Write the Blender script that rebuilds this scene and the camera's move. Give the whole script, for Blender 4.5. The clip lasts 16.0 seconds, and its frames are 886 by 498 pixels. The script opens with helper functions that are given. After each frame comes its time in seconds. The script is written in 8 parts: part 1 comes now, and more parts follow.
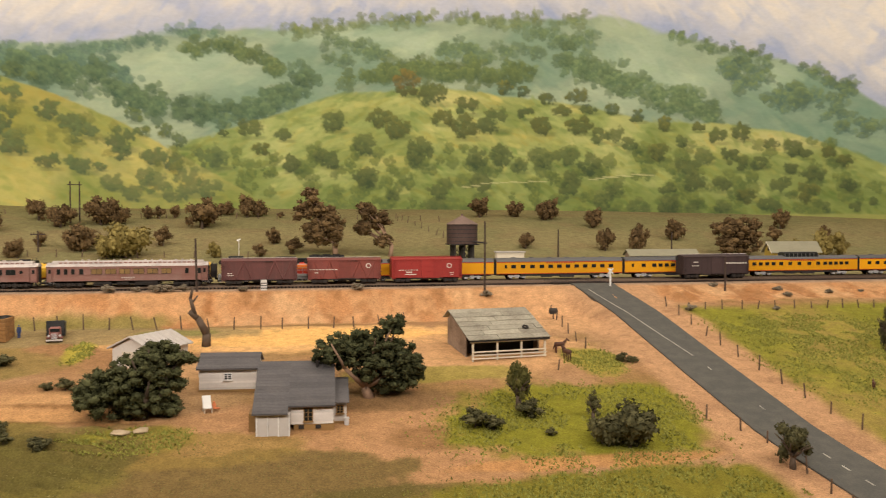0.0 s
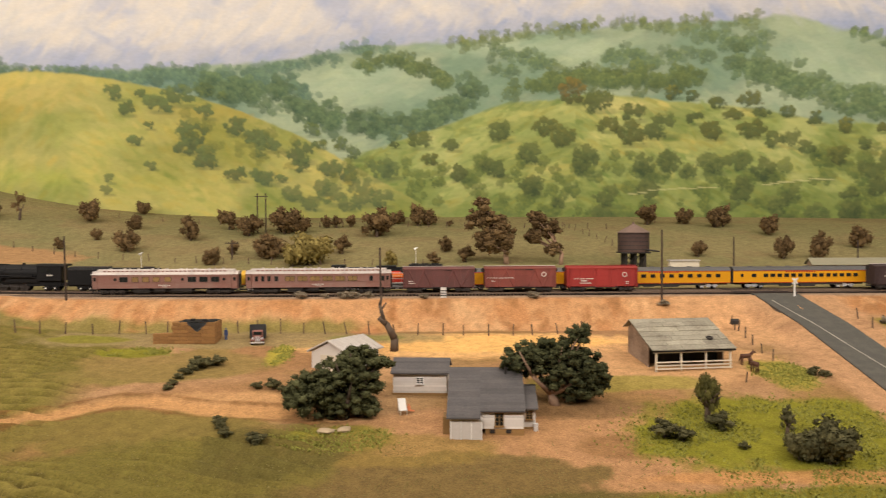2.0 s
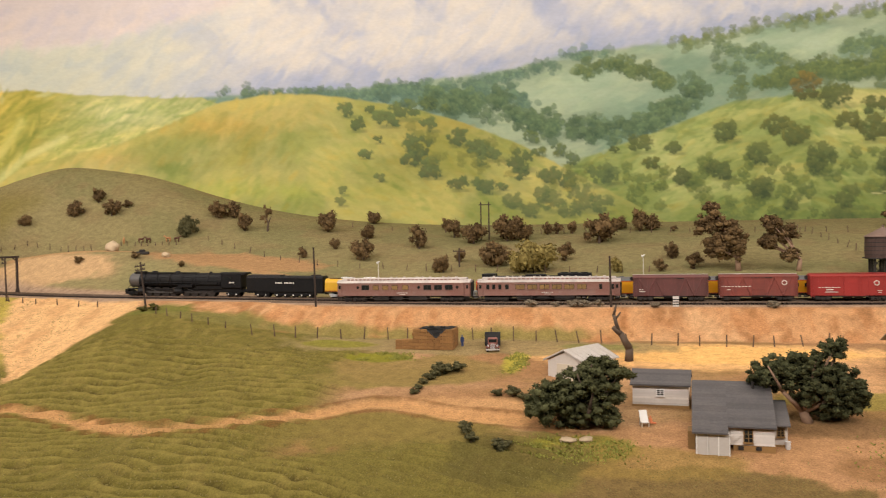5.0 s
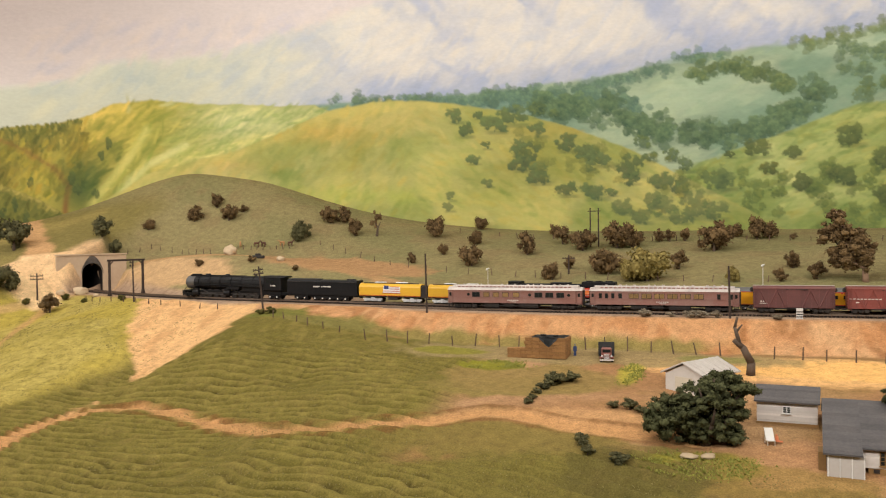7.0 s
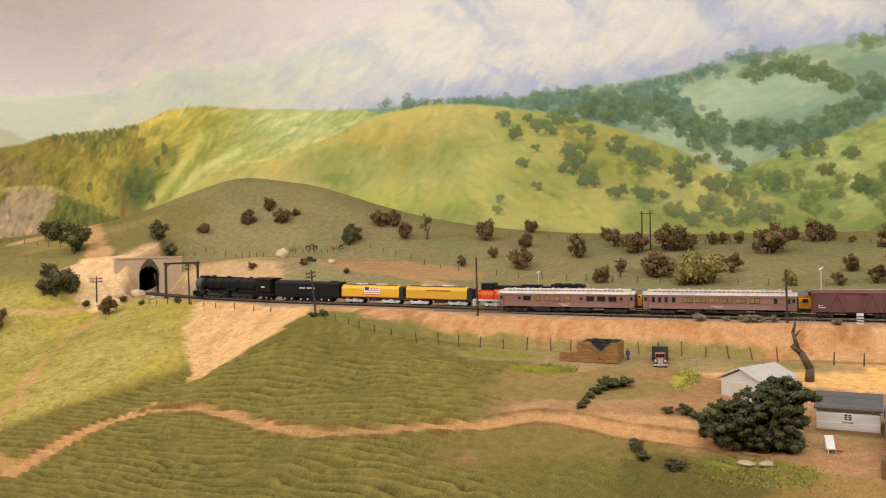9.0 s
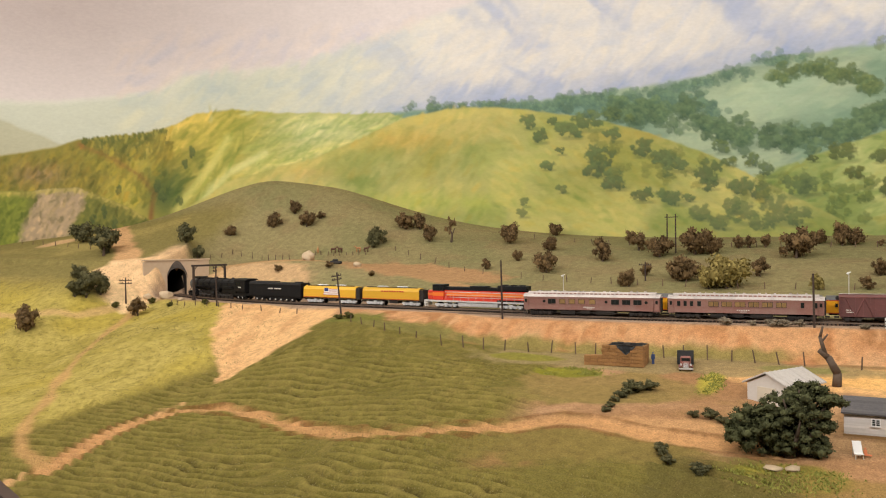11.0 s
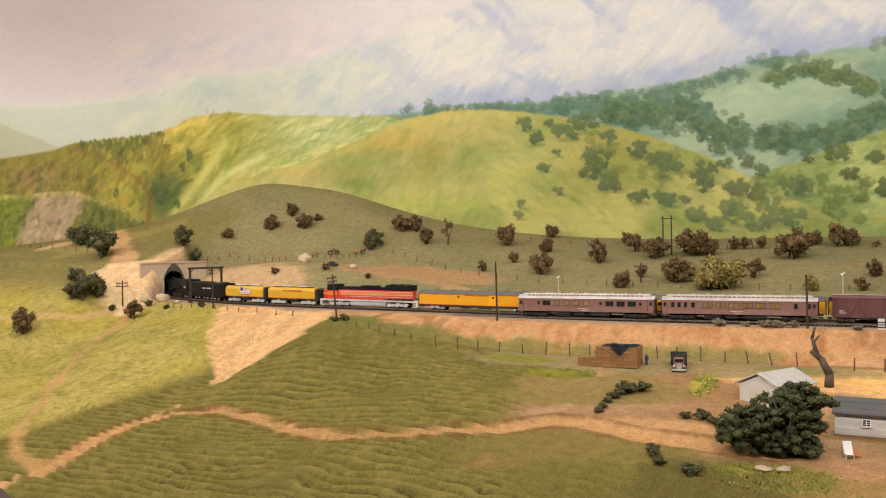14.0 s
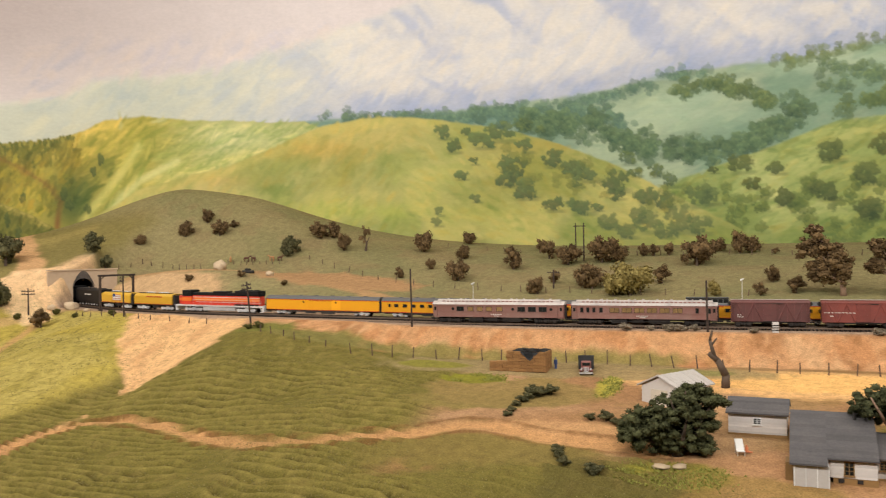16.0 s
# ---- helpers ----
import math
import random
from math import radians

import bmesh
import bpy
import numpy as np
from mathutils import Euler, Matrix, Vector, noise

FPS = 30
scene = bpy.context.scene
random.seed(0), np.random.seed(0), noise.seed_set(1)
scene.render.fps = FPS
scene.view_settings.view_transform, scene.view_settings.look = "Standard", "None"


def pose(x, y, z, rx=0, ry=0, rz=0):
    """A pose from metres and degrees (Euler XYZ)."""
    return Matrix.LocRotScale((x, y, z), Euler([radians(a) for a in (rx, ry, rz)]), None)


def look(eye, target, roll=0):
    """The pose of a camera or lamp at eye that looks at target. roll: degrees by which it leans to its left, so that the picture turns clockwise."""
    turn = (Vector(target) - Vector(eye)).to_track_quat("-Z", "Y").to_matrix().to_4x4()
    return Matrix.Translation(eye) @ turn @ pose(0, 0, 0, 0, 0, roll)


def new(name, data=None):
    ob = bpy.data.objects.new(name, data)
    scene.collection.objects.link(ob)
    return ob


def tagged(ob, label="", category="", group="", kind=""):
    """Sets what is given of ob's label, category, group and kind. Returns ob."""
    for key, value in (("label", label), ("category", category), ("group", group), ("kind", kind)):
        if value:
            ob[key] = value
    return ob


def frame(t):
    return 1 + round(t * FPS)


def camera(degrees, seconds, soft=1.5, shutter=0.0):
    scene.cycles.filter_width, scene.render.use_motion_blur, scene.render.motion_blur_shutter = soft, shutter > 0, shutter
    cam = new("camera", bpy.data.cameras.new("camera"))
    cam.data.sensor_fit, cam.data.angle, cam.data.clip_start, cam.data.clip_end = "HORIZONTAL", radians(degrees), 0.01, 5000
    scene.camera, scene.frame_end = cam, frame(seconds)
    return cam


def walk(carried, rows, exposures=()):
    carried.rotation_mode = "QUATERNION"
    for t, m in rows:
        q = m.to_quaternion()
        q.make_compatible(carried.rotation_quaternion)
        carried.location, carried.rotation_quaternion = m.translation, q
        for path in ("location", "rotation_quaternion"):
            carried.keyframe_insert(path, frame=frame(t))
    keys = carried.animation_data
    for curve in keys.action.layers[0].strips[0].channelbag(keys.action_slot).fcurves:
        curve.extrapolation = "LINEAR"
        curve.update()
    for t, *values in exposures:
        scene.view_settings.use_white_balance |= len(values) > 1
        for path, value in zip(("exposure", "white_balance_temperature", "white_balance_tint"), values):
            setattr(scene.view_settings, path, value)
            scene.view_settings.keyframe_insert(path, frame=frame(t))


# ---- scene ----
cam = camera(54.3, 16.0, soft=1.1, shutter=0.4)
METRES, EYE, TILT, LEAN, TURN = 0.213, 0.124, -2.0, 0.0, -11.31
ROWS = [
    (0.0, 0.0, 0.0, 0.0, 0.0, 0.0, -0.0),
    (0.5, -0.0352, -0.0351, 0.0057, 2.26, 0.04, 0.07),
    (1.0, -0.0758, -0.0828, 0.0121, 4.39, 0.17, 0.05),
    (1.5, -0.1465, -0.1177, 0.0209, 6.89, 0.26, -0.04),
    (2.0, -0.216, -0.1583, 0.0312, 9.93, 0.35, -0.06),
    (2.5, -0.2711, -0.2243, 0.0501, 13.22, 0.29, 0.11),
    (3.0, -0.2958, -0.2681, 0.059, 15.51, 0.39, 0.11),
    (3.5, -0.3151, -0.3087, 0.0644, 17.66, 0.27, 0.32),
    (4.0, -0.3404, -0.3065, 0.0599, 19.83, 0.01, 0.46),
    (4.5, -0.361, -0.3005, 0.0739, 21.68, 0.29, 0.44),
    (7.0, -0.4808, -0.3444, 0.1242, 30.19, 0.76, -0.25),
    (7.5, -0.4879, -0.3581, 0.128, 31.14, 0.82, -0.26),
    (8.0, -0.4923, -0.3765, 0.1347, 31.96, 0.86, -0.12),
    (8.5, -0.4881, -0.3692, 0.1358, 32.6, 0.94, -0.04),
    (9.0, -0.5025, -0.3706, 0.1344, 33.34, 0.9, -0.26),
    (9.5, -0.5011, -0.382, 0.1377, 34.16, 0.85, -0.36),
    (10.0, -0.5068, -0.3877, 0.1385, 34.86, 0.84, -0.37),
    (12.5, -0.4553, -0.4449, 0.1396, 34.92, 1.32, -0.5),
    (13.0, -0.4542, -0.4216, 0.1387, 35.4, 1.11, -0.2),
    (13.5, -0.4499, -0.4037, 0.1379, 35.26, 1.1, -0.24),
    (14.0, -0.4375, -0.399, 0.1374, 34.91, 1.2, -0.29),
    (14.5, -0.4119, -0.4105, 0.1379, 33.96, 1.67, -0.59),
    (15.0, -0.3858, -0.4239, 0.1394, 32.54, 2.0, -0.7),
    (15.5, -0.3613, -0.4333, 0.1398, 31.58, 1.81, -0.37),
    (16.0, -0.3195, -0.4258, 0.1415, 29.85, 1.64, -0.15),
]
WHITE = [(0.0, 0.0, 7000, 13), (4.5, 0.0, 6800, 14), (7.0, 0.0, 6500, 10), (16.0, 0.0, 6400, 10)]
walk(cam, [(t, pose(0, 0, EYE, TILT, LEAN, TURN) @ pose(METRES * x, METRES * y, METRES * z, 90 + pitch, roll, yaw)) for t, x, y, z, yaw, pitch, roll in ROWS], WHITE)

# ---- world and lights: an indoor model railway room ----
world = bpy.data.worlds.new("room_world")
scene.world = world
world.use_nodes = True
world.node_tree.nodes["Background"].inputs[0].default_value = (0.9, 0.85, 0.8, 1)
world.node_tree.nodes["Background"].inputs[1].default_value = 0.12
scene.view_settings.exposure = 0.0


def area_lamp(name, x, y, z, sx, sy, watts, target):
    d = bpy.data.lights.new(name, "AREA")
    d.shape, d.size, d.size_y, d.energy, d.color = "RECTANGLE", sx, sy, watts, (1.0, 0.955, 0.90)
    ob = new(name, d)
    ob.matrix_world = look((x, y, z), target)
    return ob


for lx in (-3.4, -2.2, -0.9, 0.4, 1.7):
    # Unseen overhead lamps, set forward to fill fronts; the leftmost added for the tunnel.
    area_lamp("ceiling_tube_light", lx, -0.15, 1.20, 1.1, 0.35, 17.0, (lx, 1.45, 0))
    # Added fill over the meadow and mural; no fixture stands there.
    if lx > -3:
        area_lamp("rear_fill_light", lx, 1.35, 1.36, 1.1, 0.12, 8.0, (lx, 2.2, 0.0))

# ---- materials ----


def principled(name):
    m = bpy.data.materials.new(name)
    m.use_nodes = True
    nt = m.node_tree
    return m, nt, nt.nodes["Principled BSDF"]


def surface(name, color, rough=0.6, metal=0.0, scale=300.0, vary=0.25, bump=0.15, second=None, spec=0.4, worn=0.0):
    """Paint or material with fine grain, larger stains and a little relief."""
    m, nt, b = principled(name)
    co = nt.nodes.new("ShaderNodeTexCoord")
    n1 = nt.nodes.new("ShaderNodeTexNoise")
    n1.inputs["Scale"].default_value, n1.inputs["Detail"].default_value = scale, 6
    n2 = nt.nodes.new("ShaderNodeTexNoise")
    n2.inputs["Scale"].default_value, n2.inputs["Detail"].default_value = scale * 0.12, 3
    info = nt.nodes.new("ShaderNodeObjectInfo")
    nt.links.new(co.outputs["Object"], n1.inputs["Vector"])
    nt.links.new(co.outputs["Object"], n2.inputs["Vector"])
    second = second or tuple(c * 0.55 for c in color)
    mix1 = nt.nodes.new("ShaderNodeMix")
    mix1.data_type = "RGBA"
    mix1.inputs["A"].default_value, mix1.inputs["B"].default_value = (*color, 1), (*second, 1)
    ramp = nt.nodes.new("ShaderNodeMapRange")
    ramp.inputs["From Min"].default_value, ramp.inputs["From Max"].default_value = 0.35, 0.75
    ramp.inputs["To Max"].default_value = vary
    nt.links.new(n1.outputs["Fac"], ramp.inputs["Value"])
    ramp2 = nt.nodes.new("ShaderNodeMapRange")
    ramp2.inputs["From Min"].default_value, ramp2.inputs["From Max"].default_value = 0.4, 0.75
    ramp2.inputs["To Max"].default_value = vary + worn
    nt.links.new(n2.outputs["Fac"], ramp2.inputs["Value"])
    add = nt.nodes.new("ShaderNodeMath")
    add.operation, add.use_clamp = "ADD", True
    nt.links.new(ramp.outputs[0], add.inputs[0])
    nt.links.new(ramp2.outputs[0], add.inputs[1])
    nt.links.new(add.outputs[0], mix1.inputs["Factor"])
    hsv = nt.nodes.new("ShaderNodeHueSaturation")
    val = nt.nodes.new("ShaderNodeMapRange")
    val.inputs["To Min"].default_value, val.inputs["To Max"].default_value = 0.85, 1.15
    nt.links.new(info.outputs["Random"], val.inputs["Value"])
    nt.links.new(val.outputs[0], hsv.inputs["Value"])
    nt.links.new(mix1.outputs["Result"], hsv.inputs["Color"])
    nt.links.new(hsv.outputs[0], b.inputs["Base Color"])
    b.inputs["Roughness"].default_value, b.inputs["Metallic"].default_value = rough, metal
    b.inputs["Specular IOR Level"].default_value = spec
    if bump:
        bp = nt.nodes.new("ShaderNodeBump")
        bp.inputs["Strength"].default_value, bp.inputs["Distance"].default_value = bump, 0.002
        nt.links.new(n1.outputs["Fac"], bp.inputs["Height"])
        nt.links.new(bp.outputs[0], b.inputs["Normal"])
    return m


def painted_ground(name, fine=420.0, bump=0.5, contrast=0.3, rough=0.95, stretch=(1, 1, 1)):
    """A sheet whose colour attribute holds the laid-out ground cover, with grain added."""
    m, nt, b = principled(name)
    at = nt.nodes.new("ShaderNodeAttribute")
    at.attribute_name = "cover"
    co = nt.nodes.new("ShaderNodeTexCoord")
    mp = nt.nodes.new("ShaderNodeMapping")
    mp.inputs["Scale"].default_value = stretch
    nt.links.new(co.outputs["Object"], mp.inputs["Vector"])
    last = at.outputs["Color"]
    heights = []
    for sc, lo, hi in ((fine, 1 - contrast, 1 + contrast), (fine * 0.16, 1 - contrast * 0.6, 1 + contrast * 0.6)):
        n = nt.nodes.new("ShaderNodeTexNoise")
        n.inputs["Scale"].default_value, n.inputs["Detail"].default_value, n.inputs["Roughness"].default_value = sc, 5, 0.65
        nt.links.new(mp.outputs[0], n.inputs["Vector"])
        r = nt.nodes.new("ShaderNodeMapRange")
        r.inputs["From Min"].default_value, r.inputs["From Max"].default_value = 0.3, 0.7
        r.inputs["To Min"].default_value, r.inputs["To Max"].default_value = lo, hi
        nt.links.new(n.outputs["Fac"], r.inputs["Value"])
        mul = nt.nodes.new("ShaderNodeVectorMath")
        mul.operation = "SCALE"
        nt.links.new(last, mul.inputs[0])
        nt.links.new(r.outputs[0], mul.inputs["Scale"])
        last = mul.outputs[0]
        heights.append(n.outputs["Fac"])
    nt.links.new(last, b.inputs["Base Color"])
    b.inputs["Roughness"].default_value = rough
    b.inputs["Specular IOR Level"].default_value = 0.1
    if bump:
        bp = nt.nodes.new("ShaderNodeBump")
        bp.inputs["Strength"].default_value, bp.inputs["Distance"].default_value = bump, 0.003
        nt.links.new(heights[0], bp.inputs["Height"])
        nt.links.new(bp.outputs[0], b.inputs["Normal"])
    return m


M_GROUND = painted_ground("scenic_ground", bump=0.7, contrast=0.30)
M_MURAL = painted_ground("mural_paint", fine=60.0, bump=0.0, contrast=0.05, rough=0.75, stretch=(1, 1, 2.2))
M_MAROON = surface("weathered_brown_maroon", (0.225, 0.098, 0.075), 0.6, vary=0.4, worn=0.25, second=(0.27, 0.17, 0.14))
M_BROWN = surface("boxcar_brown", (0.155, 0.056, 0.050), 0.6, vary=0.3, worn=0.2, second=(0.09, 0.045, 0.042))
M_BROWN_RED = surface("boxcar_oxide_brown", (0.23, 0.056, 0.042), 0.6, vary=0.3, worn=0.2, second=(0.13, 0.045, 0.038))
M_RED = surface("boxcar_red", (0.33, 0.030, 0.025), 0.55, vary=0.2, second=(0.2, 0.03, 0.025))
M_DARKCAR = surface("boxcar_dark_brown", (0.055, 0.033, 0.032), 0.7, vary=0.3, worn=0.2)
M_ROOF_PALE = surface("dusty_roof_grey", (0.62, 0.55, 0.50), 0.7, vary=0.3, worn=0.2, second=(0.20, 0.15, 0.14))
M_ROOF_GREY = surface("streamliner_roof_grey", (0.10, 0.095, 0.09), 0.6)
M_YELLOW = surface("armour_yellow", (0.80, 0.36, 0.012), 0.4, vary=0.08, bump=0.03)
M_YELLOW_TANK = surface("tender_yellow", (0.62, 0.35, 0.03), 0.4, vary=0.15, bump=0.03)
M_STRIPE = surface("stripe_red", (0.45, 0.03, 0.02), 0.5, vary=0.1)
M_BLACK = surface("loco_black", (0.007, 0.007, 0.008), 0.5, vary=0.5, second=(0.016, 0.015, 0.014), bump=0.1, spec=0.2)
M_SMOKEBOX = surface("graphite_smokebox", (0.10, 0.095, 0.09), 0.5, metal=0.3)
M_DARK = surface("underframe_black", (0.018, 0.016, 0.015), 0.75, vary=0.4, second=(0.06, 0.045, 0.035))
M_SILVER = surface("truck_silver", (0.74, 0.74, 0.74), 0.4, metal=0.25, vary=0.3, second=(0.25, 0.25, 0.25))
M_STEEL = surface("rail_steel", (0.20, 0.14, 0.10), 0.45, metal=0.7, vary=0.3)
M_RUST = surface("rail_rust", (0.075, 0.045, 0.032), 0.8, vary=0.4)
M_TIE = surface("tie_wood", (0.05, 0.035, 0.028), 0.9, vary=0.4)
M_GLASS = surface("dark_window_glass", (0.02, 0.022, 0.02), 0.12, vary=0.2, bump=0, spec=0.6)
# Amber puts lamplight inside the cars into the panes' colour; nothing glows.
M_AMBER = surface("amber_lit_pane", (0.30, 0.18, 0.06), 0.5, vary=0.5, second=(0.12, 0.07, 0.03))
M_WHITE = surface("white_paint", (0.72, 0.70, 0.66), 0.6, vary=0.15, second=(0.5, 0.46, 0.4))
M_LETTER = surface("lettering_white", (0.62, 0.58, 0.52), 0.6, vary=0.2)
M_DIESEL_RED = surface("diesel_scarlet", (0.62, 0.05, 0.025), 0.4, vary=0.1, bump=0.03)
M_DIESEL_ORANGE = surface("diesel_orange", (0.80, 0.20, 0.03), 0.4, vary=0.1, bump=0.03)
M_BLUE = surface("flag_blue", (0.03, 0.05, 0.18), 0.5, vary=0.1)

# ---- building helpers ----


def box(bm, x0, x1, y0, y1, z0, z1):
    v = [bm.verts.new(p) for p in ((x0, y0, z0), (x1, y0, z0), (x1, y1, z0), (x0, y1, z0), (x0, y0, z1), (x1, y0, z1), (x1, y1, z1), (x0, y1, z1))]
    for f in ((3, 2, 1, 0), (4, 5, 6, 7), (0, 1, 5, 4), (1, 2, 6, 5), (2, 3, 7, 6), (3, 0, 4, 7)):
        bm.faces.new([v[i] for i in f])
    return v


def bevelled(bm, r, seg=1):
    bmesh.ops.bevel(bm, geom=list(bm.edges), offset=r, segments=seg, affect="EDGES", clamp_overlap=True)
    return bm


def boxes(*items, bevel=0.0):
    bm = bmesh.new()
    for it in items:
        box(bm, *it)
    return bevelled(bm, bevel) if bevel else bm


def extrude_profile(bm, pts, a, b, axis="x"):
    """A closed profile of (u, v) swept from a to b; axis x: (y, z) profile; axis y: (x, z); axis z: (x, y)."""
    def at(u, v, w):
        return {"x": (w, u, v), "y": (u, w, v), "z": (u, v, w)}[axis]
    r0 = [bm.verts.new(at(u, v, a)) for u, v in pts]
    r1 = [bm.verts.new(at(u, v, b)) for u, v in pts]
    n = len(pts)
    for i in range(n):
        bm.faces.new((r0[i], r0[(i + 1) % n], r1[(i + 1) % n], r1[i]))
    bm.faces.new(list(reversed(r0)))
    bm.faces.new(r1)
    bmesh.ops.recalc_face_normals(bm, faces=list(bm.faces))
    return bm


def cyl(bm, p, q, r0, r1=None, seg=10):
    """A capped tapered cylinder from p to q."""
    p, q = Vector(p), Vector(q)
    r1 = r0 if r1 is None else r1
    turn = (q - p).to_track_quat("Z", "Y").to_matrix()
    rings = []
    for c, r in ((p, r0), (q, r1)):
        rings.append([bm.verts.new(c + turn @ Vector((r * math.cos(6.28319 * i / seg), r * math.sin(6.28319 * i / seg), 0))) for i in range(seg)])
    for i in range(seg):
        bm.faces.new((rings[0][i], rings[0][(i + 1) % seg], rings[1][(i + 1) % seg], rings[1][i]))
    bm.faces.new(list(reversed(rings[0])))
    bm.faces.new(rings[1])
    return bm


def part(name, bm, material, parent=None, label="", smooth=False, at=None):
    if isinstance(bm, bmesh.types.BMesh):
        me = bpy.data.meshes.new(name)
        bm.to_mesh(me)
        bm.free()
    else:
        me = bm
    if material and not me.materials:
        me.materials.append(material)
    if smooth:
        me.polygons.foreach_set("use_smooth", [True] * len(me.polygons))
        me.update()
    ob = new(name, me)
    if parent is not None:
        ob.parent = parent
    if at is not None:
        ob.matrix_local = at
    if label:
        ob["label"] = label
    return ob


def shared(name, me, parent, at):
    ob = new(name, me)
    ob.parent = parent
    ob.matrix_local = at
    return ob


def sstep(a, b, x):
    t = np.clip((x - a) / (b - a), 0, 1)
    return t * t * (3 - 2 * t)


# ---- the line: two tracks, the rear one bends away into the tunnel ----
FRONT_Y, BACK_Y, BEND_X, BEND = 1.657, 1.71, -1.15, 0.45
PORTAL_X = -1.83


def back_y(x):
    return BACK_Y + BEND * np.maximum(0, BEND_X - x) ** 2


def back_z(x):
    return 0.012 * sstep(-0.3, -1.5, x)


_xs = np.linspace(-3.6, 4.0, 7601)
_ys = back_y(_xs)
_arc = np.concatenate([[0], np.cumsum(np.hypot(np.diff(_xs), np.diff(_ys)))])
_arc -= np.interp(0, _xs, _arc)


def on_back(s):
    x = float(np.interp(s, _arc, _xs))
    return Vector((x, float(back_y(x)), float(back_z(x))))

# ---- terrain ----
_rng = np.random.RandomState(4)
_grids = [_rng.rand(64, 64) for _ in range(6)]


def fuzz(x, y, scale, k=0):
    """Smooth value noise in 0..1."""
    u, v = np.asarray(x) * scale + 100.3, np.asarray(y) * scale + 57.7
    i, j = np.floor(u).astype(int), np.floor(v).astype(int)
    fu, fv = u - i, v - j
    fu, fv = fu * fu * (3 - 2 * fu), fv * fv * (3 - 2 * fv)
    g = _grids[k]
    a = g[i % 64, j % 64] * (1 - fu) + g[(i + 1) % 64, j % 64] * fu
    b = g[i % 64, (j + 1) % 64] * (1 - fu) + g[(i + 1) % 64, (j + 1) % 64] * fu
    return a * (1 - fv) + b * fv


def fuzz2(x, y, scale, k=0):
    return 0.6 * fuzz(x, y, scale, k) + 0.3 * fuzz(x, y, scale * 2.3, k + 1) + 0.1 * fuzz(x, y, scale * 5.1, k + 2)


def gauss(x, y, cx, cy, sx, sy):
    return np.exp(-((x - cx) / sx) ** 2 - ((y - cy) / sy) ** 2)


def road_x(y):
    """Centre of the paved road as it climbs to the crossing."""
    return np.interp(y, (0.4, 0.85, 0.93, 1.0, 1.2, 1.45, 1.6), (0.78, 0.673, 0.658, 0.649, 0.645, 0.643, 0.627))


def front_line(x):
    """The near edge of the roadbed, by y."""
    by = back_y(np.maximum(x, -1.75))
    w = sstep(-1.0, -0.75, x)
    return FRONT_Y * w + by * (1 - w)


def height(x, y):
    x, y = np.asarray(x, float), np.asarray(y, float)
    bed = -0.0065 + back_z(x)
    d = front_line(x) - 0.045 - y
    dp = np.maximum(d, 0)
    yard = -0.052 * sstep(0.0, 0.105, dp) - 0.13 * np.maximum(dp - 0.14, 0) - 0.12 * np.maximum(dp - 0.40, 0)
    left = -0.30 * np.minimum(dp, 0.45) - 0.15 * np.maximum(dp - 0.45, 0)
    left = left + 0.034 * gauss(x, y, -1.0, 1.47, 0.20, 0.16) - 0.025 * gauss(x, y, -1.22, 1.40, 0.09, 0.22) + 0.02 * gauss(x, y, -1.55, 1.45, 0.22, 0.25)
    wl = sstep(-0.55, -1.0, x)
    z = bed + yard * (1 - wl) + left * wl
    ramp = bed - 0.23 * dp
    wr = sstep(-0.10, -0.045, x - road_x(y))
    z = z * (1 - wr) + ramp * wr
    # rear meadow rising to the painted wall
    e = np.maximum(y - (np.where(x > -1.75, back_y(x), back_y(-1.75)) + 0.055), 0)
    back = bed + 0.003 * sstep(0, 0.02, e) + 0.13 * e + 0.032 * sstep(0.25, 0.75, e)
    back = back + 0.250 * gauss(x, y, -1.90, 2.62, 0.49, 0.40) + 0.02 * gauss(x, y, -1.2, 2.6, 0.4, 0.4) + 0.07 * gauss(x, y, -2.6, 2.3, 0.5, 0.4)
    z = np.where(d < 0, np.maximum(back, bed), z)
    # the ridge that the tunnel pierces, and the cutting before it
    gap = np.abs(y - back_y(x)) / np.sqrt(1 + (2 * BEND * np.minimum(x - BEND_X, 0)) ** 2)
    soft = sstep(0.05, 0.12, gap)
    rise = np.clip((PORTAL_X - 0.004 + 0.04 * soft - x) / (0.03 + 0.15 * soft), 0, 1)
    ridge = 0.094 * rise * rise * (3 - 2 * rise) * np.exp(-(np.minimum(d + 0.06, 0) / 0.5) ** 2) * np.exp(-(dp / 0.40) ** 2)
    bank = 0.05 * gauss(x, y, -1.5, 2.03, 0.35, 0.10)
    z = z + ridge + np.where(d < 0, bank, 0)
    w = sstep(0.100, 0.052, gap) * sstep(PORTAL_X - 0.006, PORTAL_X + 0.004, x)
    return z * (1 - w) + np.minimum(z, bed) * w


def track_gap(x, y):
    return np.abs(y - back_y(x))


def along(x, y, pts):
    """Distance to a polyline in plan."""
    best = np.full(np.shape(x), 9.0)
    for (ax, ay), (bx, by) in zip(pts, pts[1:]):
        vx, vy = bx - ax, by - ay
        t = np.clip(((x - ax) * vx + (y - ay) * vy) / (vx * vx + vy * vy), 0, 1)
        best = np.minimum(best, np.hypot(x - ax - t * vx, y - ay - t * vy))
    return best


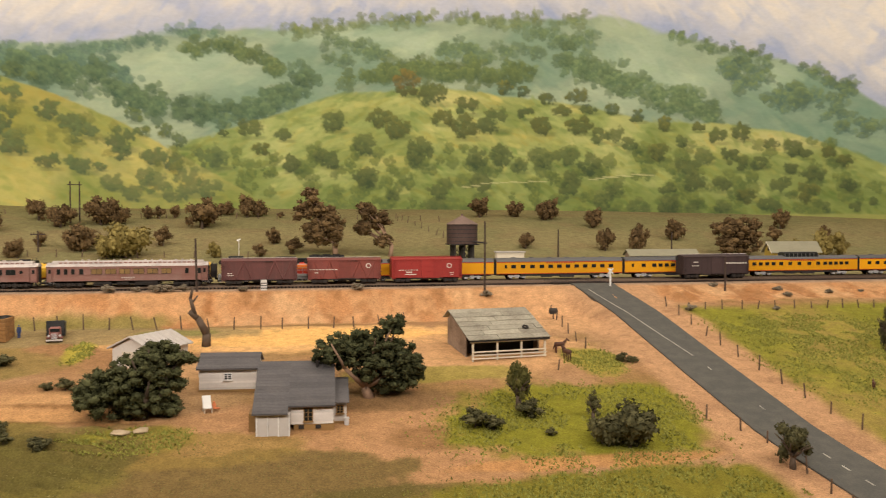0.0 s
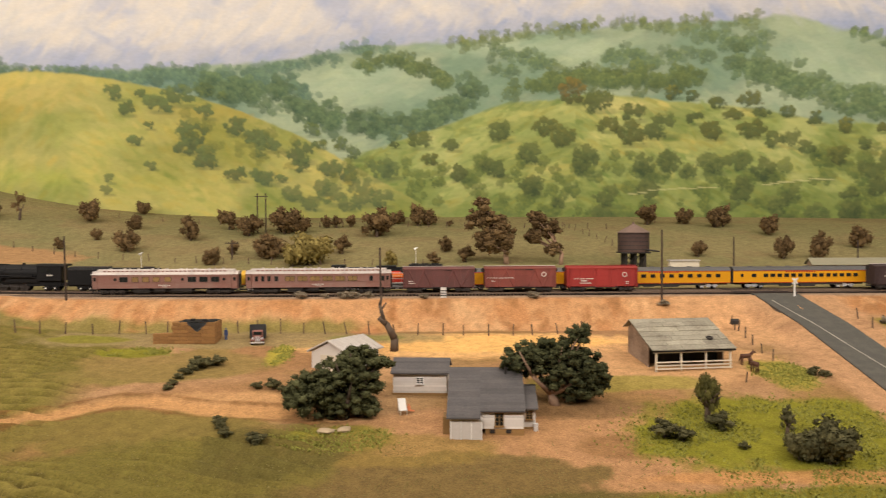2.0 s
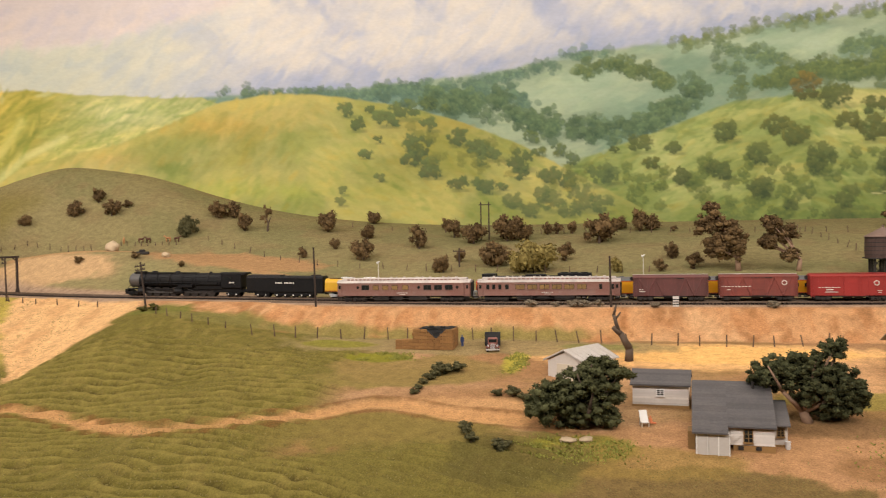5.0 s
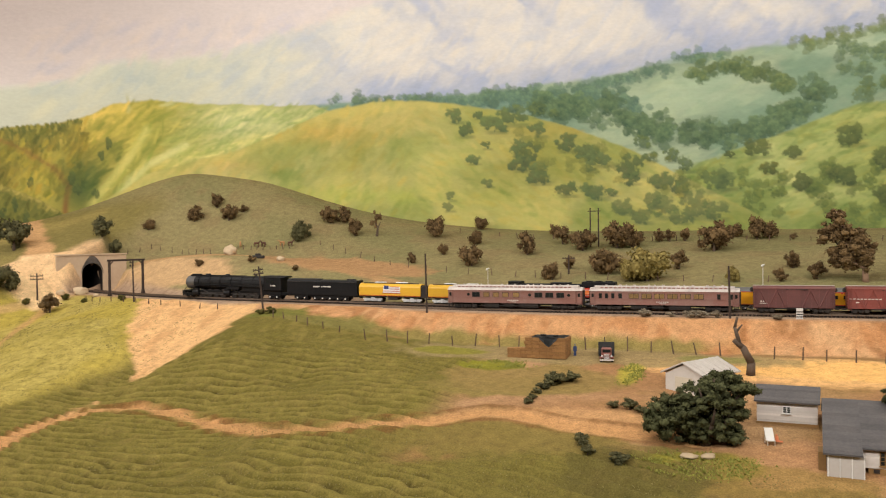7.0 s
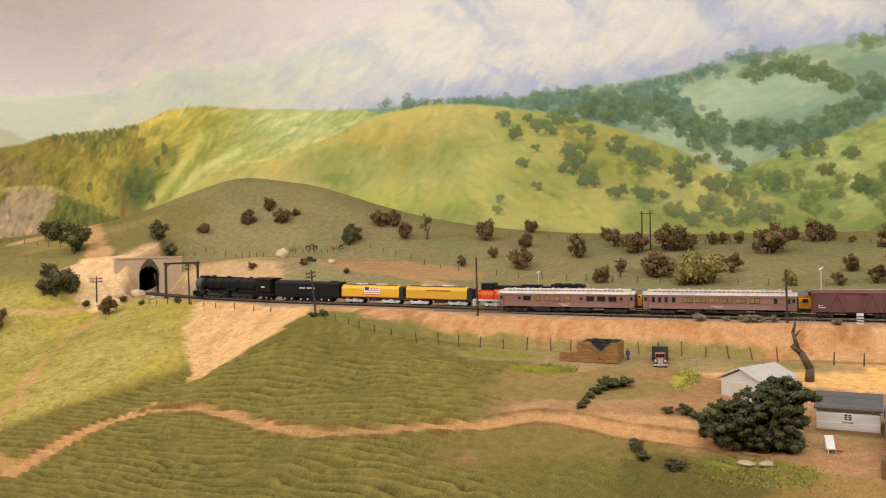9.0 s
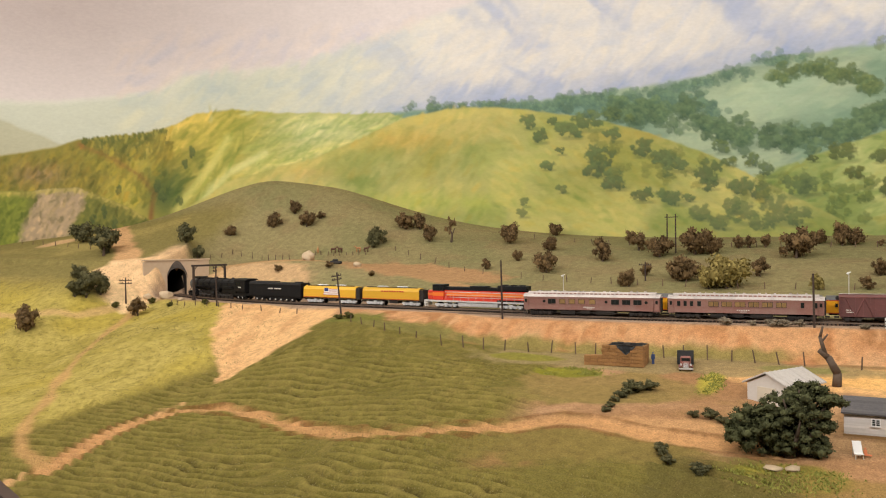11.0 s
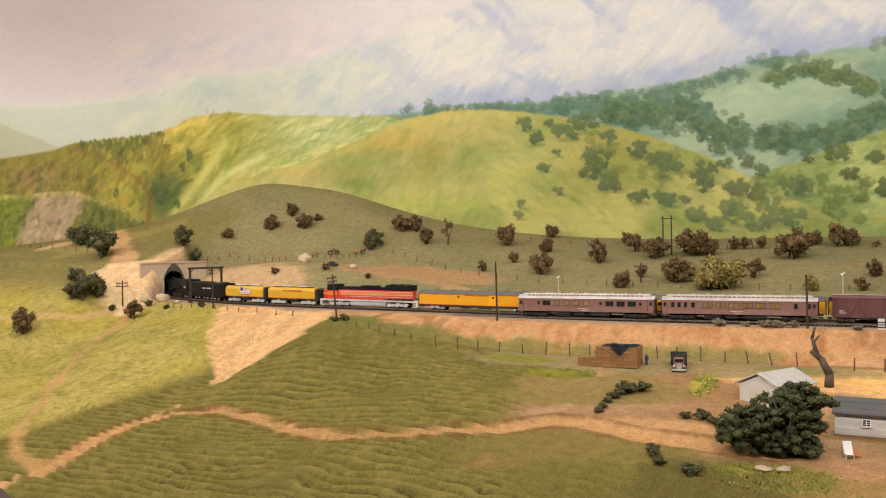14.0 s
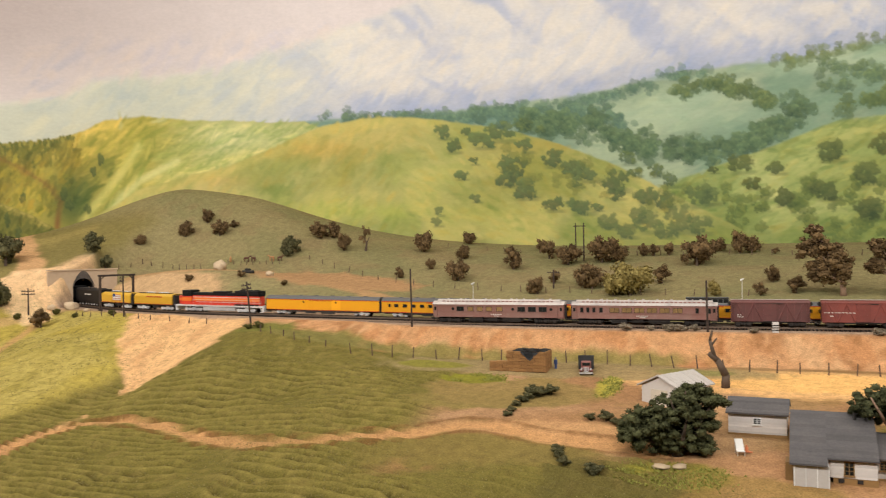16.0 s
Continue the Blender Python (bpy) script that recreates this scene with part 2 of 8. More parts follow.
DIRT_ROAD = [(-0.16, 1.11), (-0.34, 1.13), (-0.426, 1.156), (-0.468, 1.154), (-0.541, 1.116), (-0.64, 1.094), (-0.709, 1.08), (-0.785, 1.078), (-0.889, 1.111), (-1.0, 1.162), (-1.10, 1.181), (-1.177, 1.163), (-1.208, 1.098), (-1.214, 1.026), (-1.204, 0.956), (-1.19, 0.88)]
FOOTPATH = [(-1.80, 1.72), (-1.747, 1.561), (-1.642, 1.371), (-1.563, 1.244), (-1.489, 1.155), (-1.43, 1.059), (-1.365, 0.986), (-1.299, 0.934), (-1.212, 0.896)]
HILL_ROAD = [(-1.96, 1.86), (-2.046, 1.957), (-2.229, 2.112), (-2.42, 2.3)]
HILL_TRACK = [(-1.75, 2.04), (-1.45, 2.06), (-1.25, 2.13), (-1.1, 2.05), (-0.85, 1.92), (-0.7, 1.86)]
gx = np.arange(-3.3, 2.6, 0.0055)
gy = np.concatenate([np.arange(0.55, 1.56, 0.0036), np.arange(1.56, 3.1, 0.009)])
GX, GY = np.meshgrid(gx, gy)


def srgb(r, g, b, k=1.0):
    return tuple(k * ((c / 255 + 0.055) / 1.055) ** 2.4 for c in (r, g, b))


def ground_cover():
    """Height with furrows and ruts, and the colour of the cover."""
    x, y = GX, GY
    z = height(x, y)
    col = np.zeros(x.shape + (3,))

    def lay(w, c):
        w = np.clip(w, 0, 1)[..., None]
        col[:] = col * (1 - w) + np.array(c) * w

    def patch(cx, cy, sx, sy, c, k=1.0, ragged=0.5, edge=0.16):
        g = 1 - np.hypot((x - cx) / sx, (y - cy) / sy)
        lay(k * sstep(-edge, edge, g + ragged * (n2 - 0.5) + 0.35 * (n3 - 0.5)), c)

    n1, n2, n3, n4 = fuzz2(x, y, 5, 0), fuzz2(x, y, 16, 1), fuzz2(x, y, 55, 2), fuzz2(x, y, 130, 3)
    d = front_line(x) - 0.045 - y
    rough = np.zeros_like(x)
    tan, sand = srgb(172, 134, 98), srgb(218, 170, 112)
    olive, bright, lemon, dusk = srgb(110, 100, 48), srgb(126, 122, 42), srgb(174, 156, 84), srgb(92, 84, 44)
    col[:] = tan
    lay(0.8 * sstep(0.35, 0.7, n1), srgb(152, 112, 74))
    lay(0.55 * sstep(0.42, 0.66, n2), srgb(140, 112, 66))
    # rear meadow, dull grey green, thin and dusty
    back = sstep(0.0, 0.03, -d - 0.12)
    lay(back, srgb(142, 130, 90))
    lay(back * 0.8 * sstep(0.35, 0.7, n1), srgb(130, 124, 84))
    lay(back * 0.5 * sstep(0.5, 0.75, n2), srgb(138, 118, 84))
    lay(back * sstep(0.035, 0.015, along(x, y, HILL_TRACK) + 0.03 * (n2 - 0.5)), srgb(176, 140, 98))
    
    patch(-1.13, 2.10, 0.26, 0.09, srgb(172, 134, 94))
    patch(-1.62, 1.95, 0.20, 0.08, srgb(190, 156, 114), 1, 0.5)
    patch(-1.92, 1.90, 0.17, 0.10, srgb(204, 168, 126), 1, 0.4)
    # furrowed fields on the left
    field = sstep(-0.50, -0.58, x + 0.05 * (n2 - 0.5)) * sstep(0.06, 0.10, d + 0.02 * (n2 - 0.5))
    field = np.maximum(field, sstep(1.03, 0.99, y - 0.25 * (x + 0.5) + 0.03 * (n2 - 0.5)) * sstep(-0.13, -0.24, x + 0.08 * (n2 - 0.5)))
    field = field * sstep(-1.42, -1.30, x - 0.35 * (y - 1.3))
    lay(field, olive)
    lay(field * 0.6 * sstep(0.35, 0.7, n2), srgb(98, 90, 40))
    lay(field * 0.35 * sstep(0.5, 0.75, n3), srgb(146, 128, 72))
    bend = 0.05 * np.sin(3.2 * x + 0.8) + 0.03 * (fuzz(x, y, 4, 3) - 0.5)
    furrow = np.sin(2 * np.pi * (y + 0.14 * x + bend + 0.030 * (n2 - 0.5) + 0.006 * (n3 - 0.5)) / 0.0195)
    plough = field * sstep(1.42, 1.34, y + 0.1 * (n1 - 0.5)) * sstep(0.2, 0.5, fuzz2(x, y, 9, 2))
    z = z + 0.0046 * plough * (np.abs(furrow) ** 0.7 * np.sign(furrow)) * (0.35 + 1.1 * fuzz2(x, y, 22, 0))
    # Furrow shading put into the colour: lighter crests here, darker troughs below.
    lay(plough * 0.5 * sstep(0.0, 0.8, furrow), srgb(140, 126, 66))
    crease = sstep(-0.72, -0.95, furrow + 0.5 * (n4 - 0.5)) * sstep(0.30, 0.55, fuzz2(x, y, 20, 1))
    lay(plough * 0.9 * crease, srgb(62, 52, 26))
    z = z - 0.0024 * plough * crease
    rough += 0.0012 * field * (n3 - 0.5)
    # grassy knoll before the tunnel
    knoll = sstep(-1.22, -1.30, x + 0.32 * (1.45 - y) + 0.03 * (n2 - 0.5)) * sstep(0.0, 0.03, d)
    lay(knoll, lemon)
    lay(knoll * 0.6 * sstep(0.4, 0.7, n2), srgb(146, 132, 62))
    lay(knoll * 0.7 * sstep(0.38, 0.62, n1), srgb(172, 152, 66))
    lay(knoll * 0.45 * sstep(0.5, 0.8, n4), srgb(118, 112, 48))
    over = sstep(-1.86, -1.95, x + 0.06 * (n2 - 0.5)) * sstep(-0.62, -0.45, d)
    lay(over * sstep(0.20, 0.08, d + 0.05 * (n2 - 0.5)), srgb(128, 116, 68))
    lay(over * 0.6 * sstep(0.45, 0.7, n1) * sstep(0.16, 0.06, d), srgb(160, 142, 84))
    lay(sstep(0.045, 0.025, along(x, y, HILL_ROAD) + 0.03 * (n2 - 0.5)), srgb(196, 154, 108))
    lay(sstep(0.016, 0.006, along(x, y, [(-2.4, 1.55), (-1.99, 1.536), (-1.884, 1.603), (-1.83, 1.74)]) + 0.012 * (n2 - 0.5)) * 0.8, srgb(190, 156, 104))
    lay(sstep(0.05, 0.02, along(x, y, [(-2.455, 2.03), (-2.44, 2.09)]) + 0.04 * (n2 - 0.5)), srgb(196, 160, 116))
    patch(-1.90, 1.80, 0.10, 0.11, srgb(222, 184, 138), 1, 0.5)
    patch(-1.85, 1.74, 0.07, 0.05, srgb(226, 192, 144), 1, 0.5)
    rough += 0.003 * knoll * (n3 - 0.5)
    # bare slope in the gully
    gl = np.interp(y, (1.30, 1.348, 1.391, 1.475, 1.656), (-1.205, -1.235, -1.283, -1.343, -1.48))
    gr = np.interp(y, (1.30, 1.347, 1.383, 1.425, 1.475, 1.62), (-1.205, -1.19, -1.165, -1.14, -1.095, -1.12))
    gully = sstep(-0.008, 0.014, np.minimum(x - gl, gr - x) + 0.05 * (n2 - 0.5) + 0.02 * (n3 - 0.5)) * sstep(-0.02, 0.01, d)
    lay(gully, srgb(216, 172, 120))
    lay(gully * 0.6 * sstep(0.45, 0.7, fuzz2(x, y * 0.3, 30, 1)), srgb(192, 146, 98))
    # embankment and roadbed
    emb = sstep(-0.12, -0.10, d) * sstep(0.118, 0.10, d + 0.035 * (n2 - 0.5)) * sstep(-1.15, -0.95, x)
    lay(emb, srgb(192, 144, 100))
    lay(emb * 0.7 * sstep(0.42, 0.66, fuzz2(x, y * 0.4, 50, 2)), srgb(178, 124, 80))
    lay(emb * 0.6 * sstep(0.5, 0.8, n2), srgb(206, 166, 122))
    lay(emb * 0.6 * sstep(0.56, 0.72, fuzz2(x, y * 0.7, 34, 0)), srgb(146, 98, 60))
    z = z + 0.016 * emb * sstep(0.01, 0.04, d) * sstep(0.11, 0.08, d) * (fuzz2(x, y * 0.25, 45, 2) - 0.5)
    grass = sstep(0.055, 0.080, d + 0.03 * (n2 - 0.5)) * sstep(0.125, 0.105, d) * sstep(-1.10, -0.98, x) * sstep(-0.08, -0.20, x + 0.1 * (n1 - 0.5))
    lay(grass * 0.85 * sstep(0.25, 0.5, n2), srgb(124, 116, 62))
    z = z + 0.008 * gully * (fuzz2(x, y * 0.3, 30, 1) - 0.5)
    bedw = sstep(-0.15, -0.125, d) * sstep(0.012, 0.0, d) * sstep(PORTAL_X - 0.03, PORTAL_X, x)
    lay(bedw, srgb(166, 140, 116))
    lay(bedw * 0.5 * sstep(0.45, 0.75, n4), srgb(128, 106, 88))
    # farmyard
    patch(0.05, 1.40, 0.33, 0.075, sand, 1, 0.3)
    patch(0.05, 1.41, 0.22, 0.05, srgb(232, 180, 108), 0.8, 0.3)
    patch(0.30, 1.29, 0.20, 0.10, srgb(204, 158, 112), 0.8)
    patch(-0.27, 1.14, 0.17, 0.05, srgb(190, 146, 100), 0.9)
    patch(-0.47, 1.255, 0.15, 0.05, srgb(132, 116, 64), 0.9)
    patch(-0.42, 1.075, 0.18, 0.05, srgb(122, 108, 56), 0.9, 0.8)
    patch(-0.12, 1.22, 0.10, 0.05, srgb(186, 146, 104), 0.7)
    patch(0.05, 1.0, 0.33, 0.12, srgb(176, 132, 92), 0.8)
    patch(-0.40, 1.45, 0.34, 0.06, srgb(146, 128, 88), 0.85)
    patch(-0.42, 1.30, 0.16, 0.08, srgb(140, 118, 70), 0.9)
    # greenery
    patch(-0.62, 1.445, 0.07, 0.022, bright, 0.8)
    patch(-0.51, 1.37, 0.065, 0.028, bright, 0.95)
    patch(-0.28, 1.35, 0.022, 0.055, srgb(166, 154, 62), 0.9)
    patch(-0.15, 1.45, 0.06, 0.02, srgb(122, 122, 66), 0.7)
    patch(-0.16, 1.045, 0.08, 0.035, bright, 0.8)
    patch(-0.05, 0.95, 0.20, 0.06, dusk, 0.75, 1.3, 0.10)
    patch(-0.10, 1.02, 0.14, 0.04, srgb(140, 116, 62), 0.7)
    patch(-0.33, 0.98, 0.16, 0.07, srgb(112, 102, 50), 0.9)
    patch(0.20, 1.02, 0.07, 0.03, srgb(140, 104, 68), 0.8)
    # Tall oak's shadow painted into the ground, below and right of its trunk.
    patch(0.16, 1.12, 0.09, 0.03, srgb(126, 98, 66), 0.7)
    patch(-0.12, 1.16, 0.09, 0.05, srgb(160, 128, 90), 0.7)
    patch(-0.26, 1.02, 0.10, 0.05, dusk, 0.7, 1.3, 0.10)
    patch(0.16, 0.88, 0.12, 0.035, dusk, 0.7, 1.3, 0.10)
    patch(0.23, 1.20, 0.12, 0.028, srgb(148, 136, 66), 0.8)
    patch(0.40, 1.04, 0.19, 0.105, bright, 1.0, 0.6)
    patch(0.40, 0.86, 0.24, 0.07, srgb(120, 112, 42), 1.0, 0.6)
    patch(0.48, 1.235, 0.045, 0.06, srgb(148, 140, 54), 0.85)
    patch(0.36, 0.945, 0.17, 0.016, srgb(184, 134, 84), 0.8)
    right = sstep(0.085, 0.125, x - road_x(y) + 0.02 * (n2 - 0.5)) * sstep(0.12, 0.16, d + 0.03 * (n2 - 0.5))
    lay(right, srgb(126, 122, 46))
    lay(right * 0.7 * sstep(0.5, 0.72, n1), srgb(152, 128, 72))
    lay(right * 0.4 * sstep(0.4, 0.7, n3), srgb(148, 144, 52))
    patch(-1.03, 1.55, 0.08, 0.03, srgb(112, 110, 52), 0.9)
    patch(-0.88, 1.52, 0.14, 0.028, srgb(120, 112, 62), 0.8)
    # lanes
    w = along(x, y, DIRT_ROAD)
    lane = sstep(0.023, 0.008, w + 0.022 * (n2 - 0.5)) * (0.75 + 0.4 * n1)
    lay(lane, srgb(188, 142, 94))
    lay(sstep(0.012, 0.004, np.abs(w - 0.022) + 0.01 * n3) * 0.7, srgb(118, 80, 46))
    z = z - 0.003 * lane
    lay(0.85 * sstep(0.020, 0.004, along(x, y, FOOTPATH) + 0.020 * (n2 - 0.5)), srgb(186, 146, 94))
    # verge and bank of the paved road
    v = np.abs(x - road_x(y))
    verge = sstep(0.115, 0.085, v + 0.03 * (n2 - 0.5)) * sstep(-0.02, 0.02, d)
    lay(verge, srgb(184, 142, 104))
    lay(verge * 0.6 * sstep(0.5, 0.7, n2), srgb(160, 120, 88))
    lay(sstep(-0.24, -0.20, x - road_x(y) + 0.05 * (n1 - 0.5)) * sstep(-0.06, -0.10, x - road_x(y)) * sstep(0.25, 0.18, d) * sstep(-0.02, 0.02, d) * 0.8, srgb(202, 156, 112))
    lay(sstep(0.55, 0.8, n4) * 0.18, srgb(90, 70, 44))
    z = z + rough + 0.0011 * (n4 - 0.5) * sstep(0.0, 0.03, np.abs(d + 0.06) - 0.06)
    return z, col


def build_ground():
    z, col = ground_cover()
    ny, nx = GX.shape
    co = np.stack([GX, GY, z], -1).reshape(-1, 3)
    idx = np.arange(ny * nx).reshape(ny, nx)
    q = np.stack([idx[:-1, :-1], idx[:-1, 1:], idx[1:, 1:], idx[1:, :-1]], -1).reshape(-1, 4)
    cx, cy = co[q].mean(1)[:, 0], co[q].mean(1)[:, 1]
    edge = np.maximum(0.782 - 0.45 * (cx + 1.12), 0.60)
    keep = (cy > edge) & ~((track_gap(cx, cy) < 0.036) & (cx < PORTAL_X - 0.004) & (cx > PORTAL_X - 0.075) & (co[q].mean(1)[:, 2] < 0.088))
    q = q[keep]
    me = bpy.data.meshes.new("ground")
    me.vertices.add(len(co))
    me.vertices.foreach_set("co", co.ravel())
    me.loops.add(q.size)
    me.loops.foreach_set("vertex_index", q.ravel())
    me.polygons.add(len(q))
    me.polygons.foreach_set("loop_start", np.arange(0, q.size, 4))
    me.polygons.foreach_set("use_smooth", np.ones(len(q), bool))
    me.update(calc_edges=True)
    at = me.color_attributes.new("cover", "FLOAT_COLOR", "POINT")
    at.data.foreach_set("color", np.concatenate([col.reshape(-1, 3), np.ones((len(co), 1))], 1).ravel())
    me.materials.append(M_GROUND)
    return tagged(new("ground", me), "scenic layout ground of tan dirt, olive grass and furrowed fields", "ground", kind="structure")


build_ground()

# ---- painted backdrop: a curved wall with a mural of green hills under a hazy sky ----
EYE0 = (-0.05, -0.05, 0.14)


def wall_r(az):
    """Distance from EYE0 to the wall in the direction az (degrees to the left of +y)."""
    c = np.maximum(np.cos(np.radians(az)), 0.2)
    return (((2.86 / c) ** -8 + 3.45 ** -8) / 1.0) ** (-1 / 8)


AZ = np.concatenate([np.arange(-52, -42, 0.5), np.arange(-42, 56, 0.06), np.arange(56, 72, 0.5)])
EL = np.concatenate([np.arange(-2.6, 12.9, 0.06), np.arange(12.9, 22, 0.22)])
# trees of the mural by hill: direction, height and breadth in degrees
MID_WEST = [(1.8, 5.08, 0.63), (0.2, 5.36, 1.48), (-1.9, 5.05, 1.06), (-0.5, 4.10, 0.99), (-2.3, 3.19, 1.13), (-5.0, 5.91, 1.48), (-8.0, 6.23, 1.23), (-9.2, 5.59, 1.55), (-7.0, 4.42, 1.41), (-4.7, 3.57, 1.48), (-7.1, 2.39, 1.41), (-9.8, 7.99, 1.23), (-11.4, 7.75, 1.76), (-13.6, 6.96, 1.34), (-12.1, 6.21, 1.34), (-13.4, 5.60, 1.83), (-15.2, 6.06, 1.76), (-16.1, 8.08, 0.99), (-17.2, 7.82, 0.77), (-17.4, 6.47, 0.99), (-18.5, 5.67, 1.27), (-18.8, 7.34, 0.99), (-19.7, 6.61, 0.99)]
MID_EAST = [(-20.6, 7.41, 1.27), (-21.4, 6.69, 0.99), (-20.9, 5.64, 1.48), (-22.9, 6.66, 0.84), (-24.4, 6.17, 0.92), (-26.1, 5.60, 0.92), (-28.1, 5.37, 0.70), (-29.2, 4.79, 0.99), (-30.6, 4.96, 1.06), (-32.3, 4.23, 0.88), (-33.5, 3.96, 1.06), (-34.2, 3.60, 0.81), (-25.6, 3.93, 1.27), (-29.9, 3.71, 0.92), (-30.4, 3.08, 1.06), (-31.6, 3.12, 1.06), (-33.3, 2.78, 0.92), (-35.5, 3.57, 0.84), (-36.4, 3.11, 0.88), (-34.7, 2.38, 1.20), (-33.0, 1.74, 1.13), (-34.4, 1.32, 1.27), (-36.6, 1.69, 0.92), (-30.9, 1.18, 1.27), (-29.5, 1.78, 1.06), (-27.9, 2.07, 1.27), (-26.4, 1.59, 1.06), (-32.2, 0.65, 1.13)]
MID_FOOT = [(-10.5, 3.97, 1.76), (-14.3, 3.60, 1.41), (-15.8, 3.89, 1.41), (-17.1, 3.12, 0.99), (-18.3, 3.59, 1.62), (-20.1, 3.75, 1.55), (-14.5, 1.97, 1.34), (-20.3, 1.95, 1.48), (-12.0, 1.60, 1.58), (-11.6, 0.14, 1.69), (-8.8, 1.23, 0.77), (-9.7, 0.03, 1.20), (-22.1, 4.98, 1.06), (-23.1, 4.96, 1.06), (-24.0, 4.42, 1.06), (-27.1, 4.60, 0.77), (-21.4, 3.20, 1.34), (-27.4, 2.95, 1.27), (-28.4, 3.63, 1.06), (-29.5, 0.49, 1.06), (-28.0, 0.32, 1.20), (-26.3, 0.67, 1.20), (-24.5, 0.50, 1.20), (-22.4, 0.86, 1.41), (-23.1, 1.58, 0.99), (-35.5, 0.40, 0.63), (-37.0, 0.46, 0.56), (-37.9, 0.79, 0.56)]
ROUND_TREES = [(19.2, 7.99, 0.99), (18.6, 7.05, 0.99), (17.7, 8.02, 0.63), (16.7, 7.40, 1.41), (15.4, 7.94, 1.55), (13.8, 8.35, 1.20), (12.7, 7.98, 0.77), (13.8, 7.01, 0.99), (12.1, 6.14, 1.34), (17.2, 6.10, 0.63), (18.1, 5.12, 0.84), (14.5, 5.63, 1.76), (15.0, 4.83, 1.13), (13.9, 4.15, 1.48), (10.7, 5.57, 1.34), (9.8, 5.00, 1.27), (10.4, 4.53, 0.77), (8.0, 4.59, 1.62), (7.9, 3.73, 1.06), (12.1, 3.12, 1.27), (10.2, 3.04, 1.62), (9.2, 2.87, 0.77), (6.7, 5.11, 0.84), (7.2, 6.04, 0.99), (5.4, 5.14, 0.99), (6.0, 3.54, 1.34), (4.9, 3.22, 1.20), (4.5, 4.49, 0.99)]
VALLEY_TREES = [(8.4, 2.00, 1.41), (7.3, 1.34, 1.20), (5.8, 1.83, 1.62), (4.0, 2.08, 1.76), (2.8, 3.53, 1.55), (2.0, 3.39, 1.27), (2.7, 1.61, 1.41), (4.9, 1.18, 1.06), (6.5, 2.33, 0.92), (19.7, 2.10, 0.77), (19.5, 2.75, 0.56), (17.1, 3.64, 0.70)]


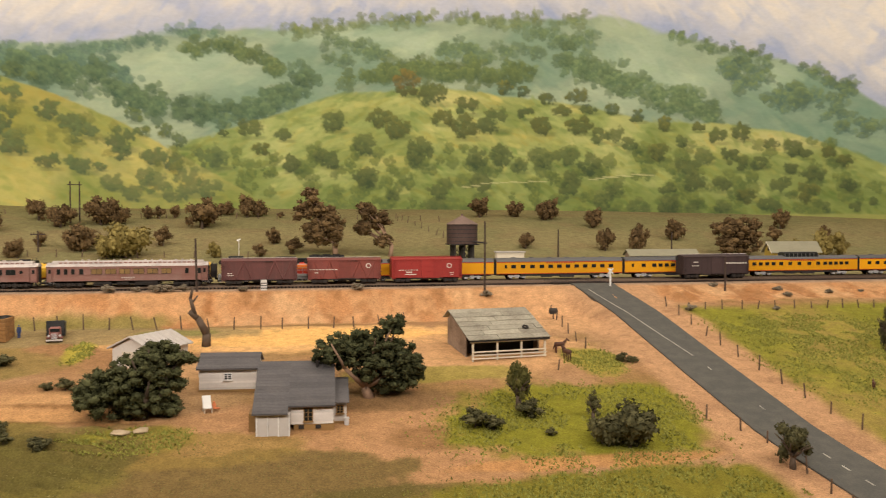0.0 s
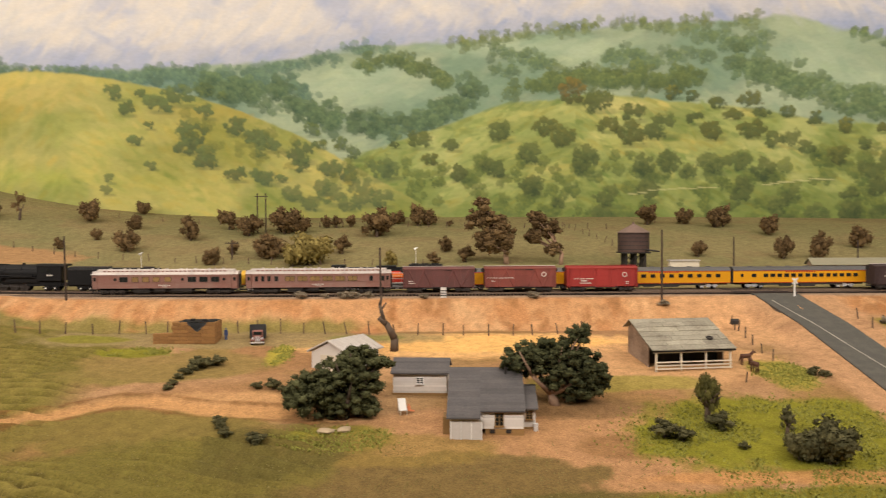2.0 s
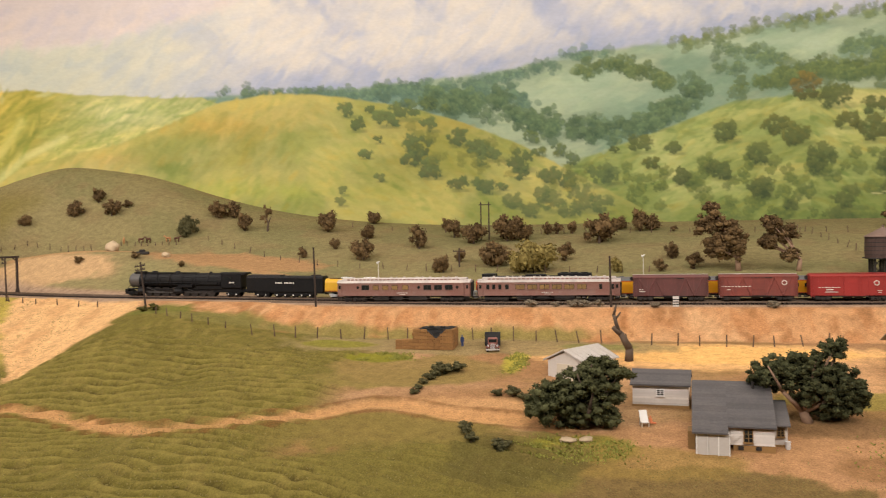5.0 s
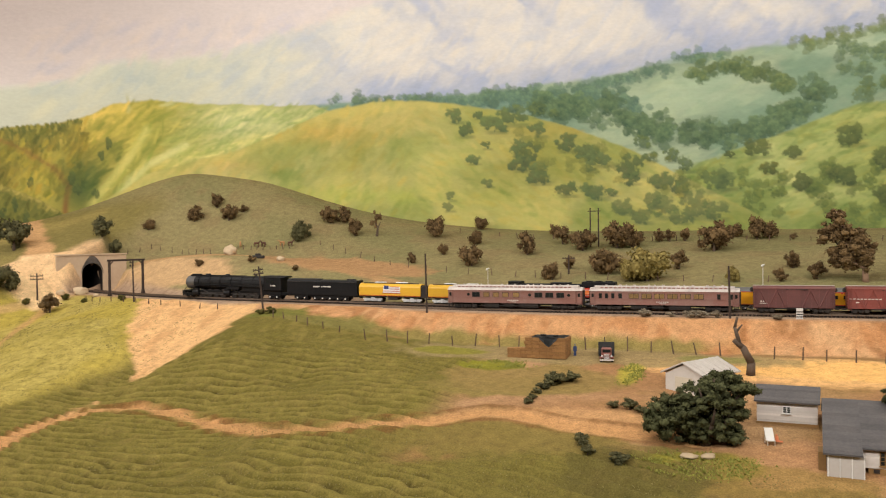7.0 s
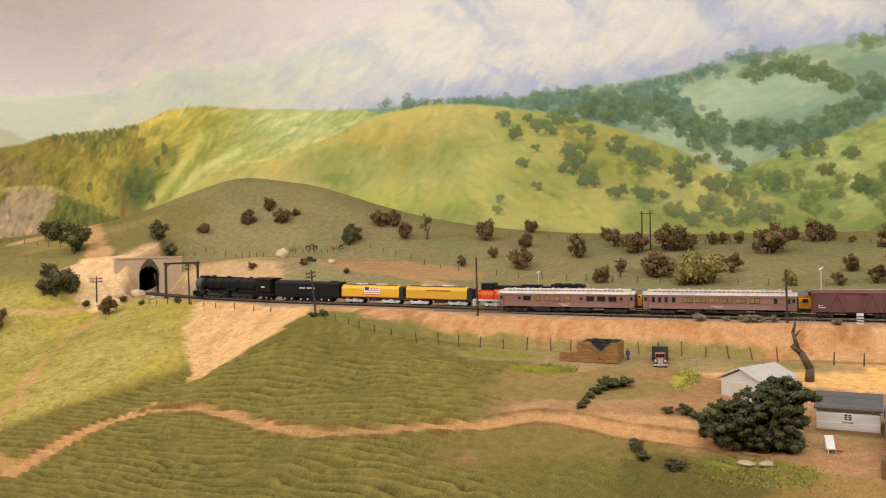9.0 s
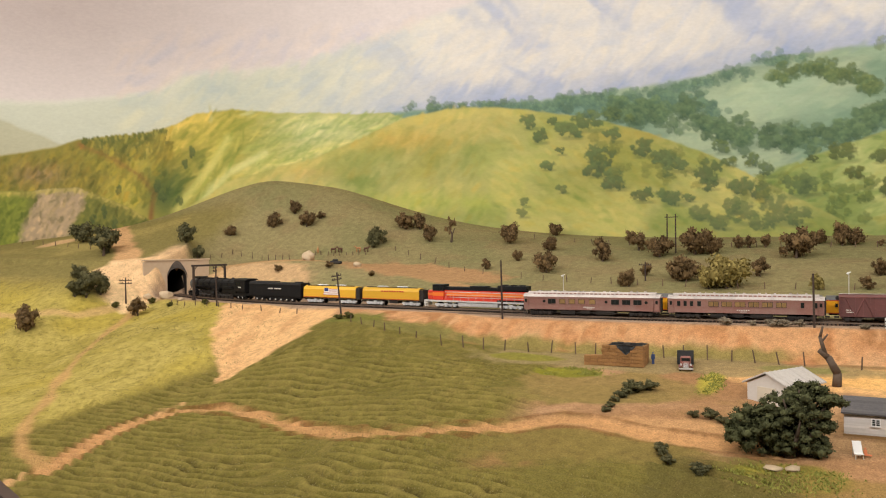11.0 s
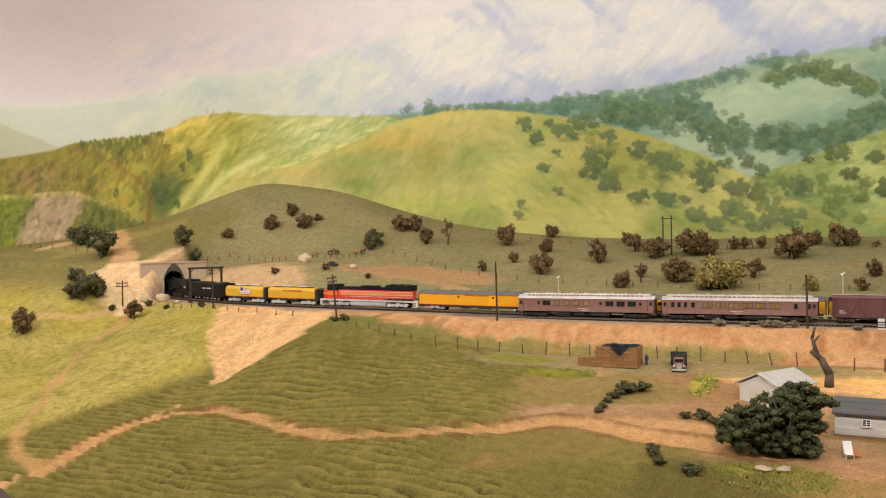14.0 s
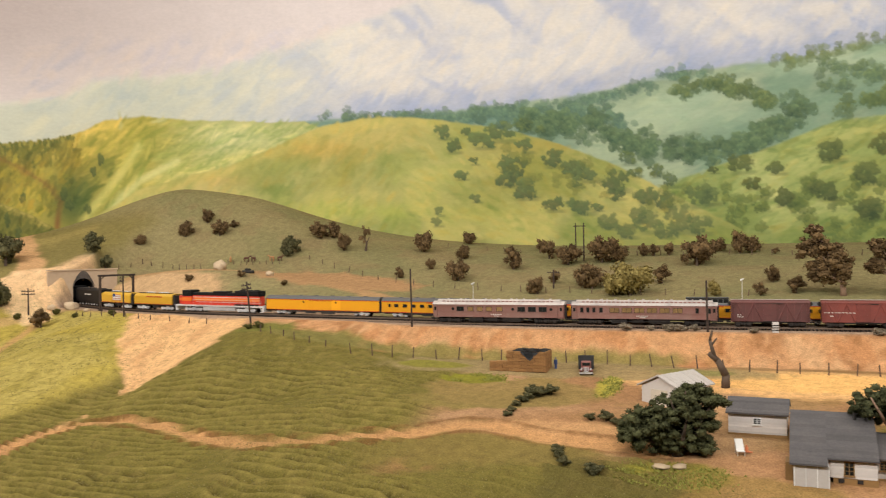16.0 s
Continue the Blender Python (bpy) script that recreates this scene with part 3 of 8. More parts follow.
def mural():
    """Sky, hazy mountains and ranges of wooded hills, brushed on from far to near."""
    A, E = np.meshgrid(AZ, EL)
    col = np.zeros(A.shape + (3,))
    r = np.random.RandomState(7)

    def lay(w, c):
        w = np.clip(w, 0, 1)[..., None]
        col[:] = col * (1 - w) + np.asarray(c) * w

    def window(a0, a1, e0, e1):
        i0, i1 = np.searchsorted(AZ, (a0, a1))
        j0, j1 = np.searchsorted(EL, (e0, e1))
        return slice(j0, j1 + 1), slice(i0, i1 + 1)

    def line(pts, rough=0.12, k=0):
        az, el = zip(*sorted(pts))
        return np.interp(A, az, el) + rough * (fuzz(A, 0 * A, 1.6, k) - 0.5) * 2

    def touch(a, e, long, wide, turn, c, alpha):
        """One stroke of the brush; turn in degrees, anticlockwise as seen by the viewer."""
        sl = window(a - long, a + long, e - long, e + long)
        da, de = A[sl] - a, E[sl] - e
        if da.size == 0:
            return
        ct, sn = math.cos(math.radians(turn)), math.sin(math.radians(turn))
        u, v = -da * ct + de * sn, da * sn + de * ct
        m = (alpha * sstep(1, 0.4, np.abs(u) / long) * sstep(1, 0.3, np.abs(v) / wide))[..., None]
        col[sl] = col[sl] * (1 - m) + np.asarray(c) * m

    def brush(n, spot, turn, tones, long=(0.25, 0.8), wide=(0.05, 0.16), alpha=(0.2, 0.6)):
        """n strokes where spot() says, in lighter and darker tones of what is there."""
        for _ in range(n):
            p = spot()
            if p is None:
                continue
            i, j = np.searchsorted(AZ, p[0]), np.searchsorted(EL, p[1])
            if i >= len(AZ) or j >= len(EL):
                continue
            tone = np.array(tones[r.randint(len(tones))])
            tn = turn(*p) if callable(turn) else turn
            touch(p[0], p[1], r.uniform(*long), r.uniform(*wide), tn + r.normal(0, 16), col[j, i] * tone, r.uniform(*alpha))

    def under(pts, a0, a1, deep, drop=0.1, over=None):
        """A random spot below a hill's outline, and above the next hill's."""
        az, el = zip(*sorted(pts))
        if over:
            az2, el2 = zip(*sorted(over))

        def spot():
            a = r.uniform(a0, a1)
            e = float(np.interp(a, az, el)) - drop - deep * r.rand()
            if e < -2 or over and e < float(np.interp(a, az2, el2)):
                return None
            return a, e
        return spot

    def tree(a, e, w, dark, light, alpha=0.9, tall=0.82, shadow=0.35):
        """One painted tree: a ragged crown of round lobes, lit from above, with its shade on the grass."""
        h = w * tall * r.uniform(0.85, 1.15)
        if shadow:
            touch(a - 0.18 * w, e - 0.46 * h, 0.62 * w, 0.16 * h, 0, np.array(dark) * 1.15, shadow)
        sl = window(a - 0.9 * w, a + 0.9 * w, e - 0.9 * h, e + 0.9 * h)
        a_, e_ = A[sl], E[sl]
        if a_.size == 0:
            return
        f, lit = np.full(a_.shape, -9.0), np.zeros(a_.shape)
        for _ in range(15):
            th, q = r.uniform(0, 2 * math.pi), math.sqrt(r.rand())
            ca, ce, rr = a + 0.36 * w * q * math.cos(th), e + 0.33 * h * q * math.sin(th), r.uniform(0.08, 0.24)
            g = 1 - np.hypot((a_ - ca) / (rr * w), (e_ - ce) / (rr * h))
            new_lit = 0.5 + 0.5 * (e_ - ce) / (rr * h) + r.uniform(-0.25, 0.25)
            lit = np.where(g > f, new_lit, lit)
            f = np.maximum(f, g)
        n = fuzz(a_ + a * 3.1, e_, 4.5, 2) + 0.7 * fuzz(a_, e_ + e * 2.7, 9.0, 3) - 0.85
        m = (alpha * sstep(-0.45, 0.28, f + 0.9 * n) * (0.92 + 0.3 * n))[..., None]
        m = np.clip(m, 0, 1)
        k = np.clip(0.30 + 0.55 * (e_ - e) / h + 0.34 * lit + 0.9 * n, 0, 1.2)[..., None]
        col[sl] = col[sl] * (1 - m) + (np.asarray(dark) * (1 - k) + np.asarray(light) * k) * m

    def belt(pts, n, spread, size, dark, light, alpha):
        """A loose belt of trees along a line, the higher ones first."""
        p = np.array(pts)
        run = np.concatenate([[0], np.cumsum(np.hypot(*np.diff(p, axis=0).T))])
        spots = []
        wash = 0.28 * alpha * np.exp(-(along(A, E, pts) / (0.9 * spread)) ** 2) * sstep(0.25, 0.6, fuzz2(A, E, 0.9, 2))
        lay(fw * wash, np.array(dark) * 0.55 + np.array(light) * 0.75)
        for _ in range(int(n * 2.0)):
            s = r.uniform(0, run[-1])
            spots.append((np.interp(s, run, p[:, 0]) + r.normal(0, 0.7 * spread), np.interp(s, run, p[:, 1]) + r.normal(0, 0.62 * spread)))
        for a, e in sorted(spots, key=lambda q: -q[1]):
            f = r.uniform(0.8, 1.25)
            tree(a, e, size * r.uniform(0.55, 1.05), np.array(dark) * f, np.array(light) * f, alpha * r.uniform(0.75, 1.0), r.uniform(0.75, 1.0), 0.12)

    # sky
    col[:] = srgb(220, 209, 205)
    # Upper left painted darker to offset the lamps' brightness on that end.
    lay(sstep(24, 50, A) * sstep(4, 15, E) * 0.95, srgb(166, 152, 146))
    # far hazy mountain, cream with soft blue hollows
    SKY = [(-52, 24), (10, 20), (20.4, 16.5), (24.7, 14.9), (27.1, 14.2), (30.1, 13.05), (33, 12.1), (36.2, 11.3), (39.7, 11.05), (43.2, 9.6), (48.3, 8.8), (51.6, 8.6), (72, 8)]
    mtn = sstep(-0.25, 0.35, line(SKY, 0.08) - E)
    east = sstep(36, 20, A)
    FAR = [(60, -4), (44, 2), (38, 6), (30, 8.6), (23.1, 9.0), (17.7, 9.45), (14.4, 9.75), (12, 10.0), (8.3, 10.5), (5, 11.2), (0.9, 11.5), (-2.9, 11.6), (-6.9, 12.15), (-15.2, 12.4), (-19.9, 12.2), (-22.7, 12.4), (-25.1, 11.5), (-28.5, 10.5), (-33.4, 9), (-36.5, 7.5), (-38.5, 6.1), (-44, 3), (-52, 0)]
    far = line(FAR, 0.10, 1)
    lay(mtn, srgb(216, 214, 198))
    lay(mtn * east * 0.9, srgb(213, 208, 204))
    wa, we = A + 1.5 * (fuzz(A, E, 0.45, 4) - 0.5), E + 1.0 * (fuzz(A, E, 0.6, 5) - 0.5)
    sl_ = np.where(A > -14, -0.62, 0.75)
    u, v = wa * 1.0 + we * sl_ * 0.8, we - wa * sl_ * -1.0
    hollow = 0.6 * fuzz(u * 0.28, v * 0.85, 1.0, 1) + 0.4 * fuzz(u * 0.6, v * 1.7, 1.0, 2)
    lay(mtn * (0.15 + 0.75 * east) * 0.7 * sstep(0.46, 0.80, hollow), srgb(164, 174, 200))
    lay(mtn * (0.25 + 0.55 * east) * 0.8 * sstep(0.52, 0.26, hollow), srgb(224, 216, 204))
    lay(mtn * sstep(24, 40, A) * 0.85, srgb(186, 187, 168))
    lay(mtn * sstep(30, 40, A) * 0.45 * sstep(0.45, 0.7, fuzz2(A, E, 0.3, 2)), srgb(172, 180, 172))
    lay(np.exp(-((far - E) / 1.3) ** 2) * 0.6 * east * (0.5 + fuzz2(A, E, 0.5, 3)), srgb(140, 156, 188))
    brush(2600, lambda: (lambda a: (a, float(np.interp(-a, [-45, -20, 5, 25, 40], [7, 9, 11.5, 11, 5])) + 6 * r.rand() ** 1.4))(r.uniform(-42, 45)), lambda a, e: 38 if a > -14 else -38, ((0.94, 0.96, 1.02), (0.88, 0.92, 1.0), (1.06, 1.04, 1.0), (1.05, 1.02, 0.96)), (0.4, 1.5), (0.12, 0.36), (0.3, 0.7))
    low = line([(40, 3), (46, 5.4), (47.7, 6.2), (49.9, 7.15), (51.6, 7.7), (60, 8.2), (72, 8)])
    lay(sstep(0, 0.3, low - E), srgb(176, 172, 146))
    # far blue-green wooded hills
    fw = sstep(-0.1, 0.25, far - E)
    lay(fw, srgb(146, 158, 128))
    soft = fuzz2(A + 0.4 * E, E * 1.8, 0.4, 2)
    lay(fw * 0.7 * sstep(0.5, 0.7, soft), srgb(124, 148, 120))
    lay(fw * 0.6 * sstep(0.5, 0.32, soft), srgb(174, 182, 146))
    lay(fw * 0.6 * sstep(-27, -36, A), srgb(120, 146, 118))
    lay(fw * 0.6 * sstep(10, 18, A), srgb(116, 142, 128))
    for a0, e0, wa0, we0 in ((4.5, 8.6, 5.0, 0.9), (3.2, 9.7, 2.2, 0.5), (-24.3, 9.3, 2.6, 2.2), (-27.5, 8.2, 2.0, 0.9), (-6, 11.2, 6, 0.5), (-10.5, 10.8, 2.0, 0.6), (-32.5, 8.2, 1.2, 0.7)):
        lay(fw * gauss(A + 0.35 * (E - e0), E, a0, e0, wa0, we0) * 0.75, srgb(178, 190, 156))
    brush(1900, under(FAR, -42, 26, 6.5), lambda a, e: 14 if a > -16 else -34, ((0.84, 0.9, 0.9), (0.92, 0.96, 0.94), (1.12, 1.1, 1.08), (1.06, 1.05, 1.0)), (0.3, 1.1), (0.12, 0.3), (0.3, 0.7))
    fd, fl = srgb(80, 100, 74), srgb(112, 128, 84)
    wd, wl_ = srgb(76, 100, 86), srgb(106, 128, 98)
    belt([(-1.9, 11.45), (-4.0, 11.61), (-6.2, 12.08), (-9.1, 12.19), (-12.7, 12.41), (-16.3, 12.10), (-19.9, 12.08), (-22.0, 12.28)], 54, 0.31, 0.80, srgb(96, 112, 76), srgb(124, 134, 86), 0.7)
    belt([(27, 8.9), (23, 9.0), (19.1, 8.95), (16.2, 9.4), (13.3, 9.4), (10.3, 9.7), (7.3, 10.16), (5.0, 11.1), (2, 11.3)], 80, 0.30, 0.80, wd, wl_, 0.65)
    belt([(20, 8.7), (16, 9.0), (14.1, 9.04), (11.4, 8.91), (8.9, 9.24), (7.0, 7.84)], 60, 0.42, 0.92, wd, wl_, 0.75)
    belt([(-26.2, 11.25), (-28.2, 10.31), (-30.2, 9.87), (-32.8, 9.21)], 26, 0.31, 0.62, fd, fl, 0.7)
    belt([(-3.3, 11.15), (-6.2, 10.87), (-8.3, 10.45), (-4.4, 9.79), (-6.5, 10.00), (-9.0, 10.03)], 22, 0.35, 0.85, fd, fl, 0.75)
    belt([(-12.0, 10.75), (-14.5, 10.21), (-16.3, 10.43), (-18.5, 10.15)], 20, 0.42, 0.95, fd, fl, 0.75)
    belt([(-17.4, 11.39), (-19.9, 10.71), (-21.7, 11.10)], 20, 0.42, 0.85, fd, fl, 0.7)
    belt([(-29.4, 9.24), (-30.8, 7.83), (-31.8, 8.61), (-30.5, 9.35)], 26, 0.48, 0.92, wd, fl, 0.8)
    belt([(-32.6, 6.74), (-33.4, 7.36), (-34.7, 6.71)], 20, 0.48, 1.05, wd, fl, 0.85)
    belt([(-34.0, 8.64), (-35.9, 7.55), (-36.8, 7.18), (-35.3, 5.95), (-36.5, 5.40), (-37.4, 4.88), (-38.3, 5.32)], 36, 0.42, 0.8, wd, fl, 0.8)
    belt([(4.0, 10.18), (1.6, 10.46), (0.2, 10.00), (-0.8, 9.69), (-1.9, 8.85)], 34, 0.34, 0.95, srgb(72, 92, 60), srgb(108, 120, 72), 0.85)
    belt([(-19.9, 9.77), (-22.7, 8.48), (-25.2, 7.54), (-27.6, 6.77), (-29.1, 6.03)], 80, 0.62, 1.0, srgb(74, 96, 64), fl, 0.85)
    belt([(-5.8, 8.52), (-9.0, 9.05), (-12.3, 9.17), (-15.2, 8.80), (-18.1, 8.94)], 46, 0.48, 1.25, srgb(72, 90, 56), srgb(106, 118, 66), 0.85)
    belt([(13.9, 8.49), (11.4, 8.33), (9.3, 8.06), (7.7, 7.13), (6.0, 6.86), (4.0, 6.42), (2.0, 6.30), (-0.8, 6.73), (-2.6, 8.17), (-3.5, 9.31)], 110, 0.60, 1.12, srgb(64, 86, 62), srgb(98, 116, 78), 0.85)
    # middle hill
    MID = [(14, 1), (9, 2.6), (5.1, 4.1), (1.7, 5.3), (-1.8, 6.4), (-5.4, 7.7), (-9, 7.9), (-11.2, 8.3), (-14.5, 7.75), (-18.1, 7.35), (-21.7, 6.75), (-25.2, 5.8), (-30.2, 5.5), (-33.4, 4.85), (-36.5, 3.8), (-38.5, 2.9), (-46, 0), (-52, -2)]
    mid = line(MID, 0.06, 2)
    mw = sstep(-0.06, 0.16, mid - E)
    lay(mw, srgb(150, 158, 88))
    dn = np.where(A > -10, 0.35, -0.45)
    roll = fuzz2(A * 0.8 - dn * E, E * 1.3 + dn * A * 0.5, 0.5, 3)
    lay(mw * 0.75 * sstep(0.48, 0.68, roll), srgb(130, 140, 72))
    lay(mw * 0.75 * sstep(0.48, 0.30, roll), srgb(182, 180, 110))
    for a0, e0, wa0, we0, c0, al in ((-13.5, 7.3, 3.0, 0.5, (208, 192, 118), 0.7), (-6.5, 6.9, 3.0, 0.5, (196, 188, 112), 0.6), (-33, 4.4, 4, 0.5, (204, 190, 126), 0.7), (-4, 4.8, 2.4, 0.6, (190, 186, 112), 0.6), (-12.5, 4.9, 2.4, 0.5, (196, 186, 108), 0.6), (-8.6, 3.4, 2.0, 0.5, (204, 190, 112), 0.6), (-17, 4.9, 3, 0.5, (196, 184, 106), 0.5), (-0.6, 4.9, 3, 1.0, (176, 180, 112), 0.5), (-30, 4.2, 3, 0.5, (180, 174, 96), 0.5)):
        lay(mw * al * gauss(A + dn * (E - e0), E, a0, e0, wa0, we0) * (0.4 + 1.0 * fuzz2(A, E, 1.3, 1)), srgb(*c0))
    lay(mw * 0.6 * sstep(2.6, 0.6, E + 0.8 * (fuzz2(A, E, 0.8, 2) - 0.5)), srgb(112, 126, 58))
    lay(mw * 0.55 * sstep(1.0, 5.0, A) * sstep(4.2, 3.0, E), srgb(138, 148, 70))
    slope_mid = lambda a, e: 22 if a > -10 else -28
    brush(4200, under(MID, -42, 8, 8.0, 0.05), slope_mid, ((0.66, 0.76, 0.66), (0.80, 0.88, 0.78), (1.16, 1.12, 1.10), (1.26, 1.18, 1.2), (1.05, 0.95, 0.80)), (0.2, 0.75), (0.09, 0.20), (0.3, 0.75))
    dark, light = srgb(48, 64, 36), srgb(100, 106, 54)
    for _ in range(330):
        a = r.uniform(-40, 1)
        e = 0.1 + 4.2 * r.rand() ** 1.3
        if fuzz(np.array(a), np.array(e * 1.6), 0.6, 3) > 0.40:
            tree(a, e, r.uniform(0.5, 1.2), np.array(srgb(66, 84, 42)) * r.uniform(0.8, 1.2), srgb(116, 124, 58), 0.72, 0.95, 0.15)
    for a, e, w in sorted(MID_FOOT, key=lambda q: -q[1]):
        tree(a, e, w * 1.1, np.array(dark) * r.uniform(0.9, 1.3), np.array(light) * r.uniform(0.9, 1.25), 0.85, 0.95)
    for a, e, w in sorted(MID_WEST + MID_EAST, key=lambda q: -q[1]):
        warm = np.array((1.12, 1.0, 0.85)) if r.rand() < 0.3 else 1.0
        tree(a, e, w * 1.12, np.array(dark) * warm, np.array(light) * warm * r.uniform(0.85, 1.15), 0.93)
    tree(-9.7, 8.5, 1.6, srgb(86, 76, 36), srgb(128, 108, 50), 0.85, 0.9)
    for a0, e0, a1, e1 in ((-13.6, 1.86, -18.5, 2.07), (-21.7, 2.20, -25.2, 2.52)):
        for k in np.linspace(0, 1, 9):
            touch(a0 + (a1 - a0) * k, e0 + (e1 - e0) * k + r.normal(0, 0.05), 0.4, 0.06, -3, srgb(206, 196, 138), 0.6)
    # yellow hills behind the tunnel
    LEFT = [(72, 3), (58, 4.4), (52, 5.45), (49, 6.03), (47.4, 6.62), (44.2, 7.02), (42.5, 7.44), (41.5, 7.88), (40.5, 8.43), (38.4, 8.77), (35.6, 8.6), (33.4, 8.63), (30.5, 8.57), (28.3, 8.7), (22, 6)]
    lefth = line(LEFT, 0.05, 3)
    lw = sstep(-0.05, 0.14, lefth - E) * sstep(20, 24, A)
    lay(lw, srgb(172, 156, 68))
    lay(lw * sstep(38.5, 33, A) * 0.9, srgb(178, 178, 116))
    lay(lw * gauss(A, E, 33, 7.6, 2.4, 0.7) * 0.5, srgb(200, 196, 140))
    lay(lw * sstep(42.6, 44.5, A + 0.9 * (E - 6.2)) * 0.9, srgb(128, 116, 48))
    lay(lw * gauss(A, E, 42.2, 3.6, 1.5, 2.0) * 0.95, srgb(78, 92, 40))
    lay(lw * gauss(A - 0.5 * (E - 6), E, 40.6, 5.6, 0.6, 1.2) * 0.7, srgb(104, 108, 44))
    lay(lw * gauss(A, E, 42.3, 6.0, 1.0, 0.9) * 0.7, srgb(150, 124, 44))

    def ridge(pts, wide, c, alpha):
        w = along(A, E, pts)
        lay(lw * alpha * np.exp(-(w / wide) ** 2) * (0.5 + 0.7 * fuzz2(A, E, 1.6, 1)), srgb(*c))

    ridge([(40.3, 8.36), (42.2, 7.2), (43.5, 6.37)], 0.35, (206, 176, 82), 0.9)
    ridge([(39.6, 8.3), (40.6, 7.2), (41.4, 6.5)], 0.5, (190, 166, 74), 0.7)
    ridge([(38.6, 6.88), (39.7, 5.09), (41.1, 3.3), (41.8, 2.24)], 0.30, (206, 190, 100), 0.9)
    ridge([(38.2, 6.2), (39.2, 4.6), (40.6, 2.8)], 0.35, (140, 142, 62), 0.7)
    ridge([(36.3, 6.01), (38.6, 4.74), (40.2, 2.95)], 0.28, (212, 202, 128), 0.9)
    ridge([(31.3, 6.49), (34.9, 5.65), (37.4, 4.74)], 0.4, (204, 192, 112), 0.8)
    ridge([(37.3, 7.6), (38.0, 6.8), (38.8, 5.6)], 0.5, (150, 150, 66), 0.6)
    ridge([(34.8, 7.3), (36.4, 6.7), (37.4, 6.2)], 0.4, (152, 158, 84), 0.6)
    ridge([(47.3, 6.28), (45.5, 5.54), (43.9, 4.52), (43.1, 3.48), (43.3, 1.89)], 0.16, (146, 92, 40), 0.9)
    ridge([(46.6, 5.6), (44.8, 4.7), (43.9, 3.6)], 0.5, (146, 136, 54), 0.7)
    lay(lw * gauss(A, E, 49.6, 4.5, 1.4, 0.6) * 0.75, srgb(146, 116, 84))
    for _ in range(420):
        a = r.uniform(42.3, 47.2)
        e = float(np.interp(a, (42.5, 44.2, 47.4), (7.4, 7.0, 6.6))) - 0.02 - 1.1 * abs(r.normal(0, 0.5))
        if e > 6.3 - 0.55 * (47.3 - a) + 0.25:
            touch(a, e, r.uniform(0.12, 0.24), r.uniform(0.07, 0.11), 90, srgb(94, 96, 40) if r.rand() < 0.7 else srgb(150, 138, 62), 0.7)
    brush(2200, under(LEFT, 27, 42, 6.5, 0.1), lambda a, e: 45 if a > 38 else 28, ((0.70, 0.80, 0.68), (0.84, 0.92, 0.8), (1.2, 1.15, 1.15), (1.26, 1.18, 1.2)), (0.2, 0.75), (0.08, 0.16), (0.3, 0.75))
    brush(2600, under(LEFT, 42, 57, 4.2, 0.25), 62, ((0.70, 0.74, 0.66), (0.84, 0.88, 0.74), (1.2, 1.16, 1.02), (1.16, 1.10, 1.0), (1.05, 0.98, 0.88)), (0.18, 0.40), (0.08, 0.13), (0.5, 0.95))
    ridge([(47.3, 6.28), (45.5, 5.54), (43.9, 4.52), (43.1, 3.48), (43.3, 1.89)], 0.12, (128, 96, 48), 0.5)
    ridge([(38.6, 6.88), (39.7, 5.09), (41.1, 3.3), (41.8, 2.24)], 0.2, (204, 190, 104), 0.7)
    ridge([(36.3, 6.01), (38.6, 4.74), (40.2, 2.95)], 0.2, (208, 200, 128), 0.7)
    lay(lw * gauss(A, E, 42.6, 3.4, 1.0, 1.6) * 0.5, srgb(70, 86, 38))
    MOUND = [(60, 3.3), (52.1, 3.42), (50.3, 3.5), (48.7, 3.68), (47.5, 3.73), (46.2, 3.29), (44.6, 2.6), (43.6, 1.9), (42.5, 0.5)]
    mound = line(MOUND, 0.05, 1)
    mo = sstep(-0.04, 0.12, mound - E) * sstep(42.4, 43.2, A)
    lay(mo, srgb(108, 106, 44))
    lay(mo * sstep(49.6, 50.6, A + 0.3 * (fuzz2(A, E, 1.5, 1) - 0.5)), srgb(122, 126, 44))
    scree = mo * sstep(0.15, -0.15, np.abs(A - (48.9 - 0.42 * (E - 2.0))) - 1.35 + 0.7 * (fuzz2(A, E, 1.5, 2) - 0.5))
    lay(scree * 0.9, srgb(176, 148, 116))
    lay(mo * 0.8 * np.exp(-((mound - E - 0.12) / 0.16) ** 2), srgb(176, 156, 78))
    brush(1300, under(MOUND, 43.5, 57, 3.6, 0.15), 58, ((0.66, 0.70, 0.62), (0.82, 0.86, 0.78), (1.22, 1.18, 1.12), (1.3, 1.24, 1.18)), (0.16, 0.36), (0.08, 0.13), (0.55, 0.95))
    for a, e, w in ((46.6, 1.9, 0.4), (46.0, 2.3, 0.45), (45.1, 3.6, 0.4), (42.9, 3.8, 0.45), (42.6, 3.2, 0.5), (41.2, 5.3, 0.4), (40.8, 6.0, 0.4), (41.6, 3.0, 0.4), (45.4, 1.6, 0.4), (47.2, 1.2, 0.4)):
        tree(a, e, w, srgb(56, 70, 34), srgb(84, 94, 44), 0.8, 1.9, 0)
    # round golden hill
    ROUND = [(48, -4), (43, 1.2), (38.8, 4.15), (35.2, 5.25), (33.1, 5.8), (30.1, 7.1), (27.2, 8.4), (24.2, 8.95), (21.2, 9.0), (18.3, 8.65), (14.6, 8.0), (11.4, 7), (7.9, 5.6), (4.6, 3.75), (2.3, 2.45), (-2, 0)]
    rnd = line(ROUND, 0.05, 4)
    rw = sstep(-0.05, 0.14, rnd - E)
    lay(rw, srgb(170, 163, 94))
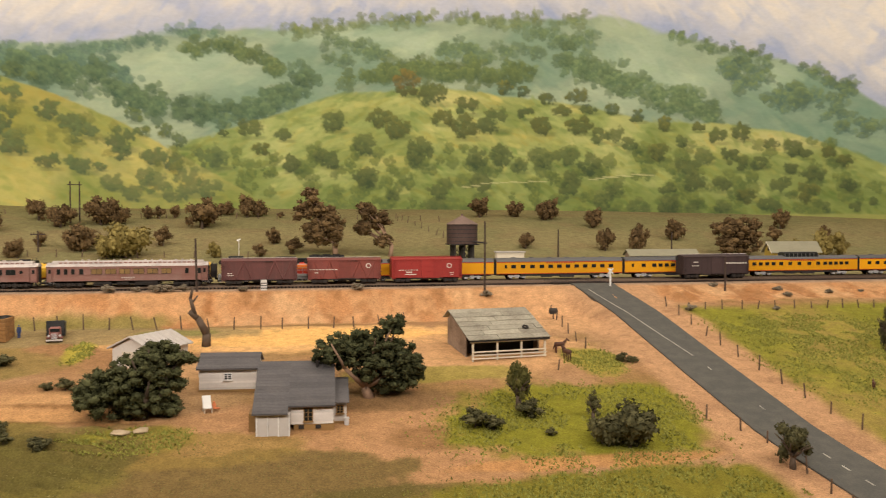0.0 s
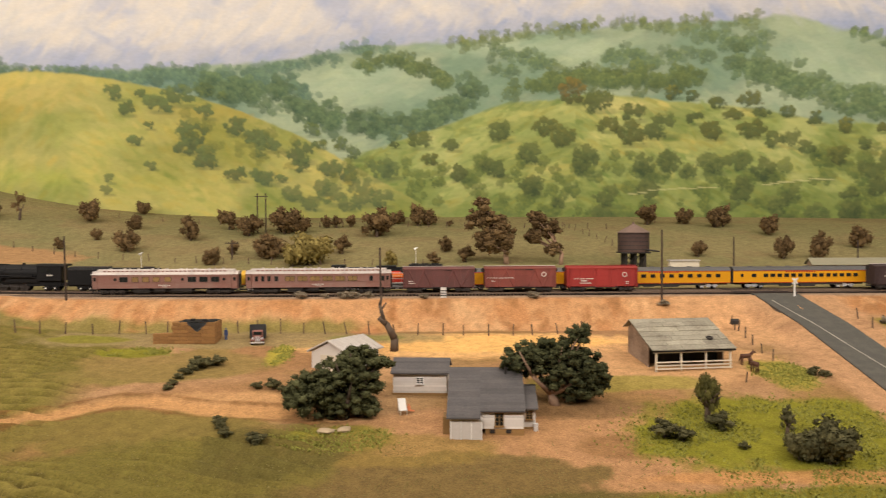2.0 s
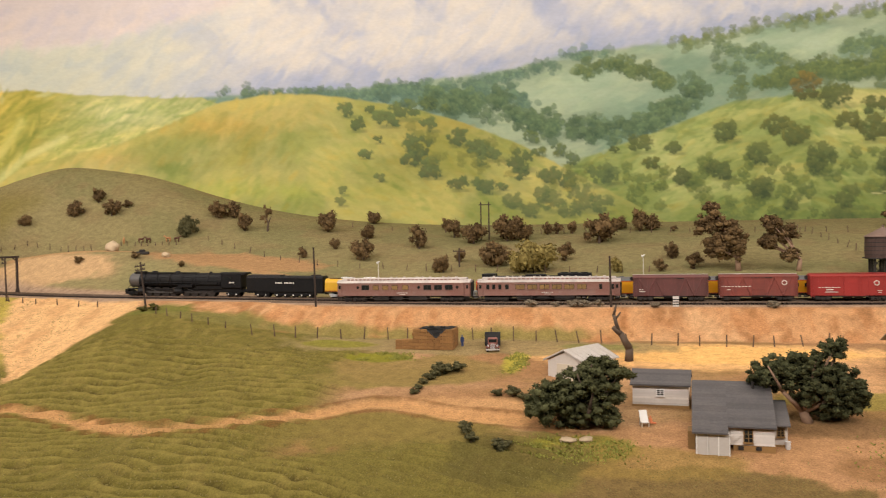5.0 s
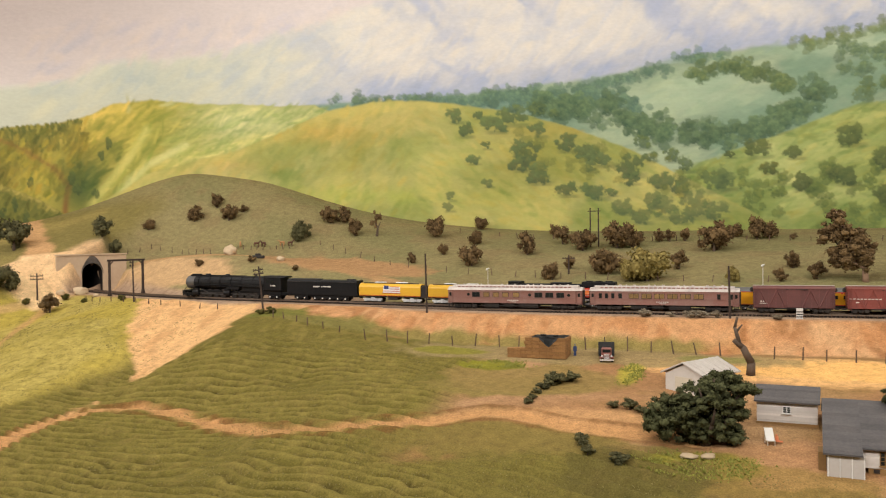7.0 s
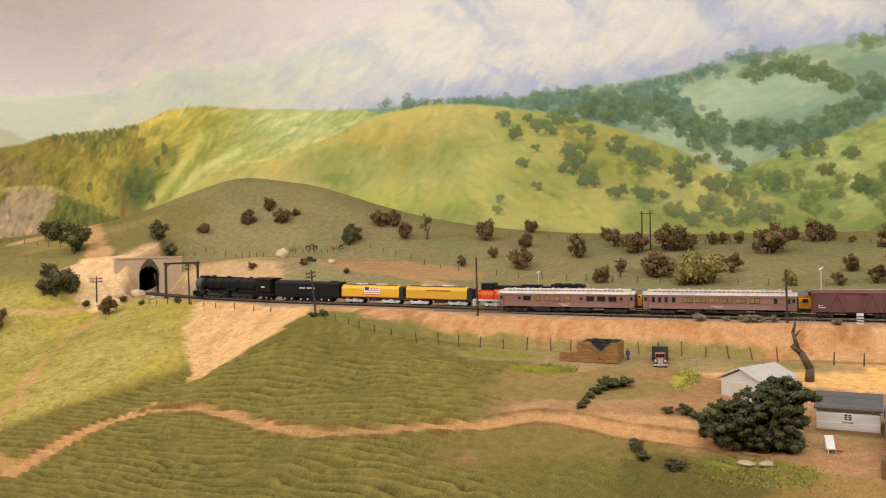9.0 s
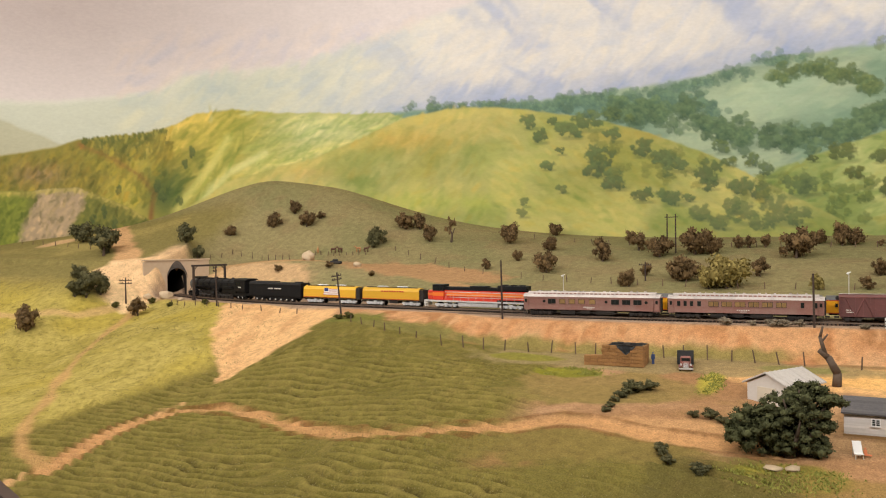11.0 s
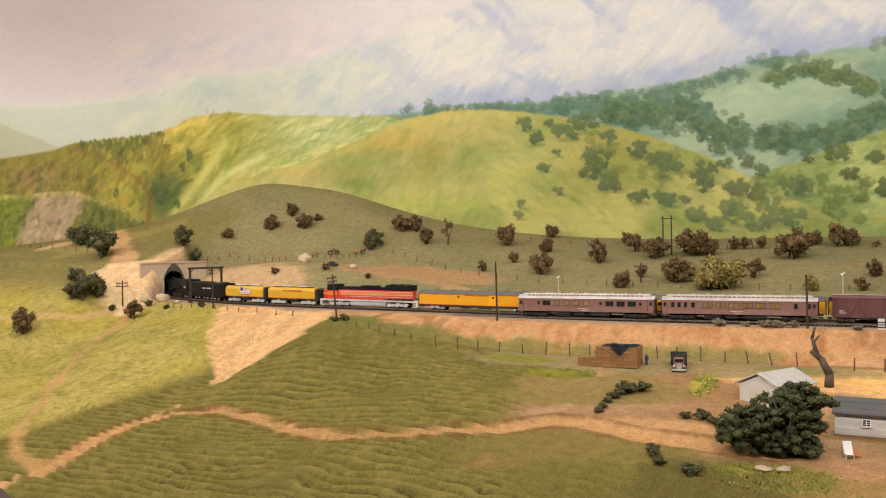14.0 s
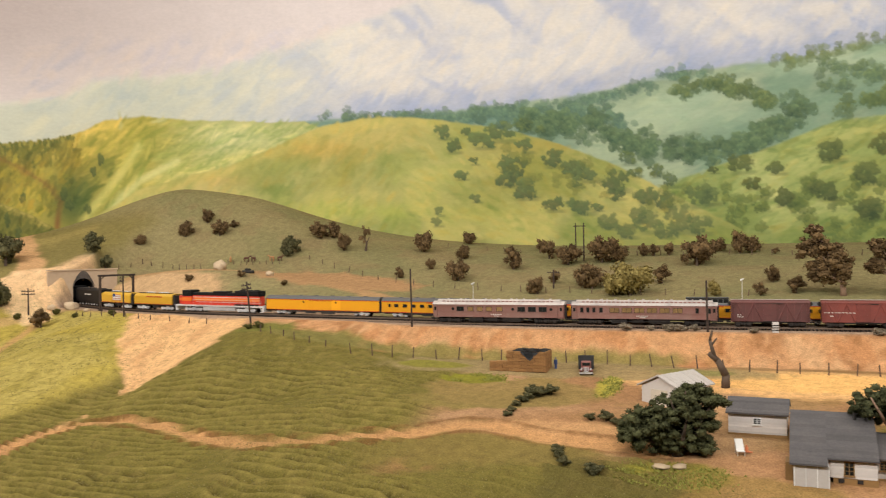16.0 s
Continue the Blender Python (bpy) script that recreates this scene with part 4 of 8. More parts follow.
    roll = fuzz2(A * 0.8 + 0.5 * E, E * 1.2 - 0.4 * A, 0.42, 1)
    lay(rw * 0.7 * sstep(0.48, 0.68, roll), srgb(142, 148, 72))
    lay(rw * 0.6 * sstep(0.48, 0.30, roll), srgb(196, 182, 100))
    for a0, e0, wa0, we0, c0, al in ((27.5, 7.0, 3.0, 0.8, (198, 164, 80), 0.8), (23.5, 7.6, 2.6, 0.8, (198, 176, 100), 0.7), (25.5, 5.9, 0.9, 0.9, (146, 140, 58), 0.7), (26.4, 5.0, 1.2, 0.7, (150, 146, 62), 0.6), (30.7, 4.34, 1.1, 0.32, (112, 130, 58), 0.75), (27.4, 2.9, 2.2, 0.6, (182, 180, 84), 0.7), (23.2, 2.8, 2.6, 0.6, (176, 176, 82), 0.7), (33.2, 4.9, 2.4, 0.5, (190, 162, 92), 0.7), (35.0, 4.2, 1.8, 0.5, (204, 180, 112), 0.6), (20, 5.2, 2.6, 1.3, (184, 178, 98), 0.6), (32.3, 5.2, 1.2, 0.3, (160, 160, 84), 0.5), (17, 2.8, 2.6, 0.9, (164, 164, 78), 0.6), (13.5, 5.0, 4.0, 2.2, (150, 142, 62), 0.7), (13, 7.0, 3.5, 0.5, (176, 152, 74), 0.6)):
        lay(rw * al * gauss(A + 0.5 * (E - e0), E, a0, e0, wa0, we0) * (0.45 + fuzz2(A, E, 1.2, 1)), srgb(*c0))
    lay(rw * 0.5 * np.exp(-((rnd - E - 0.3) / 0.35) ** 2) * sstep(14, 24, A), srgb(204, 182, 98))
    lay(rw * 0.5 * sstep(2.6, 1.0, E) * sstep(14, 8, A), srgb(120, 130, 58))
    brush(3000, under(ROUND, 1, 42, 7.5, 0.08), lambda a, e: 48 if a > 22 else -24, ((0.76, 0.86, 0.76), (0.86, 0.93, 0.84), (1.12, 1.09, 1.08), (1.18, 1.12, 1.16), (1.07, 0.97, 0.82)), (0.25, 0.65), (0.12, 0.26), (0.25, 0.55))
    td, tl = srgb(52, 70, 48), srgb(98, 110, 62)
    for a, e, w in sorted(ROUND_TREES, key=lambda q: -q[1]):
        tree(a, e, w * 1.12, np.array(td) * r.uniform(0.9, 1.25), np.array(tl) * r.uniform(0.9, 1.2), 0.9)
    for _ in range(34):
        a = r.uniform(3.5, 15)
        tree(a, float(np.interp(a, [4, 8, 12, 15], [3.2, 4.4, 5.0, 5.6])) + r.normal(0, 0.7), r.uniform(0.5, 0.9), srgb(86, 94, 46), srgb(124, 124, 58), 0.5, 0.9, 0.1)
    for a, e, w in sorted(VALLEY_TREES, key=lambda q: -q[1]):
        tree(a, e, w * 1.1, np.array(td) * r.uniform(0.95, 1.3), tl, 0.75, 0.95)
    hills = np.clip(fw + mw + lw + rw, 0, 1)[..., None]
    col[:] = col * (1 - hills) + hills * (col * np.array((0.94, 0.985, 1.0)) + np.array((0.010, 0.011, 0.016)))
    return A, E, col


def build_mural():
    A, E, col = mural()
    ny, nx = A.shape
    r = wall_r(A)
    co = np.stack([EYE0[0] - r * np.sin(np.radians(A)), EYE0[1] + r * np.cos(np.radians(A)), EYE0[2] + r * np.tan(np.radians(E))], -1).reshape(-1, 3)
    idx = np.arange(ny * nx).reshape(ny, nx)
    q = np.stack([idx[:-1, :-1], idx[1:, :-1], idx[1:, 1:], idx[:-1, 1:]], -1).reshape(-1, 4)
    me = bpy.data.meshes.new("backdrop")
    me.vertices.add(len(co))
    me.vertices.foreach_set("co", co.ravel())
    me.loops.add(q.size)
    me.loops.foreach_set("vertex_index", q.ravel())
    me.polygons.add(len(q))
    me.polygons.foreach_set("loop_start", np.arange(0, q.size, 4))
    me.polygons.foreach_set("use_smooth", np.ones(len(q), bool))
    me.update(calc_edges=True)
    at = me.color_attributes.new("cover", "FLOAT_COLOR", "POINT")
    at.data.foreach_set("color", np.concatenate([col.reshape(-1, 3), np.ones((len(co), 1))], 1).ravel())
    me.materials.append(M_MURAL)
    return tagged(new("backdrop", me), "curved wall painted with green wooded hills and a hazy sky", "mural", kind="structure")


build_mural()

# ---- rolling stock ----


def truck_frame(axles, pitch, parent, x, material, wheel_me, tag=""):
    """A bogie with its wheels, its centre at x."""
    half = pitch * (axles - 1) / 2
    bm = bmesh.new()
    for s in (-1, 1):
        box(bm, -half - 0.006, half + 0.006, s * 0.0125 - 0.0015, s * 0.0125 + 0.0015, 0.0055, 0.0085)
        for i in range(axles):
            c = -half + i * pitch
            box(bm, c - 0.003, c + 0.003, s * 0.013 - 0.0022, s * 0.013 + 0.0022, 0.003, 0.009)
        for i in range(axles - 1):
            c = -half + (i + 0.5) * pitch
            box(bm, c - 0.004, c + 0.004, s * 0.0128 - 0.002, s * 0.0128 + 0.002, 0.0035, 0.0065)
            for k in (-0.0022, 0.0022):
                cyl(bm, (c + k, s * 0.0145, 0.0035), (c + k, s * 0.0145, 0.008), 0.0016, seg=6)
    box(bm, -0.004, 0.004, -0.0125, 0.0125, 0.006, 0.0105)
    tr = part("truck", bm, material, parent, tag, at=pose(x, 0, 0))
    for i in range(axles):
        shared("wheelset", wheel_me, tr, pose(-half + i * pitch, 0, 0.0055))
    return tr


def wheelset_mesh(r=0.0055, seg=14, name="wheelset"):
    bm = bmesh.new()
    for s in (-1, 1):
        cyl(bm, (0, s * 0.0078, 0), (0, s * 0.0104, 0), r, seg=seg)
        cyl(bm, (0, s * 0.0070, 0), (0, s * 0.0078, 0), r * 1.1, seg=seg)
    cyl(bm, (0, -0.012, 0), (0, 0.012, 0), 0.0012, seg=6)
    me = bpy.data.meshes.new(name)
    bm.to_mesh(me)
    bm.free()
    me.materials.append(M_DARK)
    return me


WHEEL = wheelset_mesh()


def bars(parent, items, y, material, name="lettering"):
    """Unreadable lettering as small plain bars: (x0, x1, z0, z1) on the side at y."""
    s = -1 if y < 0 else 1
    bm = bmesh.new()
    for x0, x1, z0, z1 in items:
        box(bm, x0, x1, min(y, y + s * 0.0002), max(y, y + s * 0.0002), z0, z1)
    return part(name, bm, material, parent)


def coupler(parent, x):
    s = 1 if x > 0 else -1
    part("coupler", boxes((min(x, x + s * 0.008), max(x, x + s * 0.008), -0.0015, 0.0015, 0.007, 0.010)), M_DARK, parent)


def boxcar(L, material, label, style, number_plates, emblem=None, walk_grey=True):
    """A 40 ft boxcar; origin on the rails under its middle; style 'steel' or 'wood' (outside braced)."""
    car = tagged(new("boxcar"), label, "boxcar", group="freight cars on the near track")
    W, z0, z1 = 0.0175, 0.0105, 0.0465
    h = L / 2 - 0.003
    bm = boxes((-h, h, -W, W, z0, z1), bevel=0.0006)
    part("body", bm, material, car)
    bm = bmesh.new()
    extrude_profile(bm, [(-W - 0.001, z1), (0, z1 + 0.0036), (W + 0.001, z1), (W + 0.001, z1 - 0.0014), (-W - 0.001, z1 - 0.0014)], -h - 0.0008, h + 0.0008)
    part("roof", bm, material, car, "dusty roof")
    part("roofwalk", boxes(*[(-h - 0.001, h + 0.001, -0.0034 + k * 0.0024, -0.0014 + k * 0.0024, z1 + 0.0040, z1 + 0.0047) for k in range(3)]), M_ROOF_PALE if walk_grey else material, car)
    for s in (-1, 1):
        dy = s * (W + 0.0006)
        door = part("door", boxes((-0.0115, 0.0115, dy - 0.0008, dy + 0.0008, z0 + 0.001, z1 - 0.003), *[(-0.0115, 0.0115, dy - 0.0012, dy + 0.0012, z0 + 0.0015 + k * 0.0105, z0 + 0.0023 + k * 0.0105) for k in range(4)]), material, car)
        for zt in (z1 - 0.003, z0 - 0.0006):
            part("door_track", boxes((-0.013, 0.024, dy - 0.001, dy + 0.001, zt, zt + 0.0012)), M_DARK if style == "wood" else material, car)
        xs = [x for x in np.linspace(-h + 0.002, h - 0.002, 12) if abs(x) > 0.0135]
        for x in xs:
            part("side_post", boxes((x - 0.0005, x + 0.0005, s * W - 0.0006, s * W + 0.0006, z0, z1 - 0.0015)), material, car)
        if style == "wood":
            for sx in (-1, 1):
                for a, b in ((0.014, 0.028), (0.043, 0.028), (0.043, 0.058)):
                    p, q = Vector((sx * a, s * (W + 0.0004), z0 + 0.001)), Vector((sx * b, s * (W + 0.0004), z1 - 0.002))
                    part("brace", cyl(bmesh.new(), p, q, 0.0011, seg=4), material, car)
        for sx in (-1, 1):
            bm = bmesh.new()
            lx = sx * (h - 0.0035)
            for e in (-0.0025, 0.0025):
                box(bm, lx + e - 0.0003, lx + e + 0.0003, s * (W + 0.0012) - 0.0003, s * (W + 0.0012) + 0.0003, z0 - 0.003, z1 + 0.001)
            for k in range(8):
                zz = z0 - 0.001 + k * 0.0046
                box(bm, lx - 0.0025, lx + 0.0025, s * (W + 0.0012) - 0.0003, s * (W + 0.0012) + 0.0003, zz, zz + 0.0006)
            part("ladder", bm, material, car)
    for sx in (-1, 1):
        bm = bmesh.new()
        for k in range(7):
            box(bm, sx * h - 0.0008, sx * h + 0.0008, -W + 0.001, W - 0.001, z0 + 0.002 + k * 0.005, z0 + 0.0035 + k * 0.005)
        part("corrugated_end", bm, material, car)
        cyl_bm = cyl(bmesh.new(), (sx * (h + 0.0025), 0.006 - 0.0008, z1 - 0.004), (sx * (h + 0.0025), 0.006 + 0.0008, z1 - 0.004), 0.004, seg=12)
        part("brake_wheel", cyl_bm, M_DARK, car)
        coupler(car, sx * (h + 0.0005))
        truck_frame(2, 0.019, car, sx * (h - 0.022), M_DARK, WHEEL)
    part("underframe", boxes((-h + 0.002, h - 0.002, -0.004, 0.004, 0.0075, z0), (-0.012, 0.004, -0.011, -0.005, 0.005, z0), (0.008, 0.022, -0.012, -0.007, 0.0055, z0), (-0.03, 0.03, -W + 0.0005, -W + 0.0015, z0 - 0.0025, z0)), M_DARK, car)
    bars(car, number_plates, -W - 0.0013, M_LETTER)
    if emblem:
        bm = cyl(bmesh.new(), (emblem[0], -W - 0.0006, emblem[1]), (emblem[0], -W - 0.0014, emblem[1]), 0.0048, seg=24)
        em = part("emblem", bm, M_LETTER, car, "round white emblem")
        bm = cyl(bmesh.new(), (emblem[0], -W - 0.0012, emblem[1]), (emblem[0], -W - 0.0017, emblem[1]), 0.0032, seg=20)
        part("emblem_disc", bm, material, em)
    return car


def heavyweight(L, label, windows, lit, ports=()):
    """An 80 ft clerestory passenger car. windows: (x, width, lit)."""
    car = tagged(new("passenger_car"), label, "passenger car", group="heavyweight cars on the near track")
    W, z0, z1, h = 0.0172, 0.0125, 0.0390, L / 2 - 0.0035
    # body side is a shell with openings left between posts
    part("body", boxes((-h + 0.012, h - 0.012, -W, W, z0, z1), (-h, -h + 0.012, -W + 0.0015, W - 0.0015, z0 - 0.002, z1), (h - 0.012, h, -W + 0.0015, W - 0.0015, z0 - 0.002, z1), bevel=0.0005), M_MAROON, car)
    part("belt_rail", boxes((-h + 0.012, h - 0.012, -W - 0.0005, W + 0.0005, 0.0232, 0.0242), (-h + 0.012, h - 0.012, -W - 0.0005, W + 0.0005, 0.0345, 0.0353), (-h + 0.012, h - 0.012, -W - 0.0006, W + 0.0006, z0, z0 + 0.0012)), M_MAROON, car)
    bm = bmesh.new()
    prof = [(-W - 0.0008, z1 - 0.0006), (-W + 0.001, z1 + 0.0022), (-0.0105, z1 + 0.0042), (-0.0098, z1 + 0.0074), (-0.006, z1 + 0.0090), (0, z1 + 0.0096)]
    prof = prof + [(-y, z) for y, z in reversed(prof[:-1])]
    extrude_profile(bm, prof, -h + 0.008, h - 0.008)
    for s in (-1, 1):
        end = [(y * 0.98, z1 + (z - z1) * 0.62) for y, z in prof]
        extrude_profile(bm, end, *sorted((s * (h - 0.008), s * (h + 0.001))))
    roof = part("clerestory_roof", bm, M_ROOF_PALE, car, "dusty pale clerestory roof")
    bm = bmesh.new()
    for x in np.arange(-h + 0.02, h - 0.02, 0.0085):
        for s in (-1, 1):
            box(bm, x, x + 0.0055, s * 0.0103 - 0.0006, s * 0.0103 + 0.0006, z1 + 0.0048, z1 + 0.0070)
    part("deck_sash", bm, M_MAROON, roof)
    for k, x in enumerate(np.linspace(-h + 0.03, h - 0.03, 9)):
        part("roof_vent", boxes((x - 0.002, x + 0.002, -0.002, 0.002, z1 + 0.009, z1 + 0.0112)), M_ROOF_PALE, roof)
        if k % 2:
            part("vent_pipe", cyl(bmesh.new(), (x + 0.012, -0.004, z1 + 0.008), (x + 0.012, -0.004, z1 + 0.0118), 0.0012, seg=6), M_ROOF_PALE, roof)
    for s in (-1, 1):
        for x, w, on in windows:
            y = s * W
            win = part("window", boxes((x - w / 2, x + w / 2, y - 0.0006, y + 0.0006, 0.0246, 0.0342)), M_DARK, car)
            n = max(1, round(w / 0.009))
            for k in range(n):
                a = x - w / 2 + 0.0007 + k * (w - 0.0004) / n
                part("pane", boxes((a, a + (w - 0.0004) / n - 0.001, y - 0.0009 if s < 0 else y, y if s < 0 else y + 0.0009, 0.0252, 0.0336)), M_AMBER if on else M_GLASS, win)
        for x in ports:
            part("oval_window", cyl(bmesh.new(), (x, s * W, 0.0295), (x, s * (W + 0.0008), 0.0295), 0.003, seg=14), M_GLASS, car)
    for s in (-1, 1):
        for y in (-1, 1):
            xv = s * (h - 0.0055)
            part("vestibule_door", boxes((xv - 0.0038, xv + 0.0038, y * (W - 0.0008) - 0.0006, y * (W - 0.0008) + 0.0006, 0.0145, 0.0355)), M_MAROON, car)
            part("door_window", boxes((xv - 0.0022, xv + 0.0022, y * (W - 0.0003) - 0.0006, y * (W - 0.0003) + 0.0006, 0.0265, 0.0335)), M_GLASS, car)
            part("steps", boxes(*[(xv - 0.004, xv + 0.004, y * (W - 0.003) - 0.0025, y * (W - 0.003) + 0.0025, 0.0045 + k * 0.003, 0.0052 + k * 0.003) for k in range(3)], (xv - 0.0043, xv - 0.0037, y * (W - 0.003) - 0.0025, y * (W - 0.003) + 0.0025, 0.0045, 0.0125), (xv + 0.0037, xv + 0.0043, y * (W - 0.003) - 0.0025, y * (W - 0.003) + 0.0025, 0.0045, 0.0125)), M_DARK, car)
        part("diaphragm", boxes((min(s * h, s * (h + 0.0028)), max(s * h, s * (h + 0.0028)), -0.006, 0.006, 0.011, 0.038)), M_DARK, car)
        coupler(car, s * (h + 0.001))
        truck_frame(3, 0.0185, car, s * (h - 0.037), M_DARK, WHEEL)
    part("underframe", boxes((-h + 0.01, h - 0.01, -0.006, 0.006, 0.009, z0), (-0.06, -0.03, -0.0145, -0.007, 0.0035, z0), (-0.02, 0.0, -0.0145, -0.008, 0.0045, z0), (0.012, 0.05, -0.0145, -0.007, 0.004, z0), (-0.05, 0.05, 0.006, 0.0145, 0.0045, z0), (-0.075, 0.075, -0.016, -0.015, 0.0065, 0.0078)), M_DARK, car)
    bars(car, [(-0.012 + k * 0.004, -0.0095 + k * 0.004, 0.0175, 0.0192) for k in range(6)] + [(-0.006, 0.006, 0.0147, 0.0158)], -W - 0.0004, M_LETTER)
    return car


def streamliner(L, label, windows, doors=(), dome=False):
    """A smooth-sided yellow passenger car with grey roof and silver trucks."""
    car = tagged(new("passenger_car"), label, "passenger car", group="moving excursion train")
    W, z0, z1, h = 0.0172, 0.0115, 0.0365, L / 2 - 0.0025
    part("body", boxes((-h, h, -W, W, z0, z1), bevel=0.0005), M_YELLOW, car)
    bm = bmesh.new()
    prof = [(-W - 0.0003, z1)] + [(-W * math.cos(a), z1 + 0.0075 * math.sin(a)) for a in (0.35, 0.7, 1.05, 1.35)] + [(0, z1 + 0.0075)]
    prof = prof + [(-y, z) for y, z in reversed(prof[:-1])]
    extrude_profile(bm, prof, -h, h)
    roof = part("roof", bm, M_ROOF_GREY, car, "grey arched roof")
    part("letter_stripe", boxes((-h, h, -W - 0.0004, W + 0.0004, z1 - 0.0012, z1 - 0.0003)), M_STRIPE, car, "thin red stripe")
    part("sill_stripe", boxes((-h, h, -W - 0.0004, W + 0.0004, z0 + 0.0004, z0 + 0.0014)), M_STRIPE, car, "thin red stripe")
    part("skirt", boxes((-h + 0.05, h - 0.05, -W + 0.0005, W - 0.0005, 0.0075, z0 + 0.0003), (-h + 0.004, h - 0.004, -0.009, 0.009, 0.008, z0)), M_DARK, car)
    part("equipment_boxes", boxes((-0.04, -0.018, -W + 0.0002, -0.008, 0.005, 0.0075), (0.0, 0.03, -W + 0.0002, -0.008, 0.0045, 0.0075), (-0.03, 0.04, 0.008, W - 0.0002, 0.005, 0.0075)), M_DARK, car)
    for s in (-1, 1):
        y = s * W
        for x, w in windows:
            win = part("window", boxes((x - w / 2, x + w / 2, y - 0.0006, y + 0.0006, 0.0235, 0.0302)), M_DARK, car)
            part("pane", boxes((x - w / 2 + 0.0006, x + w / 2 - 0.0006, y - 0.0008, y + 0.0008, 0.0240, 0.0297)), M_GLASS, win)
        for x, w in doors:
            dr = part("baggage_door", boxes((x - w / 2, x + w / 2, y - 0.0005, y + 0.0005, z0 + 0.0016, z1 - 0.0016)), M_YELLOW, car)
            part("door_window", boxes((x - 0.002, x + 0.002, y - 0.0008, y + 0.0008, 0.0285, 0.0325)), M_GLASS, dr)
        part("diaphragm", boxes((min(s * h, s * (h + 0.002)), max(s * h, s * (h + 0.002)), -0.0155, 0.0155, 0.010, 0.0400)), M_DARK, car)
        truck_frame(2, 0.0265, car, s * (h - 0.044), M_SILVER, WHEEL, "silver four-wheel truck")
    bars(car, [(-0.03 + k * 0.0052, -0.0268 + k * 0.0052, z1 - 0.0036, z1 - 0.0018) for k in range(12)], -W - 0.0002, M_STRIPE)
    if dome:
        bm = bmesh.new()
        pr = [(-0.0135, z1 + 0.003), (-0.0125, z1 + 0.0115), (-0.008, z1 + 0.0145), (0.008, z1 + 0.0145), (0.0125, z1 + 0.0115), (0.0135, z1 + 0.003)]
        extrude_profile(bm, pr, -0.04, 0.04)
        dm = part("dome", bm, M_GLASS, roof, "glass observation dome")
        bm = bmesh.new()
        for k in range(9):
            x = -0.04 + k * 0.01
            for s in (-1, 1):
                box(bm, x - 0.0006, x + 0.0006, s * 0.0133 - 0.0008, s * 0.0133 + 0.0008, z1 + 0.003, z1 + 0.0120)
        box(bm, -0.041, 0.041, -0.0085, 0.0085, z1 + 0.0142, z1 + 0.0152)
        part("dome_frame", bm, M_ROOF_GREY, car)
    else:
        for x in np.linspace(-h + 0.04, h - 0.04, 6):
            part("roof_vent", boxes((x - 0.004, x + 0.004, -0.003, 0.003, z1 + 0.007, z1 + 0.0086)), M_ROOF_GREY, roof)
    return car


def water_tender(label, flag):
    """A yellow cylindrical-topped auxiliary water car on two silver six-wheel trucks."""
    car = tagged(new("water_car"), label, "water car", group="moving excursion train")
    h, W = 0.0775, 0.0165
    pr = [(-W, 0.014), (-W, 0.032)] + [(-W * math.cos(a), 0.032 + 0.008 * math.sin(a)) for a in (0.4, 0.8, 1.2)] + [(0, 0.040)]
    pr = pr + [(-y, z) for y, z in reversed(pr[:-1])]
    bm = extrude_profile(bmesh.new(), pr, -h, h - 0.011)
    part("tank", bm, M_YELLOW_TANK, car, "rounded yellow tank", smooth=False)
    part("end_platform", boxes((h - 0.011, h - 0.0005, -W + 0.003, W - 0.003, 0.014, 0.036), (h - 0.001, h, -W, -W + 0.002, 0.012, 0.038), (h - 0.001, h, W - 0.002, W, 0.012, 0.038), (h - 0.008, h - 0.007, -W, W, 0.037, 0.038)), M_DARK, car)
    part("stripe", boxes((-h, h - 0.011, -W - 0.0004, W + 0.0004, 0.0145, 0.0155)), M_STRIPE, car)
    for x in (-0.045, 0.005):
        part("roof_hatch", boxes((x, x + 0.025, -0.005, 0.005, 0.0395, 0.0425), bevel=0.0006), M_SILVER, car)
    part("roof_rail", boxes((-0.07, 0.06, -0.0078, -0.0072, 0.0395, 0.0411)), M_DARK, car)
    part("frame", boxes((-h, h, -0.014, 0.014, 0.0115, 0.0142), (-0.01, 0.012, -0.013, 0.013, 0.006, 0.0116)), M_DARK, car)
    for s in (-1, 1):
        truck_frame(3, 0.0165, car, s * 0.046, M_SILVER, WHEEL, "silver six-wheel truck")
        coupler(car, s * (h - 0.002))
    if flag:
        y = -W - 0.0003
        f = part("flag_canton", boxes((-0.018, -0.007, y - 0.0002, y + 0.0002, 0.0285, 0.036)), M_BLUE, car)
        for k in range(7):
            bm = boxes((-0.022 + 0.0008 * k + (0.0125 if k > 3 else 0), 0.021 - 0.0006 * k, y - 0.0002, y + 0.0002, 0.0195 + k * 0.0022, 0.0207 + k * 0.0022))
            part("flag_stripe", bm, M_STRIPE if k % 2 == 0 else M_WHITE, car)
        part("flag_ground", boxes((-0.020, 0.020, y - 0.00005, y + 0.0001, 0.020, 0.034)), M_WHITE, car)
    else:
        bars(car, [(-0.028 + k * 0.0065, -0.0235 + k * 0.0065, 0.0305, 0.0335) for k in range(9)], -W - 0.0002, M_STRIPE)
    car.scale = (1, 1, 1.05)
    return car


DRIVER = wheelset_mesh(0.0098, 20, "driver")
DRIVERS = []


